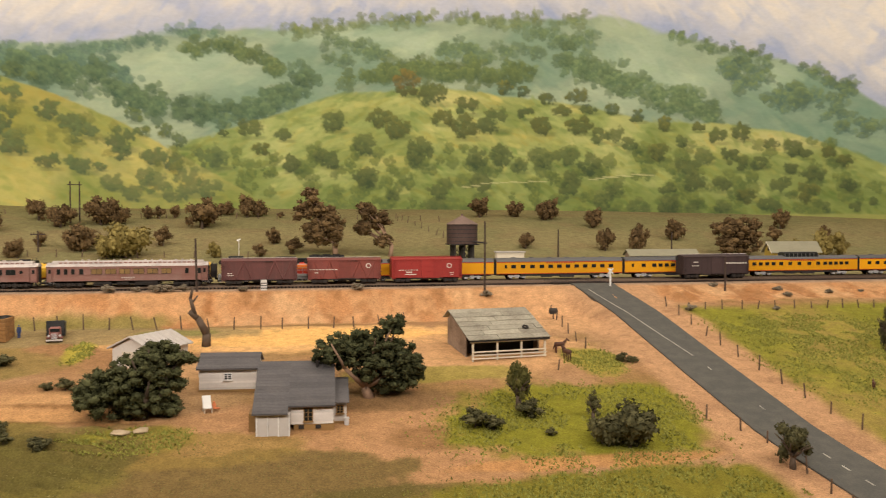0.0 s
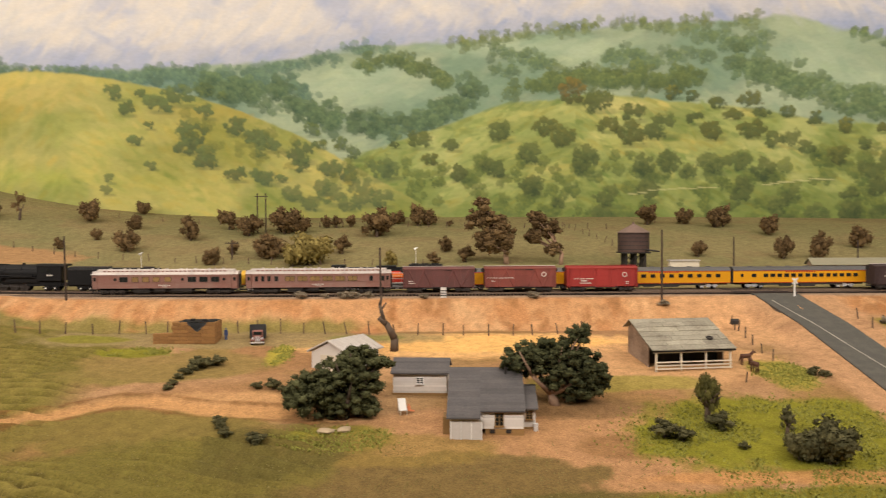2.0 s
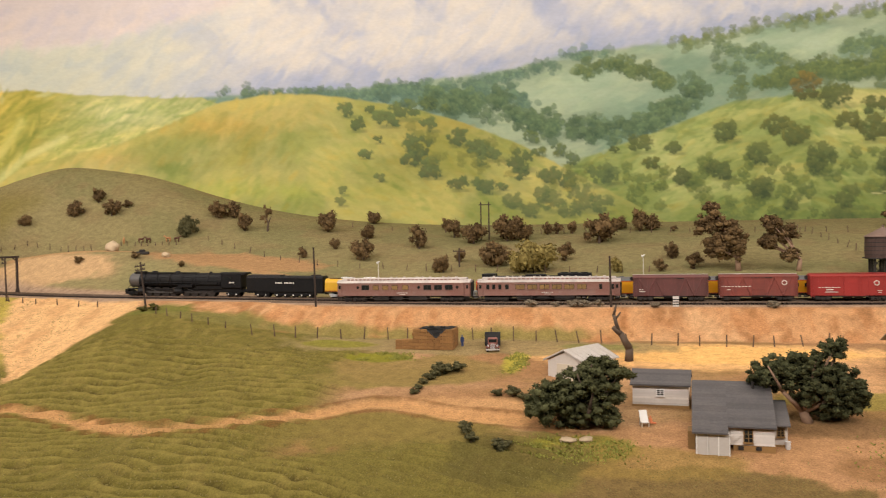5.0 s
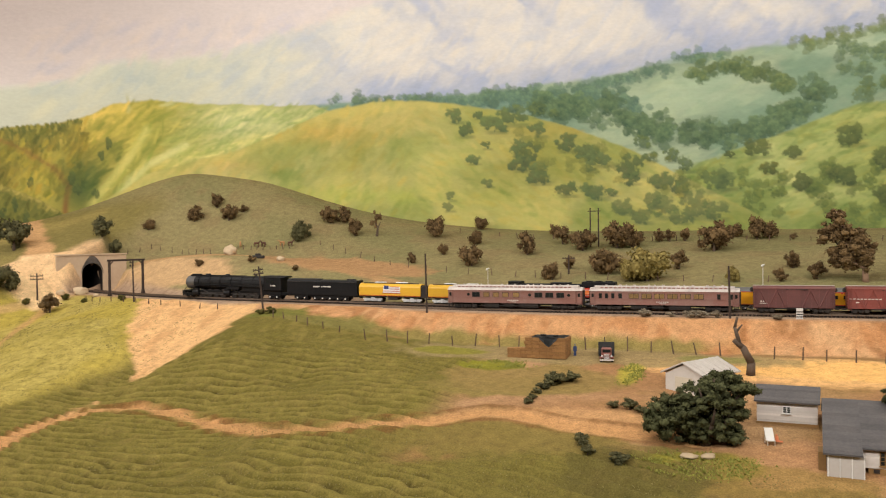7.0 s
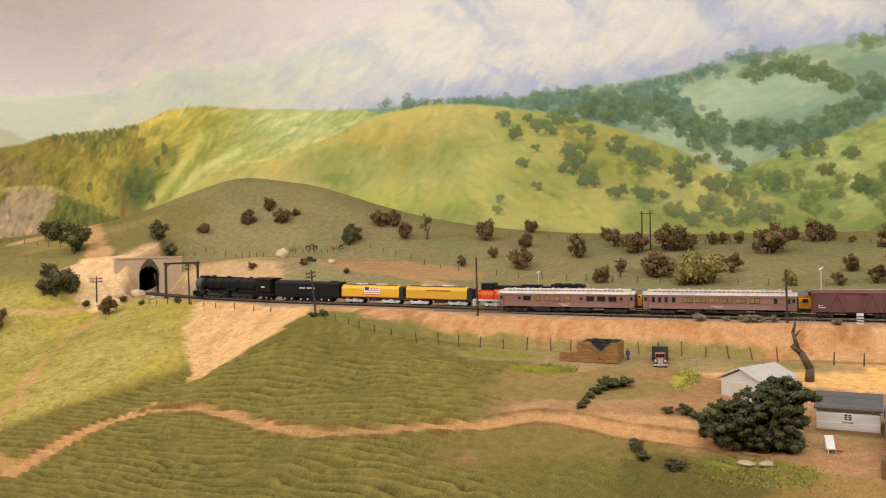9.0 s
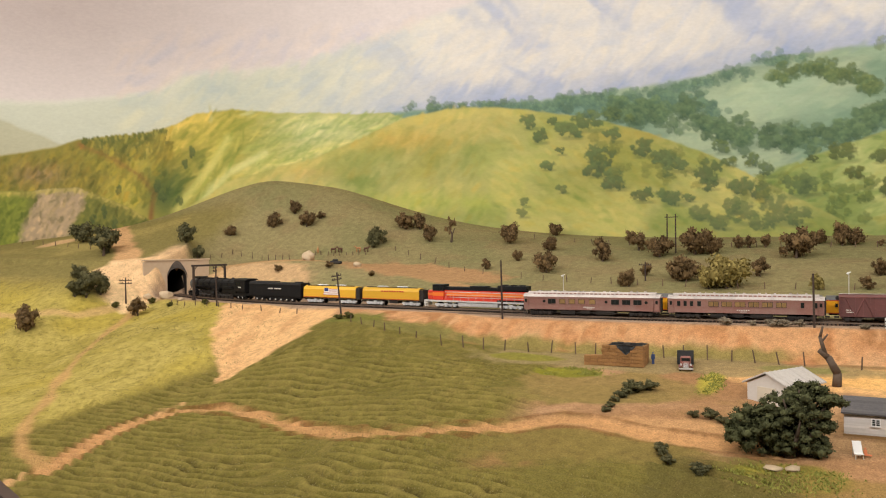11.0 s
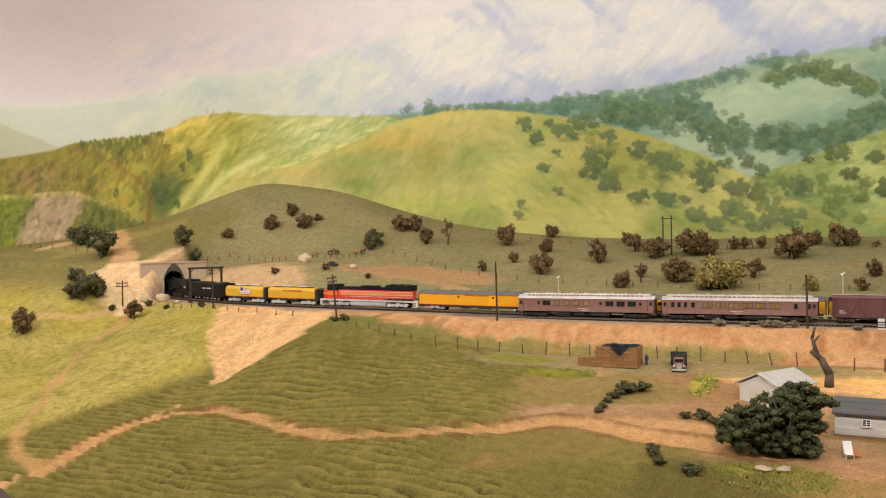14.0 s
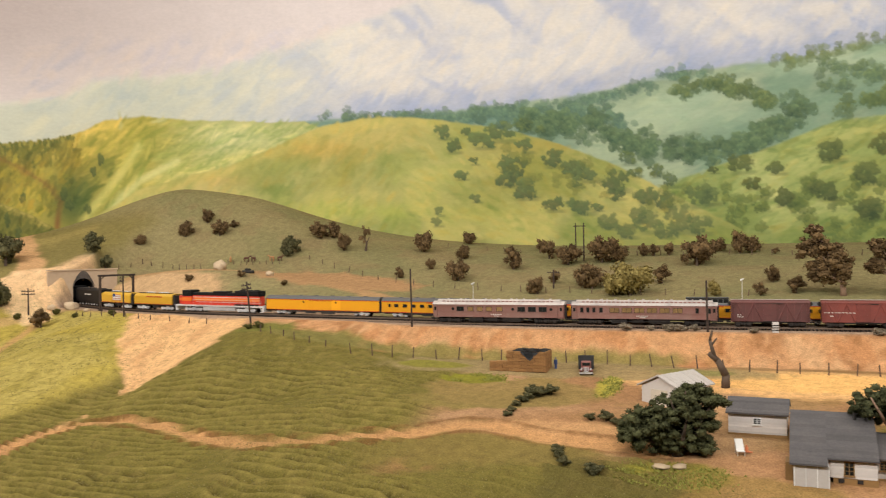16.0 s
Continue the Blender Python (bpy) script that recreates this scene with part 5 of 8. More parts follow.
def steam_engine():
    """A black articulated 4-8-8-4; nose at -x; origin on the rails under its middle."""
    e = tagged(new("steam_locomotive"), "black articulated steam locomotive with grey smokebox", "locomotive", group="moving excursion train")
    h = 0.1525
    bm = bmesh.new()
    for x0, x1, r0, r1 in ((-0.118, 0.030, 0.0150, 0.0172), (0.030, 0.082, 0.0172, 0.0178)):
        cyl(bm, (x0, 0, 0.0345), (x1, 0, 0.0345), r0, r1, 28)
    part("boiler", bm, M_BLACK, e, smooth=False)
    part("smokebox", cyl(bmesh.new(), (-0.140, 0, 0.0345), (-0.118, 0, 0.0345), 0.0156, 0.0156, 28), M_SMOKEBOX, e, "grey graphite smokebox")
    bm = cyl(bmesh.new(), (-0.1435, 0, 0.0345), (-0.140, 0, 0.0345), 0.0125, 0.0150, 24)
    cyl(bm, (-0.146, 0, 0.0345), (-0.1435, 0, 0.0345), 0.004, seg=12)
    part("smokebox_door", bm, M_BLACK, e)
    part("headlight", cyl(bmesh.new(), (-0.1475, 0, 0.030), (-0.143, 0, 0.030), 0.0028, seg=12), M_SILVER, e)
    for k in range(6):
        x = -0.105 + k * 0.031
        part("boiler_band", cyl(bmesh.new(), (x, 0, 0.0345), (x + 0.0012, 0, 0.0345), 0.0168 + 0.00035 * k, seg=28), M_BLACK, e)
    bm = bmesh.new()
    box(bm, -0.135, 0.02, -0.0045, 0.0045, 0.0490, 0.0525)
    box(bm, -0.13, -0.108, -0.006, 0.006, 0.049, 0.0545)
    cyl(bm, (-0.086, 0, 0.05), (-0.086, 0, 0.0555), 0.007, 0.006, 14)
    cyl(bm, (-0.03, 0, 0.05), (-0.03, 0, 0.0552), 0.0065, 0.005, 14)
    cyl(bm, (0.05, 0, 0.05), (0.05, 0, 0.0545), 0.003, 0.003, 8)
    part("stacks_and_domes", bm, M_BLACK, e)
    bm = boxes((0.082, 0.130, -0.0178, 0.0178, 0.020, 0.0500), bevel=0.001)
    extrude_profile(bm, [(-0.0185, 0.0495), (-0.012, 0.0535), (0.012, 0.0535), (0.0185, 0.0495)], 0.080, 0.139)
    cab = part("cab", bm, M_BLACK, e)
    for s in (-1, 1):
        for x in (0.094, 0.106):
            part("cab_window", boxes((x - 0.0035, x + 0.0035, s * 0.0178 - 0.0004, s * 0.0178 + 0.0004, 0.037, 0.0445)), M_GLASS, cab)
    part("ashpan", boxes((0.062, 0.128, -0.0125, 0.0125, 0.0095, 0.021), (0.128, 0.141, -0.011, 0.011, 0.010, 0.016)), M_BLACK, e)
    part("firebox", boxes((0.020, 0.086, -0.0150, 0.0150, 0.0155, 0.036), bevel=0.001), M_BLACK, e)
    bm = bmesh.new()
    for s in (-1, 1):
        box(bm, -0.118, 0.082, s * 0.0172 - 0.002, s * 0.0172 + 0.002, 0.0265, 0.0274)
        box(bm, -0.02, 0.015, s * 0.0175 - 0.0028, s * 0.0175 + 0.0028, 0.0205, 0.0262)
        box(bm, 0.03, 0.075, s * 0.0175 - 0.0028, s * 0.0175 + 0.0028, 0.028, 0.0325)
        cyl(bm, (-0.1, s * 0.0168, 0.0415), (0.08, s * 0.0180, 0.0425), 0.0005, seg=5)
        cyl(bm, (-0.11, s * 0.0165, 0.0300), (0.08, s * 0.0175, 0.0300), 0.0009, seg=6)
        for k in range(5):
            cyl(bm, (-0.09 + k * 0.026, s * 0.0168, 0.021), (-0.09 + k * 0.026, s * 0.0172, 0.040), 0.0007, seg=5)
    part("running_boards_and_pipes", bm, M_BLACK, e)
    bm = boxes((-0.147, -0.128, -0.0135, 0.0135, 0.0140, 0.0165), (-0.1525, -0.146, -0.014, 0.014, 0.0075, 0.015))
    extrude_profile(bm, [(-0.1525, 0.003), (-0.1525, 0.010), (-0.144, 0.010), (-0.144, 0.006)], -0.013, 0.013, "y")
    for s in (-1, 1):
        cyl(bm, (-0.148, s * 0.012, 0.016), (-0.136, s * 0.010, 0.030), 0.0006, seg=5)
    part("pilot", bm, M_BLACK, e, "front pilot deck with footboards")
    pale = []
    for eng, c in enumerate((-0.072, 0.019)):
        bm = bmesh.new()
        for s in (-1, 1):
            cyl(bm, (c - 0.046, s * 0.0145, 0.0115), (c - 0.030, s * 0.0145, 0.0115), 0.0062, seg=14)
            box(bm, c - 0.046, c - 0.031, s * 0.0145 - 0.004, s * 0.0145 + 0.004, 0.0165, 0.0215)
            box(bm, c - 0.030, c + 0.034, s * 0.0110 - 0.001, s * 0.0110 + 0.001, 0.013, 0.017)
        part("cylinders_and_frame", bm, M_BLACK, e)
        for k in range(4):
            DRIVERS.append((shared("driving_wheel", DRIVER, e, pose(c - 0.024 + k * 0.0202, 0, 0.0098)), c - 0.024 + k * 0.0202))
        bm = bmesh.new()
        for s in (-1, 1):
            box(bm, c - 0.024, c + 0.037, s * 0.0132 - 0.0005, s * 0.0132 + 0.0005, 0.0072, 0.0084)
            box(bm, c - 0.031, c + 0.016, s * 0.0142 - 0.0005, s * 0.0142 + 0.0005, 0.0095, 0.0105)
            cyl(bm, (c - 0.028, s * 0.0148, 0.020), (c - 0.004, s * 0.0148, 0.012), 0.0007, seg=5)
        part("side_rods", bm, M_SMOKEBOX, e, "steel side rods")
    truck_frame(2, 0.017, e, -0.132, M_BLACK, WHEEL)
    tr = truck_frame(2, 0.0185, e, 0.108, M_BLACK, WHEEL)
    bm = bmesh.new()
    for x in (-0.00925, 0.00925):
        cyl(bm, (x, -0.0151, 0.0058), (x, -0.0160, 0.0058), 0.0017, seg=10)
    part("axle_caps", bm, M_WHITE, tr, "white axle caps")
    bars(e, [(0.102 + k * 0.0032, 0.1044 + k * 0.0032, 0.0300, 0.0330) for k in range(4)], -0.0180, M_LETTER)
    return e


def coal_tender():
    t = tagged(new("tender"), "black riveted coal tender with white lettering", "tender", group="moving excursion train")
    h = 0.087
    pr = [(-0.0172, 0.013), (-0.0172, 0.043), (-0.0150, 0.0465), (0.0150, 0.0465), (0.0172, 0.043), (0.0172, 0.013)]
    part("tank", extrude_profile(bmesh.new(), pr, -h, h), M_BLACK, t)
    bm = boxes((-h + 0.002, -0.010, -0.0135, 0.0135, 0.046, 0.0485), (h - 0.03, h - 0.012, -0.006, 0.006, 0.0465, 0.0492))
    for s in (-1, 1):
        cyl(bm, (h - 0.004, s * 0.015, 0.046), (h - 0.004, s * 0.015, 0.0505), 0.0006, seg=5)
        box(bm, -h, h, s * 0.0174 - 0.0003, s * 0.0174 + 0.0003, 0.0420, 0.0428)
    part("coal_bunker", bm, M_DARK, t)
    part("frame", boxes((-h, h, -0.0135, 0.0135, 0.0095, 0.0132)), M_BLACK, t)
    tr = []
    for x in [-0.062, -0.044] + [-0.018 + k * 0.0188 for k in range(5)]:
        shared("wheelset", WHEEL, t, pose(x, 0, 0.0055))
    part("axle_boxes", boxes((-0.070, -0.036, -0.0138, -0.012, 0.004, 0.0095), (-0.024, 0.064, -0.0138, -0.012, 0.004, 0.0095), (-0.070, -0.036, 0.012, 0.0138, 0.004, 0.0095), (-0.024, 0.064, 0.012, 0.0138, 0.004, 0.0095)), M_BLACK, t)
    for x in [-0.062, -0.044] + [-0.018 + k * 0.0188 for k in range(5)]:
        part("axle_cap", cyl(bmesh.new(), (x, -0.0138, 0.0056), (x, -0.0150, 0.0056), 0.0017, seg=10), M_WHITE, t, "white axle cap")
    bars(t, [(-0.0205 + k * 0.0033, -0.0180 + k * 0.0033, 0.0305, 0.0335) for k in range(5)] + [(0.0 + k * 0.0033, 0.0025 + k * 0.0033, 0.0305, 0.0335) for k in range(7)], -0.0173, M_LETTER)
    coupler(t, h - 0.001)
    return t


def diesel():
    """A six-axle diesel in scarlet, orange and black; cab at -x."""
    d = tagged(new("diesel_locomotive"), "scarlet, orange and black six-axle diesel locomotive", "locomotive", group="moving excursion train")
    h = 0.128
    part("frame", boxes((-h, h, -0.0172, 0.0172, 0.0125, 0.0155), (-h, -h + 0.004, -0.0165, 0.0165, 0.004, 0.0125), (h - 0.004, h, -0.0165, 0.0165, 0.004, 0.0125)), M_SILVER, d)
    part("hood", boxes((-0.082, 0.112, -0.0105, 0.0105, 0.0155, 0.0395), bevel=0.0008), M_DIESEL_RED, d)
    part("hood_roof", boxes((-0.084, 0.113, -0.0112, 0.0112, 0.0352, 0.0418), (-0.02, 0.02, -0.012, 0.012, 0.041, 0.0445), (0.045, 0.112, -0.0150, 0.0150, 0.0375, 0.0465), bevel=0.0006), M_BLACK, d, "black roof with radiator wings")
    part("radiator_fans", cyl(cyl(cyl(bmesh.new(), (0.058, 0, 0.0465), (0.058, 0, 0.048), 0.0075, seg=18), (0.078, 0, 0.0465), (0.078, 0, 0.048), 0.0075, seg=18), (0.098, 0, 0.0465), (0.098, 0, 0.048), 0.0075, seg=18), M_BLACK, d)
    bm = boxes((-0.108, -0.082, -0.0160, 0.0160, 0.0155, 0.0445), bevel=0.0015)
    cab = part("cab", bm, M_DIESEL_RED, d)
    part("cab_roof", boxes((-0.109, -0.081, -0.0160, 0.0160, 0.0440, 0.0462), bevel=0.0008), M_BLACK, cab)
    part("cab_upper", boxes((-0.1084, -0.0816, -0.0161, 0.0161, 0.0335, 0.0442)), M_BLACK, cab, "black upper cab")
    nose = part("nose", boxes((-0.122, -0.108, -0.0115, 0.0115, 0.0155, 0.0345), bevel=0.002), M_DIESEL_RED, d)
    part("nose_band", boxes((-0.1226, -0.109, -0.0121, 0.0121, 0.0235, 0.0300), bevel=0.0015), M_DIESEL_ORANGE, nose, "orange band round the nose")
    part("cab_band", boxes((-0.1083, -0.0817, -0.0163, 0.0163, 0.0235, 0.0306)), M_DIESEL_ORANGE, cab, "orange band across the cab")
    part("windscreen", boxes((-0.1091, -0.1075, -0.0135, 0.0135, 0.0365, 0.0425)), M_GLASS, cab)
    for s in (-1, 1):
        part("cab_window", boxes((-0.103, -0.088, s * 0.0163 - 0.0004, s * 0.0163 + 0.0004, 0.0355, 0.0425)), M_GLASS, cab)
        for k, (za, zb, m) in enumerate(((0.0312, 0.0324, M_LETTER), (0.0238, 0.0306, M_DIESEL_ORANGE), (0.0212, 0.0220, M_LETTER))):
            part("side_stripe", boxes((-0.080 + 0.004 * k, 0.113, s * 0.0107 - 0.0003, s * 0.0107 + 0.0003, za, zb)), m, d)
        part("walkway_stripe", boxes((-h + 0.006, h - 0.01, s * 0.0173 - 0.0003, s * 0.0173 + 0.0003, 0.0142, 0.0155)), M_WHITE, d)
        part("side_sill_panel", boxes((-0.08, 0.045, s * 0.0165 - 0.0004, s * 0.0165 + 0.0004, 0.0158, 0.0205)), M_DIESEL_RED, d)
        part("black_sill_panel", boxes((0.045, 0.115, s * 0.0165 - 0.0004, s * 0.0165 + 0.0004, 0.0158, 0.0190)), M_BLACK, d)
        bm = bmesh.new()
        for x in np.linspace(-0.075, 0.12, 12):
            cyl(bm, (x, s * 0.0170, 0.0155), (x, s * 0.0170, 0.0270), 0.0003, seg=4)
        box(bm, -0.075, 0.12, s * 0.0170 - 0.0003, s * 0.0170 + 0.0003, 0.0265, 0.0271)
        part("handrail", bm, M_LETTER, d)
        for sx in (-1, 1):
            part("steps", boxes(*[(sx * 0.122 - 0.004, sx * 0.122 + 0.004, s * 0.016 - 0.0015, s * 0.016 + 0.0015, 0.003 + k * 0.0032, 0.0038 + k * 0.0032) for k in range(4)]), M_WHITE, d)
    part("fuel_tank", boxes((-0.048, 0.046, -0.0145, 0.0145, 0.0035, 0.0125), bevel=0.0015), M_SILVER, d, "silver fuel tank")
    for s in (-1, 1):
        truck_frame(3, 0.0205, d, s * 0.076, M_SILVER, WHEEL, "silver six-wheel truck")
        coupler(d, s * (h - 0.001))
    d.scale = (1, 1, 1.13)
    return d


# near track: parked cars
Z_RAIL = 0.0


def parked(car, x, z=None):
    car.matrix_world = pose(x, FRONT_Y, Z_RAIL)
    return car


parked(heavyweight(0.284, "weathered brown combine passenger car with grey roof", [(-0.078, 0.016, 0), (-0.056, 0.013, 1), (-0.036, 0.013, 1), (-0.016, 0.013, 1), (0.006, 0.013, 1), (0.052, 0.016, 0), (0.074, 0.016, 0), (0.096, 0.016, 0)], True, (-0.094, 0.034, 0.113)), -0.545)
parked(heavyweight(0.284, "weathered brown coach with pale dusty roof", [(-0.118, 0.006, 0), (-0.106, 0.006, 0), (-0.094, 0.006, 0), (-0.080, 0.007, 0), (-0.054, 0.019, 1), (-0.030, 0.019, 1), (-0.006, 0.019, 1), (0.018, 0.019, 1), (0.042, 0.019, 1), (0.066, 0.018, 1), (0.102, 0.006, 0), (0.124, 0.006, 0)], True), -0.252)
parked(boxcar(0.1435, M_BROWN, "brown wood-sheathed boxcar with diagonal braces", "wood", [(-0.058, -0.054, 0.022, 0.0235), (-0.0525, -0.050, 0.022, 0.0235), (-0.058, -0.046, 0.0185, 0.0196)]), -0.020)
parked(boxcar(0.1435, M_BROWN_RED, "oxide brown braced boxcar with round emblem", "wood", [(-0.066 + k * 0.006, -0.062 + k * 0.006, 0.0275, 0.029) for k in range(9)] + [(-0.056, -0.050, 0.0215, 0.0232)], (0.045, 0.0350)), 0.138)
parked(boxcar(0.1435, M_RED, "bright red steel boxcar with round emblem", "steel", [(-0.055 + k * 0.0055, -0.0512 + k * 0.0055, 0.0248, 0.0262) for k in range(7)] + [(-0.042, -0.030, 0.0205, 0.0225), (-0.044, -0.022, 0.0165, 0.018), (0.044, 0.052, 0.019, 0.020), (0.045, 0.051, 0.0155, 0.0165)], (0.043, 0.0335), False), 0.297)
parked(boxcar(0.153, M_DARKCAR, "dark brown steel boxcar standing alone", "steel", [(-0.052, -0.042, 0.034, 0.036), (-0.056, -0.040, 0.0265, 0.028)] + [(0.020 + k * 0.0062, 0.0245 + k * 0.0062, 0.031, 0.034) for k in range(8)]), 0.905)


def row(x0, x1, n, w):
    return [(x, w) for x in np.linspace(x0, x1, n)]


# moving train: (thing, near end, far end) measured back from the tender's rear
TRAIN = [
    (steam_engine(), -0.470, -0.165), (coal_tender(), -0.176, 0.0),
    (water_tender("yellow water car with painted flag", True), 0.001, 0.162), (water_tender("plain yellow auxiliary water car", False), 0.163, 0.324),
    (diesel(), 0.324, 0.580),
    (streamliner(0.287, "yellow baggage car with grey roof", [], [(-0.045, 0.022), (0.036, 0.022)]), 0.581, 0.868),
    (streamliner(0.276, "yellow coach with square windows", [(-0.116, 0.005)] + row(-0.100, -0.060, 3, 0.0095) + row(-0.040, 0.110, 9, 0.0095)), 0.869, 1.145),
    (streamliner(0.276, "yellow coach with paired windows", [(-0.118, 0.005), (-0.094, 0.009)] + row(-0.07, 0.0, 6, 0.009) + row(0.015, 0.112, 8, 0.009)), 1.146, 1.422),
    (streamliner(0.276, "yellow dome coach with glass dome", row(-0.116, -0.070, 4, 0.009) + [(-0.052, 0.009), (-0.030, 0.009), (-0.008, 0.009), (0.016, 0.009), (0.038, 0.009)] + row(0.055, 0.108, 5, 0.009), dome=True), 1.423, 1.699),
    (streamliner(0.276, "yellow coach at the train's tail", row(-0.112, 0.112, 12, 0.009)), 1.700, 1.976),
]
REAR = [(0.0, -0.422), (0.5, -0.463), (1.0, -0.501), (1.5, -0.541), (2.0, -0.576), (2.5, -0.597), (3.0, -0.612), (3.5, -0.629), (4.0, -0.652), (4.5, -0.692), (5.25, -0.757), (6.0, -0.824), (7.0, -0.913), (8.0, -0.999), (9.0, -1.085), (10.0, -1.172), (11.25, -1.282), (12.5, -1.391), (13.5, -1.477), (14.5, -1.562), (15.25, -1.628), (16.0, -1.694)]


def car_pose(rear, a, b):
    """The pose of a car whose ends stand at a and b behind the tender's rear."""
    q = (b - a) * 0.3
    p0, p1 = on_back(rear + (a + b) / 2 - q), on_back(rear + (a + b) / 2 + q)
    mid, way = (p0 + p1) / 2, p1 - p0
    return pose(*mid, 0, -math.degrees(math.atan2(way.z, way.xy.length)), math.degrees(math.atan2(way.y, way.x)))


def motions():
    for thing, a, b in TRAIN:
        walk(thing, [(t, car_pose(r, a, b)) for t, r in REAR])
    # the driving wheels roll along the rails
    times, rear = zip(*REAR)
    for wheel, x in DRIVERS:
        walk(wheel, [(t, pose(x, 0, 0.0098, 0, math.degrees(float(np.interp(t, times, rear)) / 0.0098), 0)) for t in [min(k * 0.15, 16.0) for k in range(108)]])


# ---- tracks ----


def track(name, xs, fy, fz, label):
    tr = tagged(new(name), label, "track", kind="structure")
    ties = bmesh.new()
    pts = [Vector((x, float(fy(x)), float(fz(x)))) for x in xs]
    s = np.concatenate([[0], np.cumsum([(b - a).length for a, b in zip(pts, pts[1:])])])
    P = np.array(pts)

    def at(v):
        p = Vector([float(np.interp(v, s, P[:, i])) for i in range(3)])
        q = Vector([float(np.interp(v + 0.002, s, P[:, i])) for i in range(3)])
        return p, math.atan2(q.y - p.y, q.x - p.x)

    verts, faces = [], []
    r = random.Random(3)
    for v in np.arange(0.005, s[-1] - 0.005, 0.0068):
        p, a = at(v)
        a += r.uniform(-0.03, 0.03)
        c, sn = math.cos(a), math.sin(a)
        k = len(verts)
        for dz in (-0.0058, -0.0030):
            for u, w in ((-0.0014, -0.0148), (0.0014, -0.0148), (0.0014, 0.0148), (-0.0014, 0.0148)):
                verts.append((p.x + u * c - w * sn, p.y + u * sn + w * c, p.z + dz))
        faces += [(k + 4, k + 5, k + 6, k + 7), (k, k + 1, k + 5, k + 4), (k + 1, k + 2, k + 6, k + 5), (k + 2, k + 3, k + 7, k + 6), (k + 3, k, k + 4, k + 7)]
    me = bpy.data.meshes.new("ties")
    me.from_pydata(verts, [], faces)
    me.materials.append(M_TIE)
    ob = new("ties", me)
    ob.parent = tr
    tagged(ob, "dark wooden ties", kind="stuff")
    for off in (-0.0088, 0.0088):
        bm = bmesh.new()
        prev = None
        for v in np.linspace(0, s[-1] - 0.003, 160):
            p, a = at(v)
            n = Vector((-math.sin(a), math.cos(a), 0))
            ring = [bm.verts.new(p + n * (off + u) + Vector((0, 0, z))) for u, z in ((-0.0009, -0.0032), (0.0009, -0.0032), (0.0005, 0.0), (-0.0005, 0.0))]
            if prev:
                for i in range(4):
                    bm.faces.new((prev[i], prev[(i + 1) % 4], ring[(i + 1) % 4], ring[i]))
            prev = ring
        bmesh.ops.recalc_face_normals(bm, faces=list(bm.faces))
        part("rail", bm, M_STEEL, tr)
    return tr


track("track_near", np.linspace(-0.95, 2.5, 60), lambda x: FRONT_Y + (BACK_Y - FRONT_Y) * float(sstep(-0.7, -1.15, x)) * 0.0, lambda x: 0.0 * x, "weathered rails on dark ties")
track("track_far", np.linspace(-2.6, 2.5, 160), back_y, back_z, "weathered rails curving into the tunnel")

# ---- materials for buildings and plants ----


def leafy(name, c1, c2, rough=0.85):
    """Foliage whose colour varies from clump to clump."""
    m, nt, b = principled(name)
    geo = nt.nodes.new("ShaderNodeNewGeometry")
    info = nt.nodes.new("ShaderNodeObjectInfo")
    add = nt.nodes.new("ShaderNodeMath")
    add.operation = "MULTIPLY_ADD"
    add.inputs[1].default_value = 0.7
    nt.links.new(geo.outputs["Random Per Island"], add.inputs[0])
    half = nt.nodes.new("ShaderNodeMath")
    half.operation = "MULTIPLY"
    half.inputs[1].default_value = 0.3
    nt.links.new(info.outputs["Random"], half.inputs[0])
    nt.links.new(half.outputs[0], add.inputs[2])
    mix = nt.nodes.new("ShaderNodeMix")
    mix.data_type = "RGBA"
    mix.inputs["A"].default_value, mix.inputs["B"].default_value = (*c1, 1), (*c2, 1)
    nt.links.new(add.outputs[0], mix.inputs["Factor"])
    nt.links.new(mix.outputs["Result"], b.inputs["Base Color"])
    b.inputs["Roughness"].default_value = rough
    b.inputs["Specular IOR Level"].default_value = 0.15
    return m


M_OAK = leafy("oak_foliage", (0.030, 0.034, 0.015), (0.120, 0.122, 0.052))
M_BROWNLEAF = leafy("brown_foliage", (0.055, 0.034, 0.016), (0.22, 0.140, 0.062))
M_DARKLEAF = leafy("dark_foliage", (0.040, 0.040, 0.018), (0.14, 0.125, 0.055))
M_YELLOWLEAF = leafy("yellow_foliage", (0.15, 0.11, 0.03), (0.34, 0.27, 0.09))
M_OLIVELEAF = leafy("olive_foliage", (0.06, 0.06, 0.018), (0.16, 0.14, 0.04))
M_SAGE = leafy("sage_foliage", (0.14, 0.11, 0.07), (0.30, 0.25, 0.18))
M_TUFT = leafy("grass_tufts", (0.11, 0.115, 0.02), (0.28, 0.27, 0.06))
M_TUFT_DULL = leafy("dull_grass_tufts", (0.12, 0.10, 0.03), (0.30, 0.25, 0.10))
M_BARK = surface("bark", (0.11, 0.075, 0.05), 0.9, vary=0.5, bump=0.5)
M_BARK_PALE = surface("pale_bark", (0.32, 0.20, 0.13), 0.9, vary=0.4, bump=0.4)
M_POST = surface("fence_post_wood", (0.10, 0.06, 0.038), 0.9, vary=0.4, second=(0.20, 0.13, 0.085))
M_POLE = surface("pole_wood", (0.06, 0.04, 0.03), 0.9, vary=0.4)
M_WALLBOARD = surface("white_clapboard", (0.66, 0.61, 0.56), 0.7, vary=0.2, second=(0.5, 0.43, 0.36))
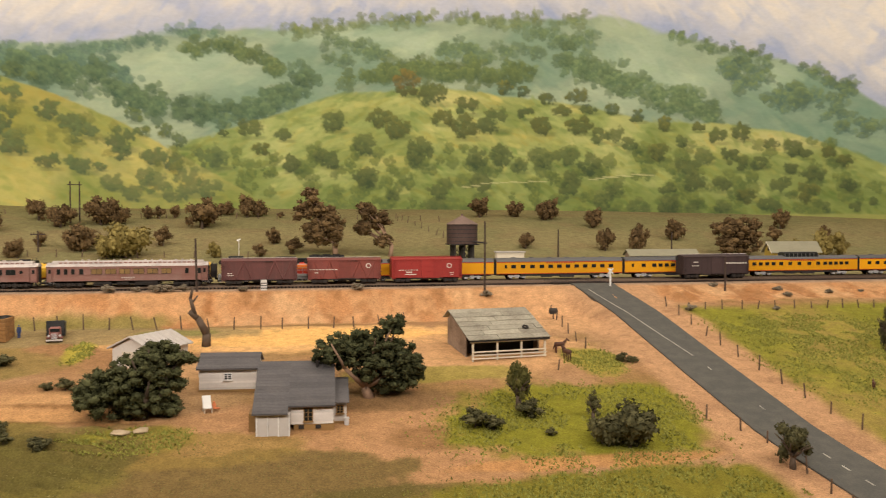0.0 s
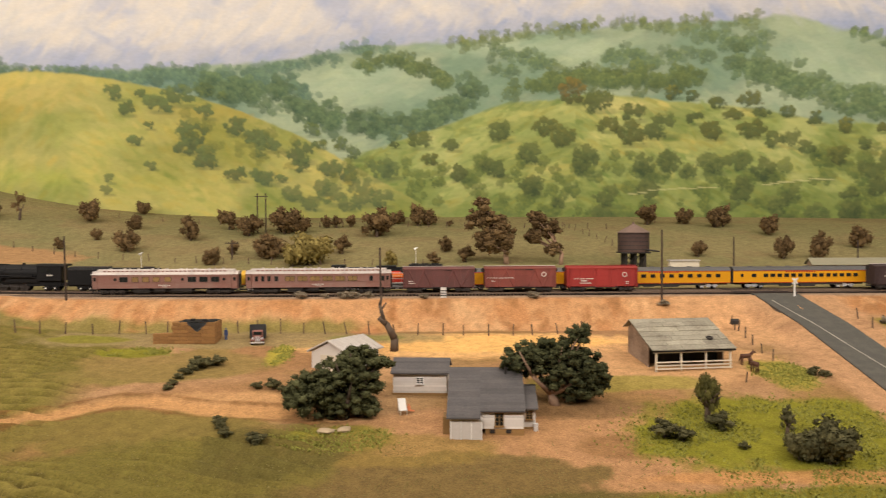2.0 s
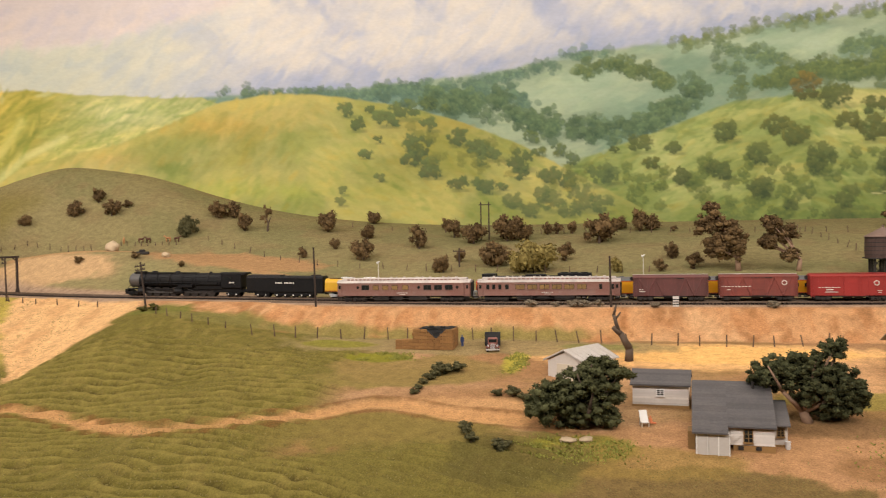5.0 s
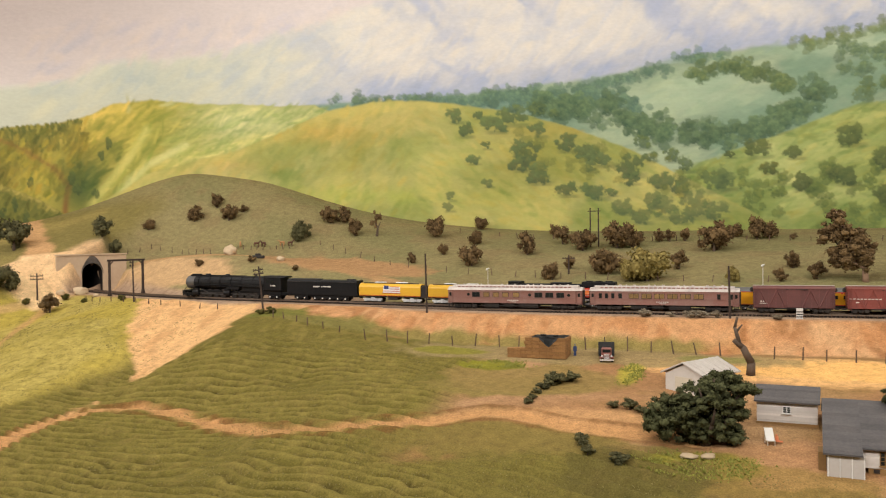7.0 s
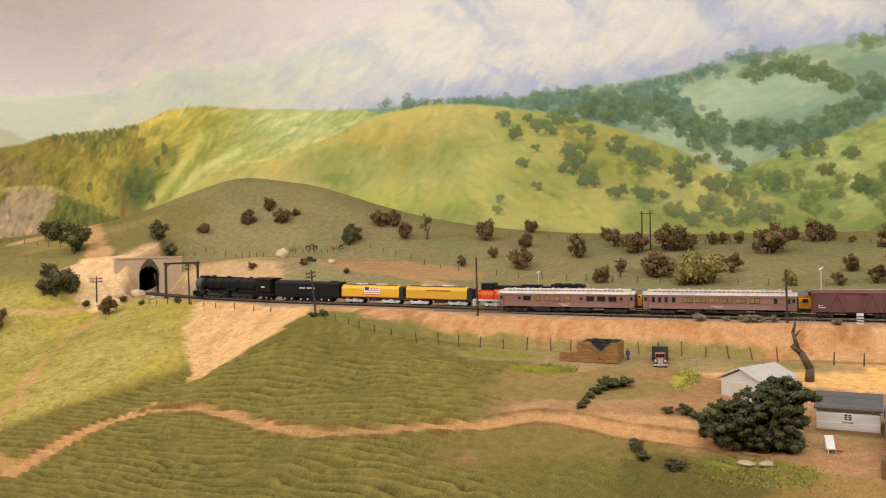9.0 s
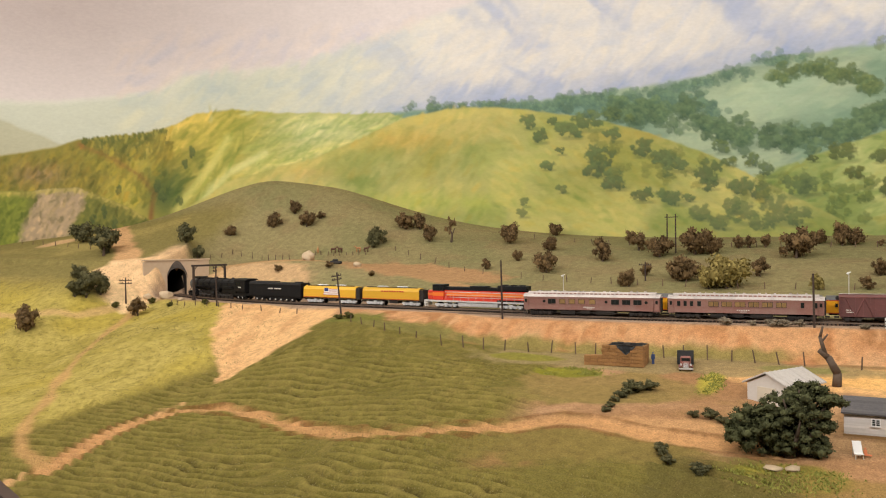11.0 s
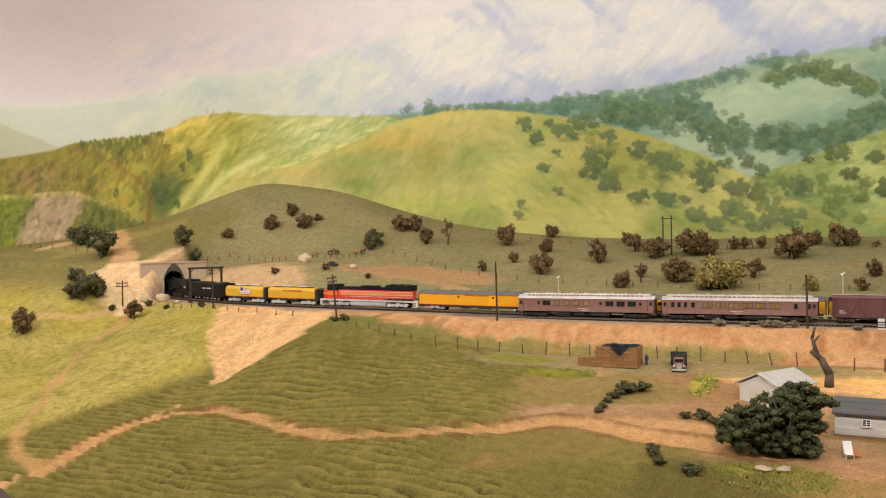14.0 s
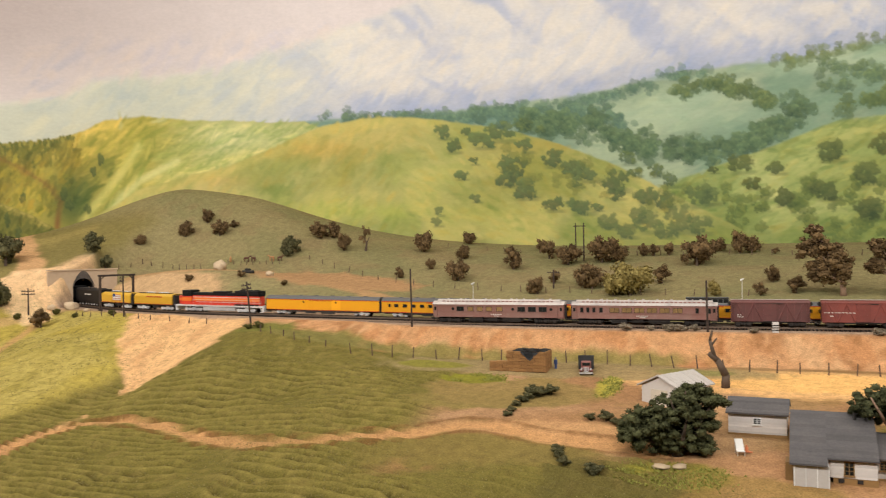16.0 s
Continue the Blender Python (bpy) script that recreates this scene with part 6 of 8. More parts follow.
M_SHINGLE = surface("grey_shingle", (0.082, 0.076, 0.076), 0.9, vary=0.4, second=(0.13, 0.115, 0.108), bump=0.4)
M_PALEROOF = surface("pale_tin_roof", (0.50, 0.46, 0.42), 0.6, vary=0.35, second=(0.36, 0.31, 0.27))
M_TRIM = surface("ochre_trim", (0.30, 0.17, 0.06), 0.7)
M_PLANK = surface("weathered_plank", (0.36, 0.33, 0.25), 0.9, vary=0.5, second=(0.14, 0.115, 0.085), bump=0.5)
M_BARNWALL = surface("weathered_barn_wall", (0.34, 0.25, 0.18), 0.9, vary=0.6, second=(0.13, 0.085, 0.06), bump=0.5)
M_CREAM = surface("cream_paint", (0.68, 0.60, 0.47), 0.7, vary=0.2)
M_STRAW = surface("straw_bale", (0.36, 0.19, 0.065), 0.95, vary=0.5, second=(0.22, 0.105, 0.04), bump=0.8)
M_TARP = surface("dark_tarp", (0.028, 0.030, 0.032), 0.5, vary=0.4, second=(0.06, 0.06, 0.06))
M_TRUCK = surface("faded_red_truck", (0.28, 0.09, 0.07), 0.6, vary=0.4, second=(0.22, 0.15, 0.12))
M_CONCRETE = surface("tunnel_concrete", (0.50, 0.37, 0.25), 0.9, vary=0.35, second=(0.40, 0.28, 0.18), scale=120)
M_SOOT = surface("soot", (0.045, 0.040, 0.036), 0.95, vary=0.6, second=(0.15, 0.12, 0.10))
M_ASPHALT = surface("asphalt", (0.080, 0.078, 0.068), 0.9, vary=0.4, second=(0.16, 0.145, 0.115), scale=500)
M_TANKWOOD = surface("tower_staves", (0.062, 0.036, 0.030), 0.85, vary=0.5, second=(0.10, 0.06, 0.05))
M_TANKROOF = surface("tower_roof", (0.21, 0.14, 0.11), 0.85, vary=0.4)
M_STATION = surface("station_yellow", (0.52, 0.36, 0.07), 0.7)
M_STATIONROOF = surface("station_roof", (0.26, 0.24, 0.16), 0.8, vary=0.3)
M_ROCK = surface("pale_rock", (0.55, 0.42, 0.27), 0.9, vary=0.4, second=(0.42, 0.30, 0.19), scale=150, bump=0.5)
M_CLOTH_BLUE = surface("blue_paint", (0.05, 0.08, 0.2), 0.7)
M_CLOTH_ORANGE = surface("orange_paint", (0.65, 0.2, 0.08), 0.7)
M_HORSE = surface("horse_brown", (0.11, 0.045, 0.025), 0.7)
M_HORSE_DUN = surface("horse_dun", (0.45, 0.22, 0.09), 0.7)
M_LINE = surface("road_line", (0.50, 0.46, 0.38), 0.8, vary=0.5, second=(0.2, 0.18, 0.16))


def ground_z(x, y):
    return float(height(x, y))


# ---- paved road: one strip over the ramp, with worn centre markings ----


def ribbon(ys, half, lift, thick, off=0.0):
    bm = bmesh.new()
    prev = None
    for y in ys:
        x = float(road_x(y)) + (off(y) if callable(off) else off)
        z = ground_z(float(road_x(y)), y) + lift
        ring = [bm.verts.new(p) for p in ((x - half, y, z - thick), (x - half, y, z), (x + half, y, z), (x + half, y, z - thick))]
        if prev:
            for i in range(3):
                bm.faces.new((prev[i], prev[i + 1], ring[i + 1], ring[i]))
        prev = ring
    bmesh.ops.recalc_face_normals(bm, faces=list(bm.faces))
    return bm


def centre_drift(y):
    """The painted line wanders off the middle of the road."""
    return float(np.interp(y, (0.9, 1.06, 1.24, 1.33, 1.48, 1.59), (-0.002, 0.005, 0.002, -0.008, -0.022, -0.028)))


ROAD_YS = np.linspace(0.62, 1.632, 60)
road = tagged(part("road", ribbon(ROAD_YS, 0.0425, 0.0022, 0.02), M_ASPHALT), "worn grey asphalt road climbing to the crossing", "road", kind="structure")
part("centre_line", ribbon(np.linspace(1.24, 1.575, 24), 0.0009, 0.0027, 0.0006, centre_drift), M_LINE, road, "worn white centre line")
for yy in (0.70, 0.765, 0.855, 0.888, 0.918, 1.05, 1.185):
    part("lane_dash", ribbon(np.linspace(yy, yy + 0.012, 4), 0.0008, 0.0027, 0.0006, centre_drift), M_LINE, road)
crossing = tagged(new("crossing"), "timber planks between the rails at the road crossing", "crossing", kind="structure")
for yy in (FRONT_Y - 0.0185, FRONT_Y - 0.004, FRONT_Y + 0.004, FRONT_Y + 0.0185, BACK_Y - 0.0185, BACK_Y - 0.004, BACK_Y + 0.004, BACK_Y + 0.0185):
    part("plank", boxes((0.55, 0.66, yy - 0.0035, yy + 0.0035, -0.004, -0.0006)), M_TIE, crossing)

# ---- plants ----


def foliage(seed, clumps, flakes, flake, rx=1.0, rz=0.8, open_=0.0):
    """A crown of lumpy clumps with loose leaf flakes, about 2 across and 2*rz high, its foot at z = 0."""
    r = np.random.RandomState(seed)
    ico = bmesh.new()
    bmesh.ops.create_icosphere(ico, subdivisions=2, radius=1.0)
    iv = np.array([v.co[:] for v in ico.verts])
    jf = np.array([[v.index for v in f.verts] for f in ico.faces])
    ico.free()
    V, F, n = [], [], 0
    cs = []
    for i in range(clumps):
        d = r.normal(size=3)
        d /= np.linalg.norm(d)
        c = d * r.uniform(0.12, (0.58 if clumps < 30 else 0.74) + open_) * np.array((rx, 1.0, rz))
        c[2] = abs(c[2]) if r.rand() < 0.25 else c[2]
        rad = r.uniform(0.15, 0.30) if clumps < 30 else r.uniform(0.09, 0.19)
        cs.append((c, rad))
        lump = 1 + 0.45 * (fuzz(iv[:, 0] * 2 + i * 3.1, iv[:, 1] * 2 + iv[:, 2] * 1.7, 1.1, i % 4) - 0.5) + r.uniform(-0.14, 0.14, len(iv))
        pts = iv * (rad * 0.66 * lump)[:, None] * np.array((1, 1, 0.8)) + c
        V.append(pts)
        F.append(jf + n)
        n += len(iv)
    tri = []
    for k in range(flakes):
        c, rad = cs[r.randint(len(cs))]
        d = r.normal(size=3)
        d /= np.linalg.norm(d)
        p = c + d * rad * r.uniform(0.55, 1.15) * np.array((1, 1, 0.8))
        u = r.normal(size=3)
        u /= np.linalg.norm(u)
        w = np.cross(u, d + 0.4 * r.normal(size=3))
        w /= np.linalg.norm(w) + 1e-6
        s = flake * r.uniform(0.6, 1.3)
        V.append(np.array((p - u * s, p + w * s * 0.6, p + u * s, p - w * s * 0.6)))
        tri.append((n, n + 1, n + 2))
        tri.append((n, n + 2, n + 3))
        n += 4
    F.append(np.array(tri))
    V = np.concatenate(V)
    V[:, 2] -= V[:, 2].min()
    F = np.concatenate(F)
    me = bpy.data.meshes.new("foliage")
    me.from_pydata(V.tolist(), [], F.tolist())
    return me


BUSHES = [foliage(s, c + 10, 1500, 0.060, 1.0, z) for s, c, z in ((1, 9, 0.8), (2, 13, 0.7), (3, 8, 1.0), (4, 15, 0.62), (5, 11, 0.9))]
SPARSE = foliage(9, 12, 380, 0.07, 1.1, 0.75, 0.25)


def with_material(me, material):
    me2 = me.copy()
    me2.materials.clear()
    me2.materials.append(material)
    return me2


_cache = {}
_pick = random.Random(11)


def bush(x, y, h, material, label, group, wide=1.0, trunk=False, z=None):
    """A bush h high that stands on the ground at (x, y)."""
    k = _pick.randrange(len(BUSHES))
    me = BUSHES[k] if not trunk else SPARSE
    key = (me.name, material.name)
    if key not in _cache:
        _cache[key] = with_material(me, material)
    top = max(v.co.z for v in me.vertices) if (me.name, "top") not in _cache else _cache[(me.name, "top")]
    _cache[(me.name, "top")] = top
    name = "tree" if trunk else "bush"
    th = tagged(new(name), label, name, group=group)
    gz = ground_z(x, y) if z is None else z
    th.matrix_world = pose(x, y, gz - 0.0008)
    s = h / top * (0.72 if trunk else 1.02)
    ob = new("foliage", _cache[key])
    ob.parent = th
    a = _pick.uniform(0, 360)
    slim = 1.0 if h < 0.03 else _pick.uniform(0.74, 1.0)
    ob.matrix_local = pose(0, 0, h * 0.28 if trunk else -0.0005, 0, 0, a) @ Matrix.Diagonal((s * wide * slim, s * wide * slim, s * (1.0 if h < 0.03 else 1.14), 1))
    bm = bmesh.new()
    if trunk:
        cyl(bm, (0, 0, -0.003), (h * 0.05, 0, h * 0.35), h * 0.055, h * 0.04, 7)
        cyl(bm, (h * 0.05, 0, h * 0.33), (-h * 0.1, 0.03 * h, h * 0.62), h * 0.035, h * 0.015, 6)
        cyl(bm, (h * 0.05, 0, h * 0.33), (h * 0.2, -0.05 * h, h * 0.6), h * 0.03, h * 0.012, 6)
    else:
        cyl(bm, (0, 0, -0.003), (0, 0, h * 0.4), h * 0.06, h * 0.03, 6)
    part("trunk" if trunk else "stem", bm, M_BARK, th)
    return th


def scatter_bushes(rows, material, label, group, trunk=False, wide=1.0):
    for x, y, h in rows:
        bush(x, y, h, material, label, group, wide, trunk)


MEADOW = "scattered meadow shrubs"
scatter_bushes([(-0.528, 2.37, 0.055), (-0.437, 2.405, 0.07), (-0.392, 2.407, 0.048), (-0.33, 2.495, 0.036), (-0.30, 2.5, 0.034), (-0.259, 2.507, 0.036), (-0.176, 2.36, 0.075), (-0.121, 2.58, 0.038), (-0.065, 2.533, 0.062), (-0.03, 2.55, 0.045), (0.03, 2.52, 0.02)], M_BROWNLEAF, "dusty brown shrub on the dry meadow", MEADOW)
scatter_bushes([(-0.423, 2.13, 0.062), (-0.45, 2.15, 0.045), (-0.255, 2.18, 0.045), (-0.529, 2.17, 0.034), (-0.56, 2.06, 0.036), (0.009, 2.19, 0.040), (0.055, 2.087, 0.038), (-0.024, 2.06, 0.030), (0.618, 2.53, 0.058), (0.728, 2.54, 0.046), (0.80, 2.474, 0.055), (0.83, 2.49, 0.06), (0.642, 2.13, 0.038), (0.912, 2.36, 0.054)], M_BROWNLEAF, "rounded brown shrub on the dry meadow", MEADOW)
scatter_bushes([(0.846, 2.10, 0.054), (0.933, 2.09, 0.066), (1.097, 2.21, 0.058), (1.498, 2.34, 0.056), (1.374, 2.175, 0.044), (1.55, 2.2, 0.04)], M_BROWNLEAF, "tall brown shrub beyond the tracks", MEADOW, wide=0.85)
scatter_bushes([(-0.322, 2.058, 0.074), (-0.126, 2.05, 0.036), (-0.36, 2.05, 0.05)], M_YELLOWLEAF, "yellowing shrub beside the tracks", MEADOW, wide=1.1)
scatter_bushes([(1.40, 1.99, 0.066), (1.45, 2.0, 0.06), (1.34, 2.02, 0.04)], M_YELLOWLEAF, "tan shrub beside the small station", MEADOW)
scatter_bushes([(-1.891, 2.035, 0.058), (-1.859, 2.048, 0.040), (-1.373, 2.308, 0.052), (-1.38, 2.285, 0.04)], M_DARKLEAF, "dark green shrub on the hillside", "hillside shrubs")
scatter_bushes([(-1.875, 2.23, 0.034), (-1.769, 2.322, 0.048), (-1.655, 2.342, 0.048), (-1.732, 2.393, 0.044), (-1.628, 2.389, 0.028), (-1.343, 2.441, 0.05), (-1.305, 2.463, 0.05), (-1.229, 2.374, 0.052), (-0.97, 2.184, 0.030), (-0.994, 2.455, 0.06), (-0.912, 2.279, 0.030), (-0.908, 2.66, 0.040), (-0.852, 2.40, 0.042), (-0.796, 2.18, 0.054), (-0.673, 2.31, 0.062), (-0.654, 2.6, 0.036), (-0.60, 2.45, 0.05), (-0.551, 2.06, 0.042), (-1.225, 1.985, 0.018), (-1.366, 2.0, 0.022), (-1.515, 1.973, 0.022)], M_BROWNLEAF, "brown shrub on the grey-green hillside", "hillside shrubs")
scatter_bushes([(-1.166, 2.396, 0.075)], M_BROWNLEAF, "slim brown hillside tree", "hillside shrubs", trunk=True, wide=0.7)
scatter_bushes([(-2.344, 2.07, 0.062), (-2.116, 1.93, 0.085), (-2.15, 1.98, 0.07), (-1.915, 1.665, 0.066), (-1.90, 1.70, 0.062), (-1.935, 1.645, 0.045), (-2.0, 1.72, 0.04)], M_DARKLEAF, "grey-green shrub beside the tunnel", "shrubs beside the tunnel")
scatter_bushes([(-1.766, 1.694, 0.046), (-1.932, 1.487, 0.062)], M_BROWNLEAF, "brown shrub on the grassy knoll", "shrubs beside the tunnel")
scatter_bushes([(-1.849, 1.70, 0.018), (-1.80, 1.785, 0.018), (-1.70, 1.74, 0.014), (-1.55, 1.70, 0.016), (-1.07, 1.545, 0.014), (-1.045, 1.548, 0.017)], M_OLIVELEAF, "low green shrub beside the track", "low trackside shrubs", wide=1.3)
scatter_bushes([(-0.28, 1.612, 0.016), (-0.235, 1.612, 0.012), (-0.20, 1.613, 0.016), (-0.178, 1.612, 0.016), (-0.155, 1.613, 0.015), (-0.05, 1.605, 0.011), (0.161, 1.603, 0.015), (0.398, 1.572, 0.016), (0.87, 1.588, 0.011), (0.991, 1.556, 0.012), (0.993, 1.521, 0.011), (1.09, 1.532, 0.012), (1.167, 1.536, 0.009), (0.751, 1.452, 0.014), (0.92, 1.445, 0.010)], M_SAGE, "dry sagebrush on the embankment", "trackside sagebrush", wide=1.25)
scatter_bushes([(-0.285, 1.189, 0.013), (-0.262, 1.188, 0.018), (-0.245, 1.18, 0.012), (-0.259, 1.033, 0.018), (-0.30, 1.055, 0.014), (-0.311, 1.077, 0.018), (-0.255, 1.036, 0.016)], M_DARKLEAF, "small dark shrub on bare dirt", "farm shrubs", wide=1.2)
scatter_bushes([(0.249, 1.039, 0.027), (0.27, 1.03, 0.02), (0.325, 1.06, 0.026), (0.338, 1.011, 0.011), (0.519, 1.22, 0.016), (0.535, 1.215, 0.012)], M_DARKLEAF, "dark shrub in green pasture", "pasture shrubs", wide=1.2)
scatter_bushes([(0.425, 0.972, 0.050), (0.395, 0.985, 0.036)], M_DARKLEAF, "large brown-green shrub in the pasture", "pasture shrubs")
scatter_bushes([(-0.40, 1.25, 0.014), (-0.405, 1.23, 0.011), (-0.407, 1.205, 0.010), (-0.41, 1.19, 0.009), (-0.385, 1.285, 0.020), (-0.365, 1.295, 0.018), (-0.395, 1.27, 0.013)], M_DARKLEAF, "low green hedge clump in the field", "hedge clumps", wide=1.4)


def bough_crown(seed, lobes, clump, flakes, flake):
    """Foliage clumped over several boughs: each lobe (x, z, rx, rz), in metres from the trunk's foot."""
    r = np.random.RandomState(seed)
    ico = bmesh.new()
    bmesh.ops.create_icosphere(ico, subdivisions=2, radius=1.0)
    iv = np.array([v.co[:] for v in ico.verts])
    jf = np.array([[v.index for v in f.verts] for f in ico.faces])
    ico.free()
    V, F, n, cs = [], [], 0, []
    for k, (lx, lz, rx, rz) in enumerate(lobes):
        for i in range(max(10, int(6.5 * rx * rz / clump ** 2))):
            d = r.normal(size=3)
            d /= np.linalg.norm(d)
            c = np.array((lx, 0, lz)) + d * r.uniform(0.15, 1.0) * np.array((rx, 0.8 * rx, rz))
            rad = clump * r.uniform(0.6, 1.25)
            cs.append((c, rad))
            lump = 1 + r.uniform(-0.22, 0.22, len(iv))
            V.append(iv * (rad * 0.72 * lump)[:, None] * np.array((1, 1, 0.75)) + c)
            F.append(jf + n)
            n += len(iv)
    pick = r.randint(len(cs), size=flakes)
    C, R_ = np.array([c for c, _ in cs])[pick], np.array([q for _, q in cs])[pick][:, None]
    d = r.normal(size=(flakes, 3))
    d /= np.linalg.norm(d, axis=1, keepdims=True)
    p = C + d * R_ * r.uniform(0.6, 1.15, (flakes, 1)) * np.array((1, 1, 0.8))
    u = r.normal(size=(flakes, 3))
    u /= np.linalg.norm(u, axis=1, keepdims=True)
    w = np.cross(u, d + 0.4 * r.normal(size=(flakes, 3)))
    w /= np.linalg.norm(w, axis=1, keepdims=True) + 1e-6
    sz = flake * r.uniform(0.6, 1.3, (flakes, 1))
    V.append(np.stack((p - u * sz, p + w * sz * 0.6, p + u * sz, p - w * sz * 0.6), 1).reshape(-1, 3))
    i0 = n + 4 * np.arange(flakes)[:, None]
    F.append(np.concatenate((i0 + np.array((0, 1, 2)), i0 + np.array((0, 2, 3)))))
    me = bpy.data.meshes.new("crown")
    me.from_pydata(np.concatenate(V).tolist(), [], np.concatenate(F).tolist())
    return me


def bough_tree(x, y, material, label, seed, lobes, clump, flakes, flake, stem, bark=None):
    """A tree whose limbs carry each lobe of its crown; stem: the trunk's radius."""
    t = tagged(new("tree"), label, "tree")
    t.matrix_world = pose(x, y, ground_z(x, y) - 0.001)
    me = bough_crown(seed, lobes, clump, flakes, flake)
    me.materials.append(material)
    ob = new("crown", me)
    ob.parent = t
    r = random.Random(seed)
    fork = Vector((0, 0, min(l[1] for l in lobes) * 0.75))
    bm = bmesh.new()
    cyl(bm, (r.uniform(-1, 1) * stem, 0, -0.004), fork, stem * 1.25, stem * 0.95, 9)
    for lx, lz, rx, rz in lobes:
        for k in range(3):
            tip = Vector((lx + r.uniform(-0.6, 0.6) * rx, r.uniform(-0.6, 0.6) * rx, lz + r.uniform(-0.2, 0.6) * rz))
            knee = fork.lerp(tip, 0.5) + Vector((r.uniform(-0.2, 0.2) * rx, r.uniform(-0.3, 0.3) * rx, -0.1 * rz))
            cyl(bm, fork - Vector((0, 0, stem * 0.3)), knee, stem * 0.6, stem * 0.4, 7)
            cyl(bm, knee, tip, stem * 0.4, stem * 0.14, 6)
    part("trunk", bm, bark or M_BARK, t, smooth=True)
    return t


def big_tree(x, y, h, width, material, label, seed, clumps=46, flakes=4200, lift=0.18, bark=None, lean=0.0, flake=0.035, rz=0.72):
    """A spreading tree: forked trunk, limbs and a ragged crown."""
    t = tagged(new("tree"), label, "tree")
    t.matrix_world = pose(x, y, ground_z(x, y) - 0.001)
    me = foliage(seed, clumps, flakes, flake, 1.0, rz, 0.12)
    me.materials.append(material)
    top = max(v.co.z for v in me.vertices)
    ob = new("crown", me)
    ob.parent = t
    ob.matrix_local = pose(lean * h, 0, h * lift) @ Matrix.Diagonal((width / 2.1, width / 2.4, h * (1 - lift) / top, 1))
    r = random.Random(seed)
    bm = bmesh.new()
    cyl(bm, (0, 0, -0.004), (lean * h * 0.4, 0, h * 0.3), h * 0.075, h * 0.05, 9)
    for k in range(8):
        a = k * 0.785 + r.uniform(-0.3, 0.3)
        p = Vector((lean * h * 0.4, 0, h * r.uniform(0.22, 0.32)))
        q = p + Vector((math.cos(a) * width * 0.2, math.sin(a) * width * 0.2, h * r.uniform(0.12, 0.28)))
        w = q + Vector((math.cos(a + 0.4) * width * 0.16, math.sin(a + 0.4) * width * 0.16, h * r.uniform(0.08, 0.22)))
        cyl(bm, p, q, h * 0.034, h * 0.022, 6)
        cyl(bm, q, w, h * 0.021, h * 0.008, 5)
    part("trunk", bm, bark or M_BARK, t, smooth=True)
    return t


bough_tree(-0.153, 1.105, M_OAK, "broad dark green oak beside the white shed", 21, [(-0.0387, 0.0347, 0.0435, 0.0311), (0.0043, 0.0521, 0.045, 0.0373), (0.0203, 0.0785, 0.0315, 0.0156), (0.0481, 0.0715, 0.0165, 0.0093), (0.0168, 0.0174, 0.027, 0.0171), (-0.0595, 0.0243, 0.024, 0.0171), (-0.0179, 0.0139, 0.03, 0.0156)], 0.0068, 36000, 0.0019, 0.0065)
bough_tree(0.122, 1.135, M_OAK, "tall dark oak with pale twisted trunk", 22, [(-0.0288, 0.0617, 0.0402, 0.0238), (0.0027, 0.0707, 0.0344, 0.022), (0.0378, 0.0954, 0.0154, 0.0155), (0.0191, 0.0482, 0.0421, 0.0328), (0.0536, 0.0423, 0.0269, 0.0311), (0.0363, 0.0198, 0.0307, 0.0165)], 0.0066, 34000, 0.0019, 0.0062, M_BARK_PALE)
bough_tree(0.150, 2.06, M_BROWNLEAF, "tall brown tree with orange trunk behind the train", 27, [(-0.0584, 0.149, 0.0183, 0.0163), (-0.0544, 0.1101, 0.045, 0.0354), (-0.0101, 0.0805, 0.0366, 0.0384), (-0.0436, 0.0537, 0.0395, 0.0266), (-0.0007, 0.0443, 0.0254, 0.0207)], 0.0120, 8000, 0.0032, 0.006, M_BARK_PALE)
bough_tree(0.285, 2.05, M_BROWNLEAF, "leaning half-dead brown tree behind the train", 28, [(-0.0614, 0.1112, 0.0325, 0.0203), (-0.0289, 0.0895, 0.0243, 0.0189), (-0.0695, 0.0706, 0.0216, 0.0243), (-0.0181, 0.0395, 0.0216, 0.0162)], 0.0110, 4600, 0.0032, 0.005, M_BARK_PALE)
bough_tree(1.145, 2.02, M_BROWNLEAF, "large brown tree beside the small station", 29, [(0.0155, 0.0736, 0.0520, 0.0260), (0.0502, 0.0404, 0.0433, 0.0347), (-0.0033, 0.0303, 0.0347, 0.0289), (0.0733, 0.0765, 0.0173, 0.0173)], 0.0125, 7000, 0.0034, 0.005)
big_tree(0.317, 1.081, 0.066, 0.052, M_OLIVELEAF, "small olive-green tree in the pasture", 23, 28, 3000, 0.22, flake=0.05)
big_tree(0.405, 1.042, 0.042, 0.030, M_DARKLEAF, "small drooping grey-green tree", 24, 20, 1500, 0.12, flake=0.06, rz=1.0)
big_tree(0.600, 0.905, 0.058, 0.062, M_DARKLEAF, "bushy brown-green tree beside the road", 25, 28, 3000, 0.06, flake=0.06)
big_tree(0.990, 1.235, 0.080, 0.055, M_DARKLEAF, "dark green tree beside the green field", 26, 28, 2600, 0.06, flake=0.06)

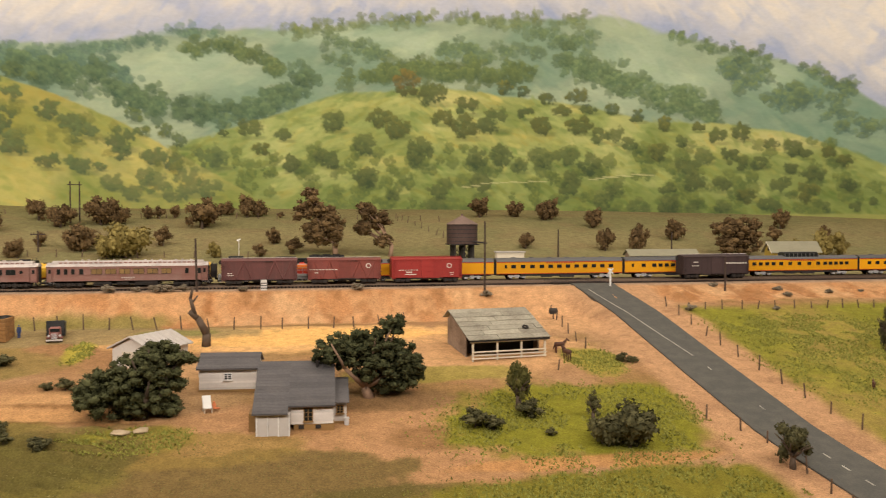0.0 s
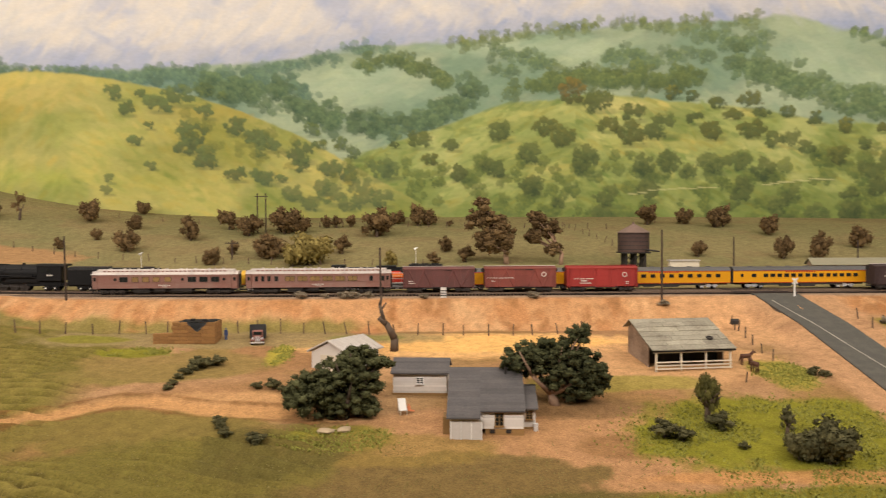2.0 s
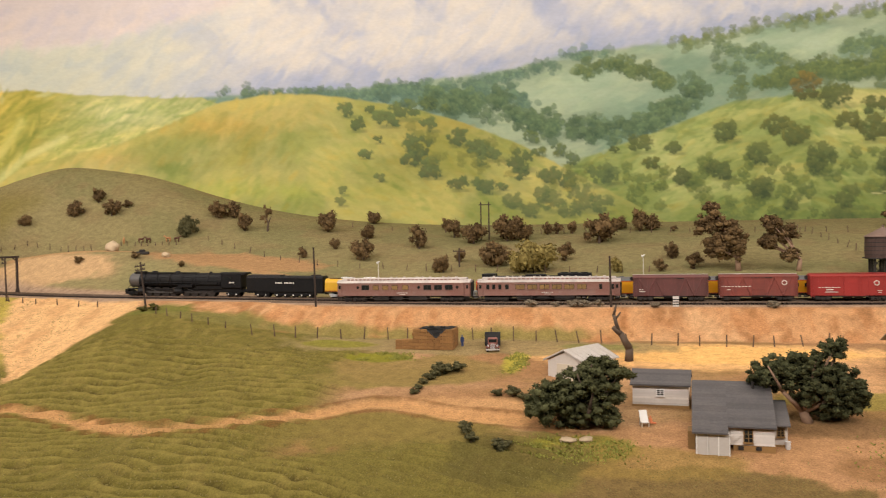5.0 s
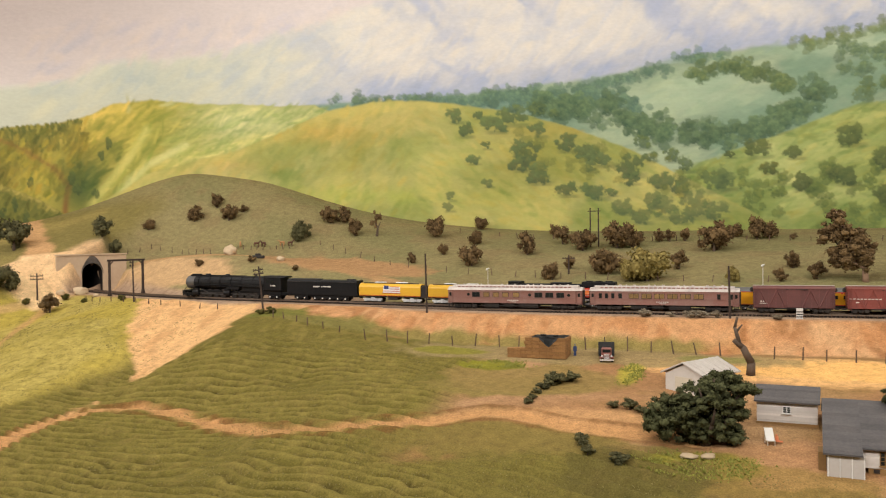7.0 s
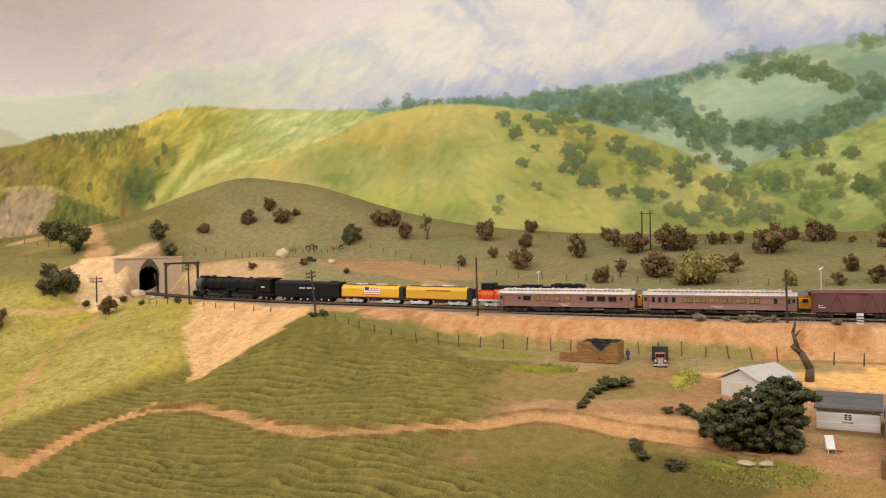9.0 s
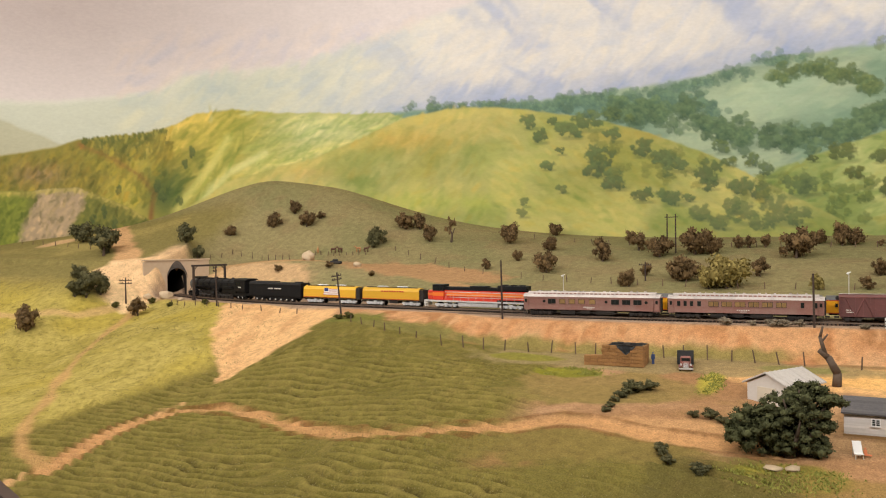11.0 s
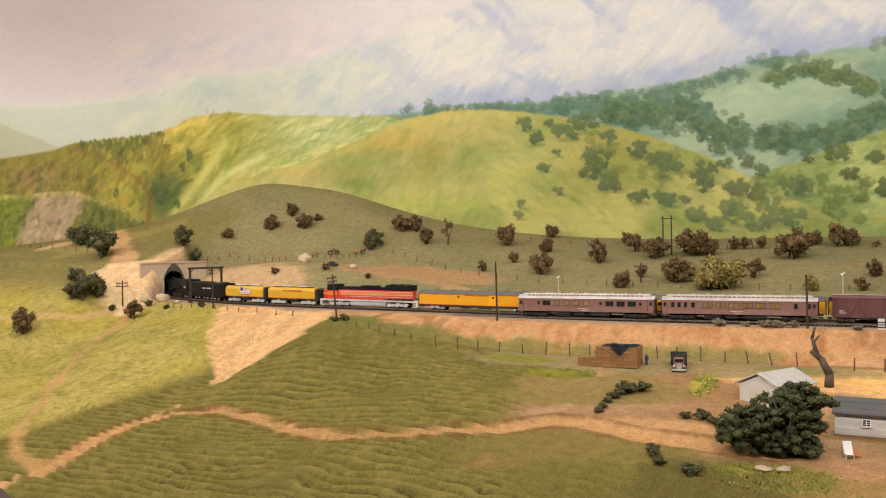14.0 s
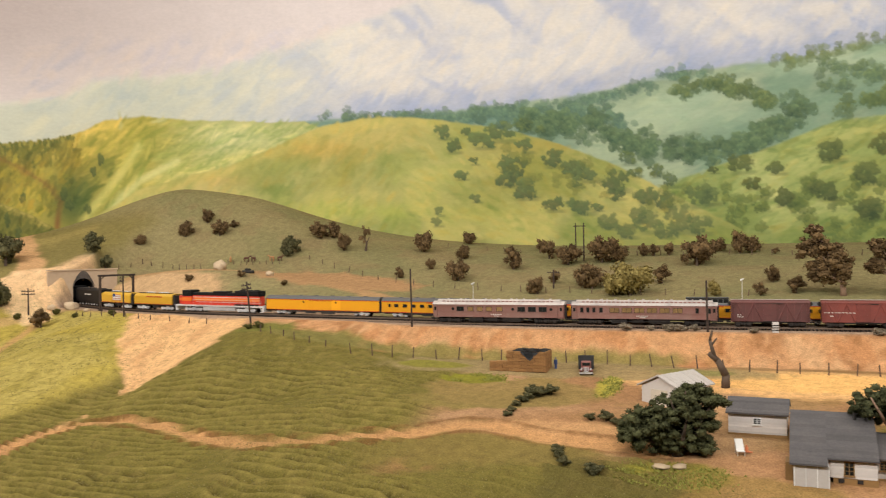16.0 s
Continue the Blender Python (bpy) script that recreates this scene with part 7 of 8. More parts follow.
# dead stump with a fork
st = tagged(new("dead_tree"), "bare dark dead trunk with broken forked top", "tree")
st.matrix_world = pose(-0.098, 1.37, ground_z(-0.098, 1.37) - 0.002)
bm = bmesh.new()
for p, q, a, b in (((0, 0, 0), (0.001, 0, 0.022), 0.0072, 0.0062), ((0.001, 0, 0.021), (-0.012, 0, 0.046), 0.0064, 0.0050), ((-0.012, 0, 0.045), (-0.025, 0, 0.056), 0.0050, 0.0036), ((-0.016, 0, 0.050), (-0.023, 0.002, 0.076), 0.0036, 0.0026), ((-0.023, 0.002, 0.075), (-0.019, 0.001, 0.092), 0.0026, 0.0016), ((-0.021, 0.001, 0.068), (-0.012, 0.002, 0.080), 0.0020, 0.0012)):
    cyl(bm, p, q, a, b, 9)
part("trunk", bm, M_BARK, st, smooth=True)

# ---- fences ----
POSTS = []
for k in range(4):
    rr = random.Random(k)
    bm = bmesh.new()
    cyl(bm, (0, 0, -0.004), (rr.uniform(-0.001, 0.001), rr.uniform(-0.001, 0.001), 0.0195 + 0.001 * k), 0.0013, 0.0011, 6)
    me = bpy.data.meshes.new("post")
    bm.to_mesh(me)
    bm.free()
    me.materials.append(M_POST)
    POSTS.append(me)


def fence(pts, step, label, tall=1.0, seed=0):
    f = tagged(new("fence"), label, "fence", group="post fences")
    r = random.Random(seed)
    f.matrix_world = pose(pts[0][0], pts[0][1], ground_z(*pts[0]))
    inv = f.matrix_world.inverted()
    carry = 0.0
    for (ax, ay), (bx, by) in zip(pts, pts[1:]):
        L = math.hypot(bx - ax, by - ay)
        d = carry
        while d < L:
            x, y = ax + (bx - ax) * d / L, ay + (by - ay) * d / L
            m = pose(x, y, ground_z(x, y), r.gauss(0, 4), r.gauss(0, 5), r.uniform(0, 360)) @ Matrix.Diagonal((1, 1, tall * r.uniform(0.85, 1.12), 1))
            shared("post", POSTS[r.randrange(4)], f, inv @ m)
            d += step * r.uniform(0.85, 1.15)
        carry = d - L


fence([(-0.79, 1.458), (-0.60, 1.487), (-0.45, 1.505), (-0.30, 1.50), (-0.10, 1.468), (0.113, 1.458), (0.26, 1.475)], 0.040, "weathered fence posts along the embankment foot", 1.05, 1)
fence([(0.511, 1.53), (0.495, 1.407), (0.489, 1.334), (0.49, 1.26)], 0.045, "leaning fence posts by the barn yard", 0.9, 2)
fence([(0.411, 1.197), (0.44, 1.21)], 0.05, "short fence posts by the barn", 0.9, 12)
fence([(0.716, 1.477), (0.716, 1.319), (0.722, 1.206), (0.735, 1.103), (0.742, 1.031), (0.76, 0.966), (0.775, 0.88)], 0.047, "dark fence posts along the paved road", 0.95, 3)
fence([(0.752, 1.458), (1.112, 1.446), (1.6, 1.44)], 0.036, "fence posts along the green field", 0.75, 4)
fence([(0.557, 1.031), (0.604, 0.984), (0.612, 0.874), (0.61, 0.80)], 0.040, "dark fence posts on the road bank", 0.9, 5)
fence([(-1.845, 2.09), (-1.817, 2.173), (-1.697, 2.145), (-1.60, 2.09), (-1.50, 2.04)], 0.045, "thin meadow fence posts above the cutting", 0.8, 6)
fence([(-1.30, 2.28), (-1.101, 2.188), (-1.006, 2.146), (-0.869, 2.109), (-0.60, 2.08), (-0.299, 2.06), (0.0, 2.05)], 0.062, "thin meadow fence posts behind the tracks", 0.8, 7)
fence([(-1.714, 1.76), (-1.621, 1.712), (-1.397, 1.638), (-1.189, 1.632)], 0.050, "short fence posts above the bare slope", 0.6, 8)
fence([(-1.022, 1.515), (-0.926, 1.484), (-0.83, 1.473)], 0.034, "short fence posts along the field's top", 0.7, 9)
fence([(-0.95, 2.56), (-0.5, 2.52), (0.0, 2.5), (0.5, 2.45)], 0.060, "faint fence posts high on the meadow", 0.7, 10)
fence([(0.36, 2.5), (0.50, 2.1)], 0.040, "fence posts running down the meadow", 0.8, 11)
fence([(-2.6, 2.05), (-2.2, 1.98)], 0.060, "fence posts on the ridge over the tunnel", 0.7, 13)

# ---- poles ----


def pole(x, y, h, label, arms=0, lean=(0, 0), r0=0.0022, yaw=0, name="utility_pole"):
    p = tagged(new(name), label, "utility pole", group="line-side poles")
    p.matrix_world = pose(x, y, ground_z(x, y) - 0.003, lean[1], lean[0], yaw)
    part("mast", cyl(bmesh.new(), (0, 0, 0), (0, 0, h + 0.003), r0, r0 * 0.75, 8), M_POLE, p)
    for k in range(arms):
        z = h - 0.006 - k * 0.008
        arm = part("crossarm", boxes((-0.016, 0.016, -0.003, -0.0015, z, z + 0.0022)), M_POLE, p)
        for xx in (-0.014, -0.008, 0.008, 0.014):
            part("insulator", cyl(bmesh.new(), (xx, -0.0022, z + 0.0022), (xx, -0.0022, z + 0.0050), 0.0009, seg=6), M_POLE, arm)
    return p


pole(-0.715, 1.598, 0.120, "tall bare dark pole before the brown cars", lean=(-1, 0))
pole(-0.130, 1.606, 0.096, "bare dark pole on the embankment", lean=(-1, 0))
pole(0.399, 1.590, 0.132, "tall bare pole beside the crossing")
pole(0.883, 1.565, 0.066, "short dark pole by the lone boxcar")
pole(0.694, 2.026, 0.068, "thin pole on the meadow")
pole(0.987, 2.011, 0.062, "thin pole behind the yellow train")
pole(-1.067, 1.554, 0.100, "leaning pole with two crossarms", 2, (-8, 0), yaw=-20)
pole(-1.494, 1.675, 0.102, "slim pole with crossarms beside the gantry", 2, (-3, 0), yaw=-35)
pole(-1.845, 1.735, 0.070, "pole with crossarms beside the tunnel", 2, yaw=38)
pole(-0.522, 2.123, 0.048, "short pole with one crossarm", 1)
hp = tagged(new("twin_pole"), "H-shaped twin pole on the meadow", "utility pole")
hp.matrix_world = pose(-0.503, 2.42, ground_z(-0.503, 2.42) - 0.003, 0, 0, 3)
for sx in (-0.0115, 0.0115):
    part("mast", cyl(bmesh.new(), (sx, 0, 0), (sx, 0, 0.113), 0.0022, 0.0017, 8), M_POLE, hp)
part("crossarm", boxes((-0.018, 0.018, -0.0030, -0.0016, 0.103, 0.1055)), M_POLE, hp)


def lamp_signal(x, y, h):
    s = tagged(new("signal_lamp"), "thin mast with a small white lamp head", "signal", group="small white signals")
    s.matrix_world = pose(x, y, ground_z(x, y) - 0.002)
    part("mast", cyl(bmesh.new(), (0, 0, 0), (0, 0, h), 0.0008, seg=6), M_LETTER, s)
    part("lamp_head", cyl(cyl(bmesh.new(), (-0.0035, -0.001, h - 0.001), (0.002, -0.001, h + 0.002), 0.0024, 0.0014, 10), (0.002, -0.001, h + 0.002), (0.004, -0.001, h + 0.003), 0.001, seg=8), M_WHITE, s)


lamp_signal(-0.066, 1.90, 0.066)
lamp_signal(-0.66, 1.86, 0.062)

# water tower
wt = tagged(new("water_tower"), "dark brown wooden water tower with conical roof", "water tower")
wt.matrix_world = pose(0.446, 2.0, ground_z(0.446, 2.0) - 0.002)
bm = bmesh.new()
for k in range(28):
    a0, a1 = k * 2 * math.pi / 28, (k + 0.94) * 2 * math.pi / 28
    v = [bm.verts.new((0.0365 * math.cos(a), 0.0365 * math.sin(a), z)) for z in (0.040, 0.086) for a in (a0, a1)]
    bm.faces.new((v[0], v[1], v[3], v[2]))
cyl(bm, (0, 0, 0.040), (0, 0, 0.086), 0.0358, seg=28)
part("tank", bm, M_TANKWOOD, wt)
for z in (0.046, 0.055, 0.064, 0.073, 0.082):
    part("hoop", cyl(bmesh.new(), (0, 0, z), (0, 0, z + 0.0012), 0.0370, seg=28), M_DARK, wt)
part("roof", cyl(bmesh.new(), (0, 0, 0.086), (0, 0, 0.106), 0.0395, 0.003, 20), M_TANKROOF, wt, "faded conical roof")
part("finial", cyl(bmesh.new(), (0, 0, 0.105), (0, 0, 0.111), 0.003, 0.002, 8), M_TANKROOF, wt)
for ix in (-1, 0, 1):
    for iy in (-1, 0, 1):
        part("leg", boxes((ix * 0.022 - 0.0022, ix * 0.022 + 0.0022, iy * 0.022 - 0.0022, iy * 0.022 + 0.0022, -0.002, 0.0385)), M_DARK, wt)
for s in (-1, 1):
    bm = bmesh.new()
    for a, b in ((-0.022, 0), (0, 0.022)):
        cyl(bm, (a, s * 0.0235, 0.004), (b, s * 0.0235, 0.034), 0.0008, seg=5)
        cyl(bm, (b, s * 0.0235, 0.004), (a, s * 0.0235, 0.034), 0.0008, seg=5)
    part("brace", bm, M_DARK, wt)
part("platform", boxes((-0.034, 0.034, -0.034, 0.034, 0.0375, 0.040)), M_DARK, wt)
part("spout", cyl(bmesh.new(), (0.02, -0.034, 0.046), (0.050, -0.045, 0.042), 0.0022, 0.0018, 8), M_DARK, wt)

# ---- tunnel ----
px_, py_ = PORTAL_X, float(back_y(PORTAL_X))
heading = math.degrees(math.atan2(2 * BEND * (PORTAL_X - BEND_X), 1))
tunnel = tagged(new("tunnel_portal"), "sandy concrete tunnel portal with soot above the arch", "tunnel portal", kind="structure")
tunnel.matrix_world = pose(px_ + 0.004, py_, float(back_z(px_)) - 0.006, 0, 0, heading)
# local x runs back along the track towards the open, so the wall lies in the local y-z plane
ARCH = [(0.0285 * math.cos(a), 0.051 + 0.0285 * math.sin(a)) for a in np.linspace(0, math.pi, 15)]
arch_pts = [(0.0285, -0.004)] + ARCH + [(-0.0285, -0.004)]


def portal_wall():
    """A slab with an arched opening, 10 mm thick, with wing walls."""
    bm = bmesh.new()
    outer = []
    for y, z in arch_pts:
        ang = math.atan2(z - 0.030, y)
        t = min(0.095 / max(abs(math.cos(ang)), 1e-6), 0.072 / max(math.sin(ang), 1e-6) if math.sin(ang) > 0 else 9, 9)
        oy, oz = t * math.cos(ang), 0.030 + t * math.sin(ang)
        if z < 0:
            oy, oz = math.copysign(0.095, y), -0.004
        outer.append((oy, min(oz, 0.102)))
    rings = []
    for x in (0.0, -0.010):
        rings.append(([bm.verts.new((x, y, z)) for y, z in arch_pts], [bm.verts.new((x, y, z)) for y, z in outer]))
    n = len(arch_pts)
    for i in range(n - 1):
        bm.faces.new((rings[0][0][i], rings[0][0][i + 1], rings[0][1][i + 1], rings[0][1][i]))
        bm.faces.new((rings[1][0][i + 1], rings[1][0][i], rings[1][1][i], rings[1][1][i + 1]))
        bm.faces.new((rings[0][0][i + 1], rings[0][0][i], rings[1][0][i], rings[1][0][i + 1]))
        bm.faces.new((rings[0][1][i], rings[0][1][i + 1], rings[1][1][i + 1], rings[1][1][i]))
    bmesh.ops.recalc_face_normals(bm, faces=list(bm.faces))
    return bm


part("portal_wall", portal_wall(), M_CONCRETE, tunnel)
bm = bmesh.new()
prev = None
for k in range(16):
    s = -k * 0.05
    p = Vector((PORTAL_X, py_, 0))
    x = PORTAL_X + s * math.cos(math.radians(heading))
    q = tunnel.matrix_world.inverted() @ Vector((x, float(back_y(x)), float(back_z(x)) - 0.006))
    ring = [bm.verts.new((q.x, q.y + y * 1.04, q.z + z * 1.02)) for y, z in arch_pts]
    if prev:
        for i in range(len(ring) - 1):
            bm.faces.new((prev[i], prev[i + 1], ring[i + 1], ring[i]))
    prev = ring
bm.faces.new(prev)
# Near-black lining carries the bore's darkness in its colour, beyond the soot.
part("tunnel_lining", bm, M_DARK, tunnel, "sooty tunnel lining darkened for the unlit bore")
bm = bmesh.new()
extrude_profile(bm, [(-0.097, 0.102), (0.097, 0.102), (0.097, 0.1055), (-0.097, 0.1055)], -0.012, 0.003)
part("coping", bm, M_CONCRETE, tunnel)
bm = bmesh.new()
inner = [(y * 1.0, 0.051 + (z - 0.051) * 1.0) for y, z in ARCH]
outr = [(y * (1.04 + 0.12 * math.sin(math.pi * i / 14)), 0.051 + (z - 0.051) * 1.06 + 0.020 * math.sin(math.pi * i / 14) ** 4) for i, (y, z) in enumerate(ARCH)]
a = [bm.verts.new((0.0007, y, z)) for y, z in inner]
b = [bm.verts.new((0.0007, y, min(z, 0.101))) for y, z in outr]
for i in range(len(a) - 1):
    bm.faces.new((a[i], a[i + 1], b[i + 1], b[i]))
part("soot_stain", bm, M_SOOT, tunnel, "black soot stain over the arch")
bm = bmesh.new()
box(bm, -0.75, 0.0, -0.024, 0.024, -0.004, 0.0005)
part("tunnel_floor", bm, M_TIE, tunnel)


def rock(x, y, r, label, seed, sink=0.3, flat=0.7):
    bm = bmesh.new()
    bmesh.ops.create_icosphere(bm, subdivisions=3, radius=1)
    rr = random.Random(seed)
    off = Vector((rr.uniform(0, 50), rr.uniform(0, 50), 0))
    for v in bm.verts:
        v.co *= 1 + 0.35 * noise.noise(v.co * 1.4 + off) + 0.1 * noise.noise(v.co * 4 + off)
        v.co = Vector((v.co.x * r, v.co.y * r * 0.9, v.co.z * r * flat))
    ob = part("rock", bm, M_ROCK, smooth=True)
    ob.matrix_world = pose(x, y, ground_z(x, y) + r * flat * (1 - 2 * sink), 0, 0, rr.uniform(0, 360))
    return tagged(ob, label, "rock", group="pale rocks")


rock(-1.795, 1.835, 0.020, "pale boulder beside the tunnel mouth", 1)
rock(-1.83, 1.80, 0.012, "small pale boulder by the tunnel", 2)
rock(-1.47, 2.06, 0.020, "round pale boulder above the cutting", 3, 0.2, 0.8)
rock(-1.70, 1.785, 0.009, "small pale stone by the track", 4)
rock(-1.30, 2.04, 0.012, "dark-spotted stone on the hillside", 5)
rock(-0.175, 1.066, 0.011, "flat pale stone under the oak", 6, 0.45, 0.3)
rock(-0.152, 1.068, 0.010, "flat tan stone under the oak", 7, 0.4, 0.35)

# timber gantry over the track
gan = tagged(new("gantry"), "dark timber gantry spanning the track", "gantry")
gx_, gyc = -1.625, float(back_y(-1.625))
gan.matrix_world = pose(gx_, gyc, ground_z(gx_, gyc) - 0.001, 0, 0, math.degrees(math.atan2(2 * BEND * (gx_ - BEND_X), 1)))
for s in (-1, 1):
    part("post", boxes((-0.0025, 0.0025, s * 0.046 - 0.0025, s * 0.046 + 0.0025, -0.02, 0.094)), M_POLE, gan)
    bm = bmesh.new()
    cyl(bm, (0.016, s * 0.046, -0.012), (0, s * 0.046, 0.026), 0.0013, seg=5)
    cyl(bm, (-0.016, s * 0.046, -0.012), (0, s * 0.046, 0.026), 0.0013, seg=5)
    part("foot_brace", bm, M_POLE, gan)
    part("knee_brace", cyl(bmesh.new(), (0, s * 0.046, 0.080), (0, s * 0.034, 0.092), 0.0014, seg=5), M_POLE, gan)
part("beam", boxes((-0.003, 0.003, -0.051, 0.051, 0.090, 0.095)), M_POLE, gan)

# ---- farm buildings ----


def sash_window(parent, x, y, z, w, h, trim):
    """A four-light window on a wall that faces -y."""
    win = part("window", boxes((x - w / 2, x + w / 2, y - 0.0010, y + 0.0004, z, z + h)), trim, parent)
    for i in range(2):
        for j in range(3):
            pw, ph = (w - 0.0030) / 2, (h - 0.0034) / 3
            x0, z0 = x - w / 2 + 0.0010 + i * (pw + 0.0010), z + 0.0010 + j * (ph + 0.0007)
            part("pane", boxes((x0, x0 + pw, y - 0.0013, y, z0, z0 + ph)), M_GLASS, win)
    part("sill", boxes((x - w / 2 - 0.0008, x + w / 2 + 0.0008, y - 0.0022, y, z - 0.0010, z)), trim, win)
    return win


def clapboards(parent, x0, x1, y, z0, z1, material, step=0.0026):
    """Overlapping boards on a wall that faces -y."""
    for k in range(int((z1 - z0) / step)):
        z = z0 + k * step
        bm = extrude_profile(bmesh.new(), [(y - 0.0009, z), (y, z), (y, z + step), (y - 0.0003, z + step)], x0, x1)
        part("board", bm, material, parent)


def gable(bm, x0, x1, y0, yr, y1, z0, ze, zr, zb=None):
    """A wall block with the ridge along x at yr; eaves ze in front, zb behind."""
    zb = ze if zb is None else zb
    extrude_profile(bm, [(y0, z0), (y0, ze), (yr, zr), (y1, zb), (y1, z0)], x0, x1)
    return bm


def slab(x0, x1, ya, za, yb, zb, t=0.0014):
    """A sloping roof slab from (ya, za) to (yb, zb)."""
    return extrude_profile(bmesh.new(), [(ya, za), (yb, zb), (yb, zb + t), (ya, za + t)], x0, x1)


def shingle_courses(parent, x0, x1, ya, za, yb, zb, rows, material):
    for k in range(rows):
        f0, f1 = k / rows, (k + 1.05) / rows
        f1 = min(f1, 1)
        y_, z_ = ya + (yb - ya) * f0, za + (zb - za) * f0
        w_, u_ = ya + (yb - ya) * f1, za + (zb - za) * f1
        bm = extrude_profile(bmesh.new(), [(y_, z_ + 0.0013), (w_, u_ + 0.0013), (w_, u_ + 0.0016), (y_, z_ + 0.00175)], x0, x1)
        part("shingle_course", bm, material, parent)


def farmhouse():
    h = tagged(new("farmhouse"), "white clapboard farmhouse with grey shingle roof", "house")
    h.matrix_world = pose(-0.019, 1.052, ground_z(0.02, 1.075) - 0.004, 0, 0, -4) @ Matrix.Diagonal((1.08, 1, 1.04, 1))
    part("foundation", boxes((0.042, 0.087, 0.0035, 0.13, -0.012, 0.0055)), M_TRIM, h, "tan foundation skirting")
    # Black blocks stand in for the shade inside crawl holes; nothing is cut.
    for x in (0.047, 0.066):
        part("crawl_opening", boxes((x, x + 0.006, 0.0025, 0.006, 0.0004, 0.0048)), M_DARK, h)
    part("wall", gable(bmesh.new(), 0.0, 0.086, 0.004, 0.092, 0.14, 0.0055, 0.0265, 0.062, 0.040), M_WALLBOARD, h)
    part("porch_wall", boxes((0.001, 0.038, -0.010, 0.006, -0.010, 0.0205)), M_WALLBOARD, h, "white panelled porch front")
    for k in range(4):
        part("porch_panel_batten", boxes((0.0015 + k * 0.0118, 0.0027 + k * 0.0118, -0.0108, -0.0100, -0.008, 0.0200)), M_WHITE, h)
    part("porch_side", boxes((-0.0075, 0.0005, 0.002, 0.030, -0.012, 0.020)), M_TRIM, h, "brown side porch")
    clapboards(h, 0.039, 0.086, 0.0038, 0.006, 0.0262, M_WALLBOARD)
    sash_window(h, 0.058, 0.0034, 0.0090, 0.0105, 0.0158, M_TRIM)
    part("eave_board", boxes((0.036, 0.088, 0.0015, 0.0032, 0.0255, 0.0275)), M_TRIM, h)
    roof = part("roof", slab(0.036, 0.088, -0.001, 0.0265, 0.093, 0.0645), M_SHINGLE, h, "grey shingle roof")
    part("porch_roof", slab(-0.003, 0.0362, -0.014, 0.0208, 0.093, 0.0645), M_SHINGLE, h)
    shingle_courses(roof, 0.036, 0.088, -0.0012, 0.0266, 0.093, 0.0645, 16, M_SHINGLE)
    shingle_courses(roof, -0.003, 0.0358, -0.0142, 0.0209, 0.093, 0.0645, 18, M_SHINGLE)
    part("back_roof", slab(-0.003, 0.088, 0.092, 0.0645, 0.145, 0.040), M_SHINGLE, h)
    part("chimney_pipe", cyl(bmesh.new(), (0.067, 0.078, 0.056), (0.067, 0.078, 0.0685), 0.0016, seg=8), M_DARK, h)
    part("side_wing", boxes((0.086, 0.101, 0.022, 0.080, -0.012, 0.0262)), M_WALLBOARD, h)
    sash_window(h, 0.0935, 0.0215, 0.0135, 0.0085, 0.0100, M_TRIM)
    part("wing_roof", slab(0.085, 0.104, 0.016, 0.0265, 0.085, 0.044), M_SHINGLE, h)
    part("wing_foundation", boxes((0.0862, 0.1015, 0.0205, 0.08, -0.014, 0.004)), M_TRIM, h)
    return h


farmhouse()


def shed():
    s = tagged(new("shed"), "white clapboard shed with grey shingle roof", "shed")
    s.matrix_world = pose(-0.093, 1.17, ground_z(-0.055, 1.195) - 0.002, 0, 0, -5) @ Matrix.Diagonal((1.08, 1.1, 1.08, 1))
    part("wall", gable(bmesh.new(), 0, 0.069, 0.0, 0.031, 0.062, -0.006, 0.0235, 0.0355), M_WALLBOARD, s)
    clapboards(s, 0.0, 0.069, -0.0002, -0.002, 0.0235, M_WALLBOARD)
    part("sill_board", boxes((-0.001, 0.070, -0.0022, 0.0, -0.006, -0.0022)), M_TRIM, s, "brown sill board")
    sash_window(s, 0.0345, -0.0010, 0.0095, 0.0098, 0.0088, M_WHITE)
    roof = part("roof", slab(-0.003, 0.072, -0.005, 0.0225, 0.0315, 0.0368), M_SHINGLE, s, "grey shingle roof")
    shingle_courses(roof, -0.003, 0.072, -0.0052, 0.0226, 0.0315, 0.0368, 8, M_SHINGLE)
    part("back_roof", slab(-0.003, 0.072, 0.0312, 0.0368, 0.067, 0.0225), M_SHINGLE, s)


shed()
g = tagged(new("garage"), "small white garage with pale tin roof", "garage")
g.matrix_world = pose(-0.170, 1.300, ground_z(-0.170, 1.30) - 0.002, 0, 0, 58) @ Matrix.Diagonal((1.35, 1.35, 1.25, 1))
part("wall", gable(bmesh.new(), -0.031, 0.031, -0.024, 0.0, 0.024, -0.008, 0.020, 0.0315), M_WALLBOARD, g)
for s in (-1, 1):
    rf = part("roof", slab(-0.034, 0.034, s * 0.029, 0.0185, 0.0, 0.0330), M_PALEROOF, g, "pale tin roof")
    for k in range(9):
        x = -0.033 + k * 0.0082
        part("roof_seam", slab(x, x + 0.0008, s * 0.0292, 0.0186 + 0.0013, 0.0, 0.0330 + 0.0013, 0.0006), M_PALEROOF, rf)
part("door", boxes((-0.0318, -0.0308, -0.011, 0.011, -0.004, 0.0165)), M_CREAM, g)


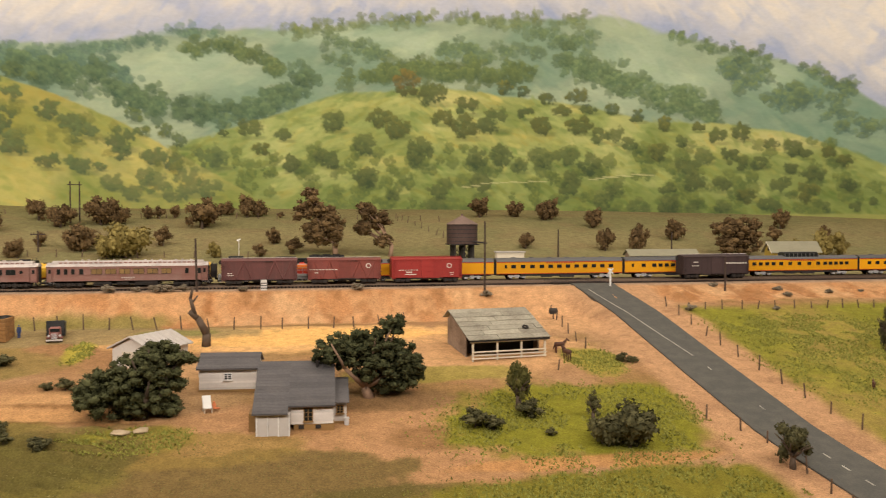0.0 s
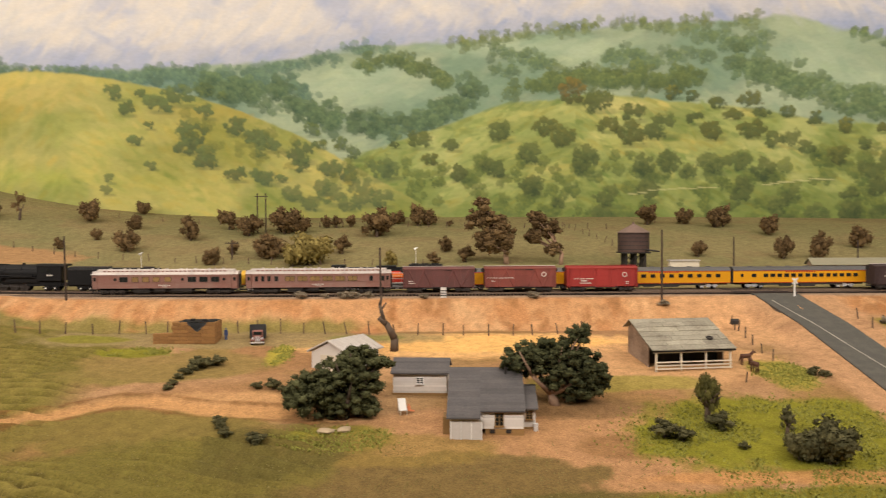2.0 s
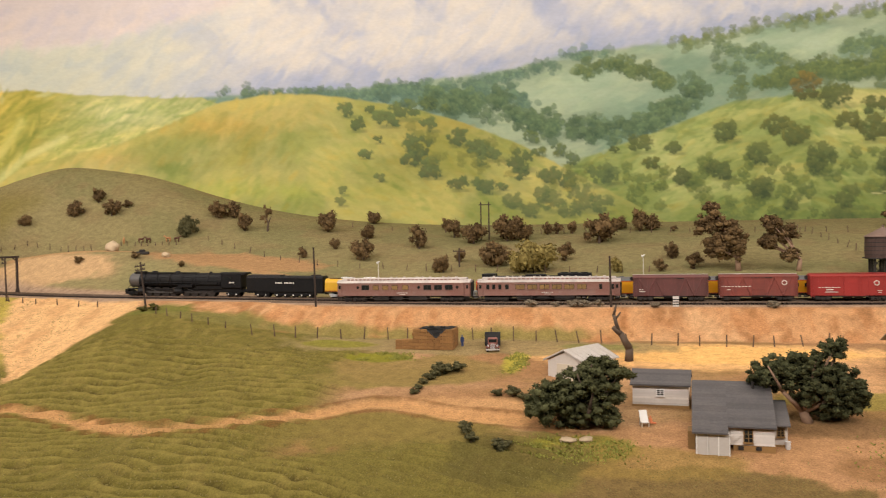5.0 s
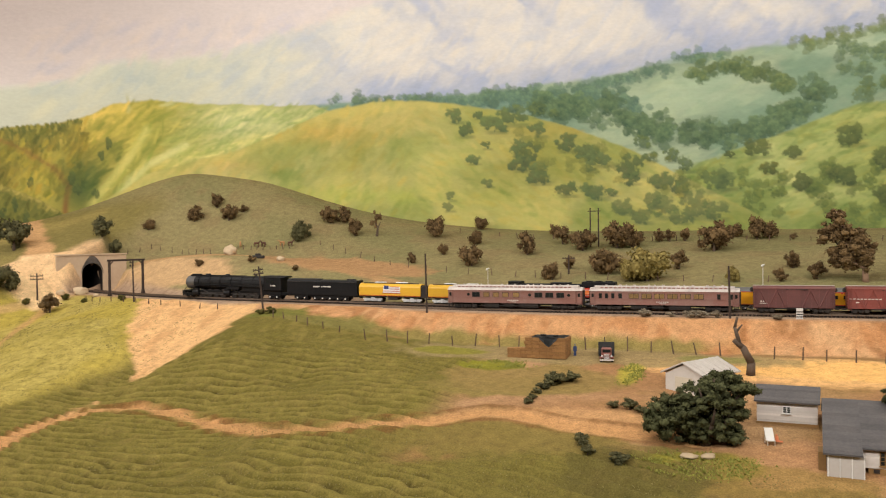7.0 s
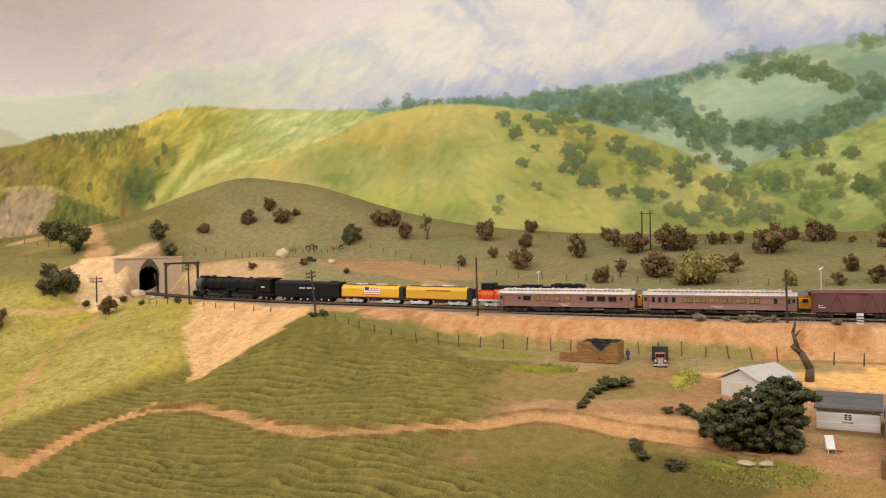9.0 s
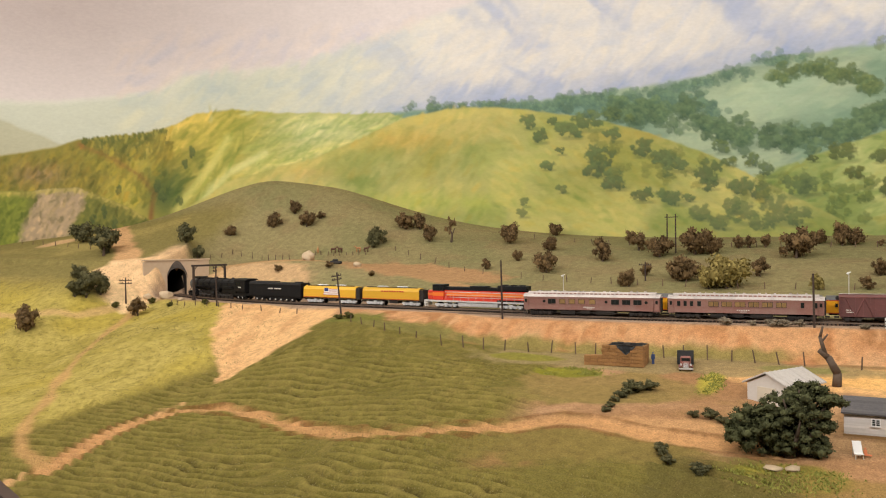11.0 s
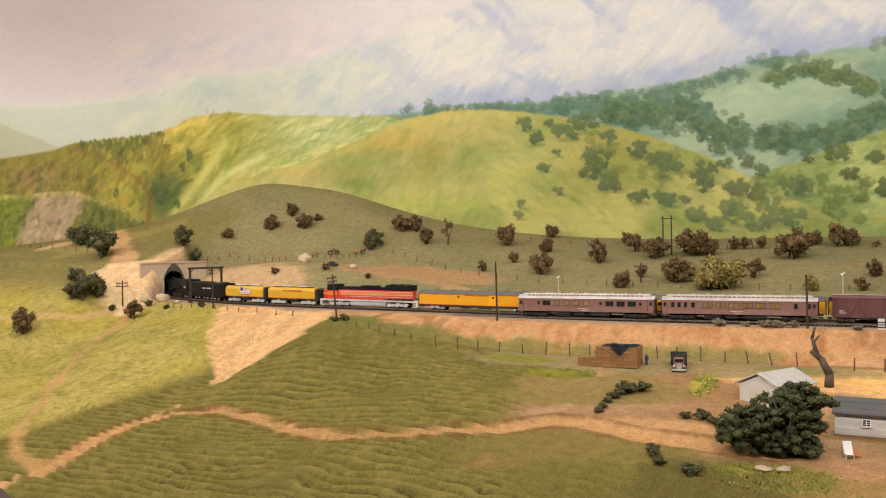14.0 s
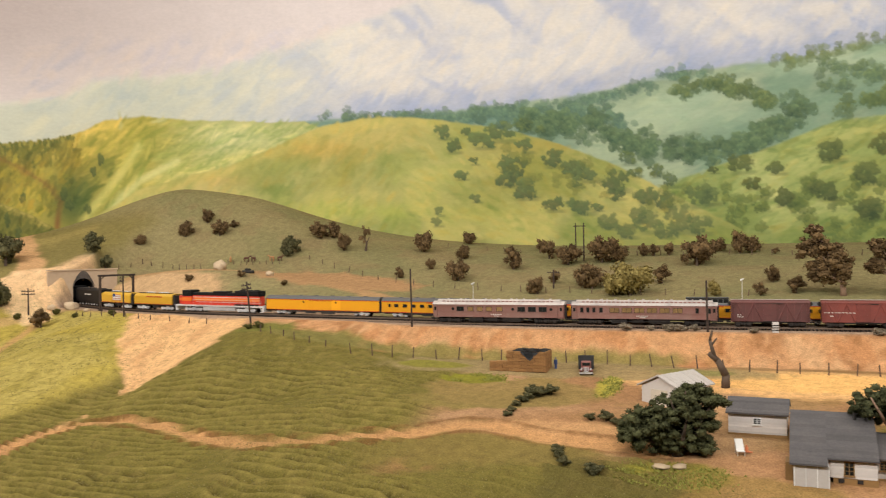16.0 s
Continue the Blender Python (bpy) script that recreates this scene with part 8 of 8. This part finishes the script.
def barn():
    b = tagged(new("barn"), "weathered open barn with plank roof and cream rails", "barn")
    b.matrix_world = pose(0.292, 1.245, ground_z(0.36, 1.27) - 0.002, 0, 0, 8)
    L, D = 0.122, 0.105
    bm = extrude_profile(bmesh.new(), [(0.024, -0.006), (0.024, 0.034), (0.085, 0.0625), (D, 0.052), (D, -0.006)], 0.0, 0.0022)
    part("side_wall", bm, M_BARNWALL, b, "grey-brown boarded side wall")
    bm = extrude_profile(bmesh.new(), [(0.024, -0.006), (0.024, 0.034), (0.085, 0.0625), (D, 0.052), (D, -0.006)], L - 0.0022, L)
    part("side_wall", bm, M_BARNWALL, b)
    part("back_wall", boxes((0, L, D - 0.002, D, -0.006, 0.052)), M_BARNWALL, b)
    part("inner_wall", boxes((0.002, L - 0.002, 0.040, 0.042, -0.006, 0.036)), M_DARK, b, "dark interior wall")
    part("fascia", boxes((-0.003, L + 0.003, -0.004, -0.0022, 0.0262, 0.0292)), M_CREAM, b, "cream fascia board")
    for k in range(4):
        x = 0.001 + k * (L - 0.004) / 3
        part("post", boxes((x, x + 0.0026, -0.002, 0.0006, -0.004, 0.0262)), M_CREAM, b, "cream post")
    for z in (0.0015, 0.0065, 0.0115):
        part("rail", boxes((0.0, L, -0.0030, -0.0018, z, z + 0.0020)), M_CREAM, b, "cream fence rail")
    rows, rr = 7, random.Random(5)
    y0, z0, y1, z1 = -0.007, 0.0290, 0.088, 0.0660
    for k in range(rows):
        f0, f1 = k / rows, (k + 1.12) / rows
        x = -0.006
        while x < L + 0.004:
            w = rr.uniform(0.030, 0.062)
            xe = min(x + w, L + 0.006)
            lift = rr.uniform(0, 0.0008) + 0.0004
            ya, za, yb, zb = y0 + (y1 - y0) * f0, z0 + (z1 - z0) * f0, y0 + (y1 - y0) * min(f1, 1), z0 + (z1 - z0) * min(f1, 1)
            part("roof_plank", extrude_profile(bmesh.new(), [(ya, za + lift + 0.0006), (yb, zb + lift), (yb, zb + lift + 0.0009), (ya, za + lift + 0.0019)], x, xe - 0.0007), M_PLANK, b)
            x = xe
            if xe >= L + 0.005:
                break
    part("roof_deck", slab(-0.005, L + 0.005, y0 + 0.001, z0 - 0.001, y1, z1 - 0.001, 0.0010), M_DARK, b)
    part("back_roof", slab(-0.006, L + 0.006, 0.0875, 0.0660, D + 0.006, 0.0530), M_PLANK, b)
    bm = bmesh.new()
    R, rt = 0.0042, 0.0013
    for i in range(12):
        a0, a1 = i * math.pi / 6, (i + 1) * math.pi / 6
        cyl(bm, (R * math.cos(a0), R * math.sin(a0), 0), (R * math.cos(a1), R * math.sin(a1), 0), rt, seg=6)
    tyre = tagged(part("tyre", bm, M_DARK), "black tyre lying on the barn roof", "tyre")
    tyre.matrix_world = b.matrix_world @ pose(0.098, 0.022, 0.0440, 21, 0, 0)


barn()


def haystack():
    h = tagged(new("bale_stack"), "stack of straw bales under a dark tarp", "haystack")
    h.matrix_world = pose(-0.470, 1.420, ground_z(-0.44, 1.43) - 0.001, 0, 0, -2)
    me = bpy.data.meshes.new("bale")
    bm = boxes((-0.0063, 0.0063, -0.0048, 0.0048, -0.0030, 0.0030), bevel=0.0008)
    bm.to_mesh(me)
    bm.free()
    me.materials.append(M_STRAW)
    r = random.Random(2)
    part("core", boxes((0.003, 0.070, 0.003, 0.037, 0.0, 0.034), (-0.030, 0.004, 0.003, 0.022, 0.0, 0.015)), M_STRAW, h)
    for k in range(6):
        off = 0.0063 if k % 2 else 0.0
        for i in range(6):
            x = 0.0063 + i * 0.0126 + (off if i < 5 else 0) * 0.5
            shared("bale", me, h, pose(min(x, 0.0675), 0.0030 + r.uniform(-0.0007, 0.0007), 0.003 + k * 0.0060, 0, r.uniform(-1.5, 1.5), r.uniform(-3, 3)))
        for j in range(3):
            shared("bale", me, h, pose(0.0690, 0.011 + j * 0.0122, 0.003 + k * 0.0060, 0, 0, 90 + r.uniform(-2, 2)))
            shared("bale", me, h, pose(0.0045, 0.011 + j * 0.0122, 0.003 + k * 0.0060, 0, 0, 90 + r.uniform(-2, 2)))
    for k in range(3):
        for i in range(3):
            shared("bale", me, h, pose(-0.0245 + i * 0.0122, 0.0035, 0.003 + k * 0.0060 - (0.001 if i == 0 else 0), 0, 0, r.uniform(-3, 3)))
    tarp = tagged(new("tarp"), "dark tarp with tyres draped over the bales", "tarp")
    tarp.matrix_world = h.matrix_world @ pose(0, 0, 0)
    bm = bmesh.new()
    N = 18
    gv = {}
    for i in range(N + 1):
        for j in range(11):
            x, y = 0.012 + 0.060 * i / N, -0.001 + 0.044 * j / 10
            gv[i, j] = bm.verts.new((x, y, 0.0366 + 0.0016 * noise.noise(Vector((x * 90, y * 90, 3)))))
    for i in range(N):
        for j in range(10):
            bm.faces.new((gv[i, j], gv[i + 1, j], gv[i + 1, j + 1], gv[i, j + 1]))
    tip = [bm.verts.new((0.040 + 0.002 * k, -0.0034, 0.0365 - 0.004 * k)) for k in range(2)]
    prev_row = [gv[i, 0] for i in range(4, 16)]
    for k in range(1, 6):
        n = len(prev_row) - 2
        if n < 1:
            break
        cxs = [v.co.x for v in prev_row]
        row_ = [bm.verts.new((cxs[1 + m_] if n > 1 else sum(cxs) / len(cxs), -0.0030 - 0.0006 * math.sin(m_ * 1.7 + k), 0.0366 - 0.0032 * k)) for m_ in range(n)]
        for m_ in range(n - 1):
            bm.faces.new((prev_row[m_ + 1], prev_row[m_ + 2], row_[m_ + 1], row_[m_]))
        bm.faces.new((prev_row[0], prev_row[1], row_[0]))
        bm.faces.new((prev_row[-1], row_[-1], prev_row[-2]))
        prev_row = row_
    bmesh.ops.solidify(bm, geom=list(bm.faces), thickness=0.0005)
    part("sheet", bm, M_TARP, tarp, smooth=True)
    for x, y in ((0.030, 0.020), (0.052, 0.016)):
        bm = bmesh.new()
        for i in range(12):
            a0, a1 = i * math.pi / 6, (i + 1) * math.pi / 6
            cyl(bm, (0.0038 * math.cos(a0), 0.0038 * math.sin(a0), 0), (0.0038 * math.cos(a1), 0.0038 * math.sin(a1), 0), 0.0013, seg=6)
        part("tyre", bm, M_DARK, tarp, at=pose(x, y, 0.0385))


haystack()


def old_truck():
    t = tagged(new("truck"), "faded red vintage truck with dark stake body", "truck")
    t.matrix_world = pose(-0.326, 1.412, ground_z(-0.322, 1.41) + 0.0, 0, 0, 9)
    part("cab", boxes((-0.0085, 0.0085, 0.012, 0.026, 0.006, 0.0225), bevel=0.0018), M_TRUCK, t)
    part("windscreen", boxes((-0.0068, 0.0068, 0.0113, 0.0125, 0.0155, 0.0205)), M_GLASS, t)
    part("hood", boxes((-0.0058, 0.0058, -0.002, 0.0125, 0.006, 0.0148), bevel=0.0018), M_TRUCK, t)
    part("grille", boxes(*[(-0.0042, 0.0042, -0.0028, -0.0016, 0.0066 + k * 0.0014, 0.0073 + k * 0.0014) for k in range(6)]), M_SILVER, t)
    part("bumper", boxes((-0.0115, 0.0115, -0.0048, -0.0032, 0.0035, 0.0058)), M_LETTER, t, "pale bumper")
    for s in (-1, 1):
        part("fender", boxes((s * 0.0088 - 0.0030, s * 0.0088 + 0.0030, -0.001, 0.011, 0.0062, 0.0098), bevel=0.0014), M_TRUCK, t)
        part("headlight", cyl(bmesh.new(), (s * 0.0078, -0.0026, 0.0112), (s * 0.0078, 0.001, 0.0112), 0.0017, seg=10), M_SILVER, t)
        for y in (0.005, 0.046):
            w = part("wheel", cyl(bmesh.new(), (s * 0.0078, y, 0.0048), (s * 0.0112, y, 0.0048), 0.0050, seg=16), M_DARK, t)
            part("hub", cyl(bmesh.new(), (s * 0.0112, y, 0.0048), (s * 0.0116, y, 0.0048), 0.0022, seg=10), M_TRUCK, w)
    part("stake_body", boxes((-0.0135, 0.0135, 0.027, 0.0285, 0.008, 0.0315), (-0.0135, -0.012, 0.027, 0.062, 0.008, 0.027), (0.012, 0.0135, 0.027, 0.062, 0.008, 0.027), (-0.0135, 0.0135, 0.027, 0.062, 0.0075, 0.0095)), M_TARP, t, "dark stake body")


old_truck()

# ---- station side of the line ----
sn = tagged(new("station"), "small yellow station with olive-grey roof", "station")
sn.matrix_world = pose(1.205, 1.93, ground_z(1.25, 1.93) - 0.002, 0, 0, -6)
part("wall", gable(bmesh.new(), 0.0, 0.118, -0.022, 0.0, 0.022, -0.004, 0.030, 0.050), M_STATION, sn)
for s in (-1, 1):
    part("roof", slab(-0.006, 0.124, s * 0.029, 0.0245, 0.0, 0.0515), M_STATIONROOF, sn, "olive-grey roof")
part("gable_window", boxes((-0.0008, 0.001, -0.004, 0.004, 0.030, 0.040)), M_DARK, sn)
part("barge_board", extrude_profile(bmesh.new(), [(-0.029, 0.0235), (0, 0.0505), (0.029, 0.0235), (0.029, 0.0250), (0, 0.0522), (-0.029, 0.0250)], -0.0072, -0.0058), M_CREAM, sn)
ws = tagged(new("warehouse"), "long low building with grey-green roof", "building")
ws.matrix_world = pose(0.835, 1.93, ground_z(0.9, 1.93) - 0.002, 0, 0, -4) @ Matrix.Diagonal((1, 1, 0.82, 1))
part("wall", gable(bmesh.new(), 0.0, 0.165, -0.02, 0.0, 0.02, -0.004, 0.028, 0.041), M_BARNWALL, ws)
for s in (-1, 1):
    part("roof", slab(-0.005, 0.170, s * 0.026, 0.0245, 0.0, 0.0425), M_STATIONROOF, ws)
wr_ = tagged(new("low_shed"), "low shed with pale flat roof", "shed")
wr_.matrix_world = pose(0.505, 1.91, ground_z(0.52, 1.91) - 0.002, 0, 0, -4)
part("wall", boxes((0, 0.064, -0.012, 0.012, -0.003, 0.034)), M_CREAM, wr_)
part("roof", boxes((-0.002, 0.066, -0.014, 0.014, 0.034, 0.0365)), M_PALEROOF, wr_, "pale flat roof")

# ---- trackside furniture ----
cb = tagged(new("crossbuck"), "white railway crossing signpost", "sign")
cb.matrix_world = pose(0.655, 1.598, ground_z(0.655, 1.598))
part("post", boxes((-0.0014, 0.0014, -0.0014, 0.0014, -0.002, 0.036)), M_WHITE, cb)
for a in (45, -45):
    part("crossbuck_board", boxes((-0.0075, 0.0075, -0.0022, -0.0014, -0.0013, 0.0013)), M_WHITE, cb, at=pose(0, 0 if a > 0 else -0.0006, 0.0315, 0, a, 0))
mp_ = tagged(new("marker_post"), "short white marker board with dark stripes", "marker")
mp_.matrix_world = pose(-0.012, 1.612, ground_z(-0.012, 1.612))
part("board", boxes((-0.0056, 0.0056, -0.0012, 0.0012, -0.001, 0.0190)), M_WHITE, mp_)
for z in (0.0030, 0.0075, 0.0120):
    part("stripe", boxes((-0.0057, 0.0057, -0.0016, -0.0011, z, z + 0.0017)), M_DARK, mp_)
mb = tagged(new("mailbox"), "dark roofed box on a post by the barn road", "mailbox")
mb.matrix_world = pose(0.505, 1.50, ground_z(0.505, 1.50))
part("post", boxes((-0.001, 0.001, -0.001, 0.001, -0.002, 0.012)), M_POST, mb)
part("box", gable(bmesh.new(), -0.007, 0.007, -0.005, 0.0, 0.005, 0.010, 0.016, 0.020), M_DARK, mb)

# ---- figures and animals: small painted castings ----


def figurine(x, y, material, label, seat=False, z=None):
    bm = bmesh.new()
    if seat:
        cyl(bm, (0, 0, 0.003), (0, 0.002, 0.0095), 0.0020, 0.0024, 8)
        cyl(bm, (0, 0, 0.004), (0.006, -0.003, 0.0035), 0.0014, 0.0011, 6)
        bmesh.ops.create_icosphere(bm, subdivisions=1, radius=0.0014, matrix=Matrix.Translation((0, 0.002, 0.0112)))
    else:
        for s in (-1, 1):
            cyl(bm, (s * 0.0012, 0, -0.0005), (s * 0.0010, 0, 0.0095), 0.0011, 0.0013, 7)
            cyl(bm, (s * 0.0028, 0, 0.008), (s * 0.0022, 0, 0.0160), 0.0008, 0.0009, 6)
        cyl(bm, (0, 0, 0.009), (0, 0, 0.0165), 0.0020, 0.0024, 8)
        bmesh.ops.create_icosphere(bm, subdivisions=1, radius=0.0015, matrix=Matrix.Translation((0, 0, 0.0188)))
    ob = tagged(part("figurine", bm, material), label, "figurine", group="painted castings")
    ob.matrix_world = pose(x, y, ground_z(x, y), 0, 0, 20)


figurine(-0.386, 1.448, M_CLOTH_BLUE, "tiny blue standing casting beside the bales")
figurine(-0.070, 1.112, M_CLOTH_ORANGE, "tiny orange seated casting by the white shed", True)
ch = tagged(new("deck_chair"), "white folding deck chair by the shed", "chair")
ch.matrix_world = pose(-0.079, 1.112, ground_z(-0.079, 1.112), 0, 0, 15)
part("backrest", extrude_profile(bmesh.new(), [(-0.004, 0.004), (0.006, 0.019), (0.007, 0.019), (-0.003, 0.004)], -0.0052, 0.0052), M_WHITE, ch)
part("seat", boxes((-0.005, 0.005, -0.008, -0.002, 0.0048, 0.0056)), M_WHITE, ch)
for sx in (-0.0045, 0.0045):
    for yy in (-0.007, 0.004):
        part("leg", boxes((sx - 0.0005, sx + 0.0005, yy - 0.0005, yy + 0.0005, -0.001, 0.006 if yy < 0 else 0.014)), M_CREAM, ch)


def toy_horse(x, y, yaw, material, label, k=1.0):
    bm = bmesh.new()
    cyl(bm, (-0.008, 0, 0.0135), (0.0075, 0, 0.0138), 0.0036, 0.0034, 10)
    cyl(bm, (0.0065, 0, 0.0145), (0.0125, 0, 0.0205), 0.0026, 0.0016, 8)
    cyl(bm, (0.0115, 0, 0.0208), (0.0168, 0, 0.0178), 0.0017, 0.0010, 8)
    cyl(bm, (-0.0085, 0, 0.015), (-0.0115, 0, 0.006), 0.0010, 0.0006, 6)
    for xx in (-0.0065, 0.006):
        for s in (-1, 1):
            cyl(bm, (xx, s * 0.0018, -0.001), (xx, s * 0.0018, 0.0125), 0.0007, 0.0015, 6)
    for s in (-1, 1):
        cyl(bm, (0.0122, s * 0.0007, 0.0215), (0.0120, s * 0.0009, 0.0233), 0.0005, 0.0002, 5)
    ob = tagged(part("horse", bm, material, smooth=True), label, "horse figure", group="horse castings")
    ob.matrix_world = pose(x, y, ground_z(x, y), 0, 0, yaw) @ Matrix.Diagonal((k, k, k, 1))


toy_horse(0.440, 1.275, 10, M_HORSE, "brown horse figure beside the barn")
toy_horse(0.438, 1.235, 100, M_HORSE, "brown horse figure by the barn fence")
toy_horse(-1.535, 2.215, 120, M_HORSE_DUN, "tan horse figure in the hill corral", 0.9)
toy_horse(-1.485, 2.225, 10, M_HORSE, "dark horse figure in the hill corral", 0.9)
toy_horse(-1.465, 2.23, 170, M_HORSE, "dark horse figure facing another", 0.9)
toy_horse(-1.41, 2.245, 180, M_HORSE_DUN, "pale tan horse figure grazing uphill", 0.9)
toy_horse(-1.385, 2.25, 0, M_HORSE, "brown horse figure near the corral", 0.85)
toy_horse(0.862, 1.105, 60, M_HORSE, "small brown calf figure in the green field", 0.6)
fence([(-1.56, 2.20), (-1.48, 2.205), (-1.36, 2.235)], 0.022, "short corral posts on the hill", 0.6, 21)
sc = tagged(new("scrap_heap"), "dark wrecked car body on the hillside", "wreck")
sc.matrix_world = pose(-1.366, 2.035, ground_z(-1.366, 2.035) - 0.001, 0, 0, 10)
part("body", boxes((-0.017, 0.017, -0.007, 0.007, 0.0, 0.008), (-0.008, 0.007, -0.006, 0.006, 0.007, 0.0135), bevel=0.0022), M_DARK, sc)
bk = tagged(new("bucket"), "grey metal bucket by the farmhouse", "bucket")
bk.matrix_world = pose(0.091, 1.062, ground_z(0.091, 1.062))
part("pail", cyl(bmesh.new(), (0, 0, -0.001), (0, 0, 0.009), 0.0028, 0.0034, 12), M_SILVER, bk)

# ---- loose grass on the green patches: countless, one object each ----


def tufts(name, label, patches, n, size, material, seed):
    r = np.random.RandomState(seed)
    V, F = [], []
    areas = np.array([p[2] * p[3] for p in patches])
    which = r.choice(len(patches), n, p=areas / areas.sum())
    c = np.array(patches)[which]
    ang, rad = r.uniform(0, 2 * np.pi, n), np.sqrt(r.uniform(0, 1, n)) * (1 + 0.15 * r.normal(size=n))
    x, y = c[:, 0] + c[:, 2] * rad * np.cos(ang), c[:, 1] + c[:, 3] * rad * np.sin(ang)
    keep = fuzz2(x, y, 28, 3) > 0.42
    keep &= ~((np.abs(x - road_x(y)) < 0.085))
    x, y = x[keep], y[keep]
    z = height(x, y)
    m = len(x)
    up = size * r.uniform(0.4, 1.2, m)
    a = r.uniform(0, 2 * np.pi, m)
    w = size * r.uniform(0.35, 0.7, m)
    P = np.stack([np.stack([x - w * np.cos(a), y - w * np.sin(a), z - 0.0006], -1), np.stack([x + w * np.cos(a), y + w * np.sin(a), z - 0.0006], -1), np.stack([x + r.normal(0, 0.5, m) * size, y + r.normal(0, 0.5, m) * size, z + up], -1), np.stack([x + w * np.sin(a), y - w * np.cos(a), z + up * 0.2], -1)], 1).reshape(-1, 3)
    k = np.arange(m) * 4
    F = np.concatenate([np.stack([k, k + 1, k + 2], -1), np.stack([k, k + 2, k + 3], -1), np.stack([k + 1, k + 3, k + 2], -1)])
    me = bpy.data.meshes.new(name)
    me.from_pydata(P.tolist(), [], F.tolist())
    me.materials.append(material)
    return tagged(new(name, me), label, "grass", kind="stuff")


tufts("bright_grass", "bright yellow-green grass tufts in clumps", [(0.40, 1.04, 0.19, 0.105), (0.40, 0.86, 0.24, 0.07), (0.48, 1.235, 0.045, 0.06), (-0.51, 1.37, 0.065, 0.028), (-0.28, 1.35, 0.022, 0.055), (-0.16, 1.045, 0.08, 0.035), (0.95, 1.20, 0.20, 0.17), (0.90, 1.36, 0.15, 0.06), (1.25, 1.25, 0.25, 0.17)], 42000, 0.0030, M_TUFT, 3)
tufts("dry_grass", "dull olive grass stubble on fields and slopes", [(-0.85, 1.30, 0.30, 0.16), (-0.75, 0.95, 0.42, 0.16), (-1.45, 1.40, 0.25, 0.28), (-1.9, 1.6, 0.35, 0.25), (-0.05, 0.95, 0.25, 0.08)], 26000, 0.0016, M_TUFT_DULL, 5)

# ---- the room round the layout ----
fas = bmesh.new()
prev = None
for x in np.concatenate([np.linspace(-3.3, -0.675, 12), np.linspace(-0.6, 2.6, 6)]):
    y = max(0.782 - 0.45 * (x + 1.12), 0.60)
    z = ground_z(x, y)
    ring = [fas.verts.new(p) for p in ((x, y - 0.018, -0.9), (x, y - 0.018, z + 0.004), (x, y + 0.002, z + 0.004), (x, y + 0.002, -0.9))]
    if prev:
        for i in range(4):
            fas.faces.new((prev[i], prev[(i + 1) % 4], ring[(i + 1) % 4], ring[i]))
    prev = ring
bmesh.ops.recalc_face_normals(fas, faces=list(fas.faces))
tagged(part("fascia", fas, surface("fascia_wood", (0.07, 0.04, 0.03), 0.5)), "dark brown board along the layout's edge", "fascia", kind="structure")
M_ROOM = surface("room_plaster", (0.55, 0.50, 0.45), 0.9, vary=0.1, scale=20)
M_FLOOR = surface("room_carpet", (0.13, 0.11, 0.10), 0.95, vary=0.3, scale=60)
tagged(part("floor", boxes((-5, 5, -4, 5, -1.1, -1.0)), M_FLOOR), "dark carpeted floor of the exhibition room", "floor", kind="structure")
tagged(part("ceiling", boxes((-5, 5, -4, 5, 1.75, 1.85)), M_ROOM), "plain ceiling of the exhibition room", "ceiling", kind="structure")
for nm, bx in (("wall_south", (-5, 5, -4.1, -4, -1.0, 1.75)), ("wall_west", (-5.1, -5, -4, 5, -1.0, 1.75)), ("wall_east", (5, 5.1, -4, 5, -1.0, 1.75)), ("wall_north", (-5, 5, 5, 5.1, -1.0, 1.75))):
    tagged(part(nm, boxes(bx), M_ROOM), "plain plaster wall of the exhibition room", "wall", kind="structure")

motions()
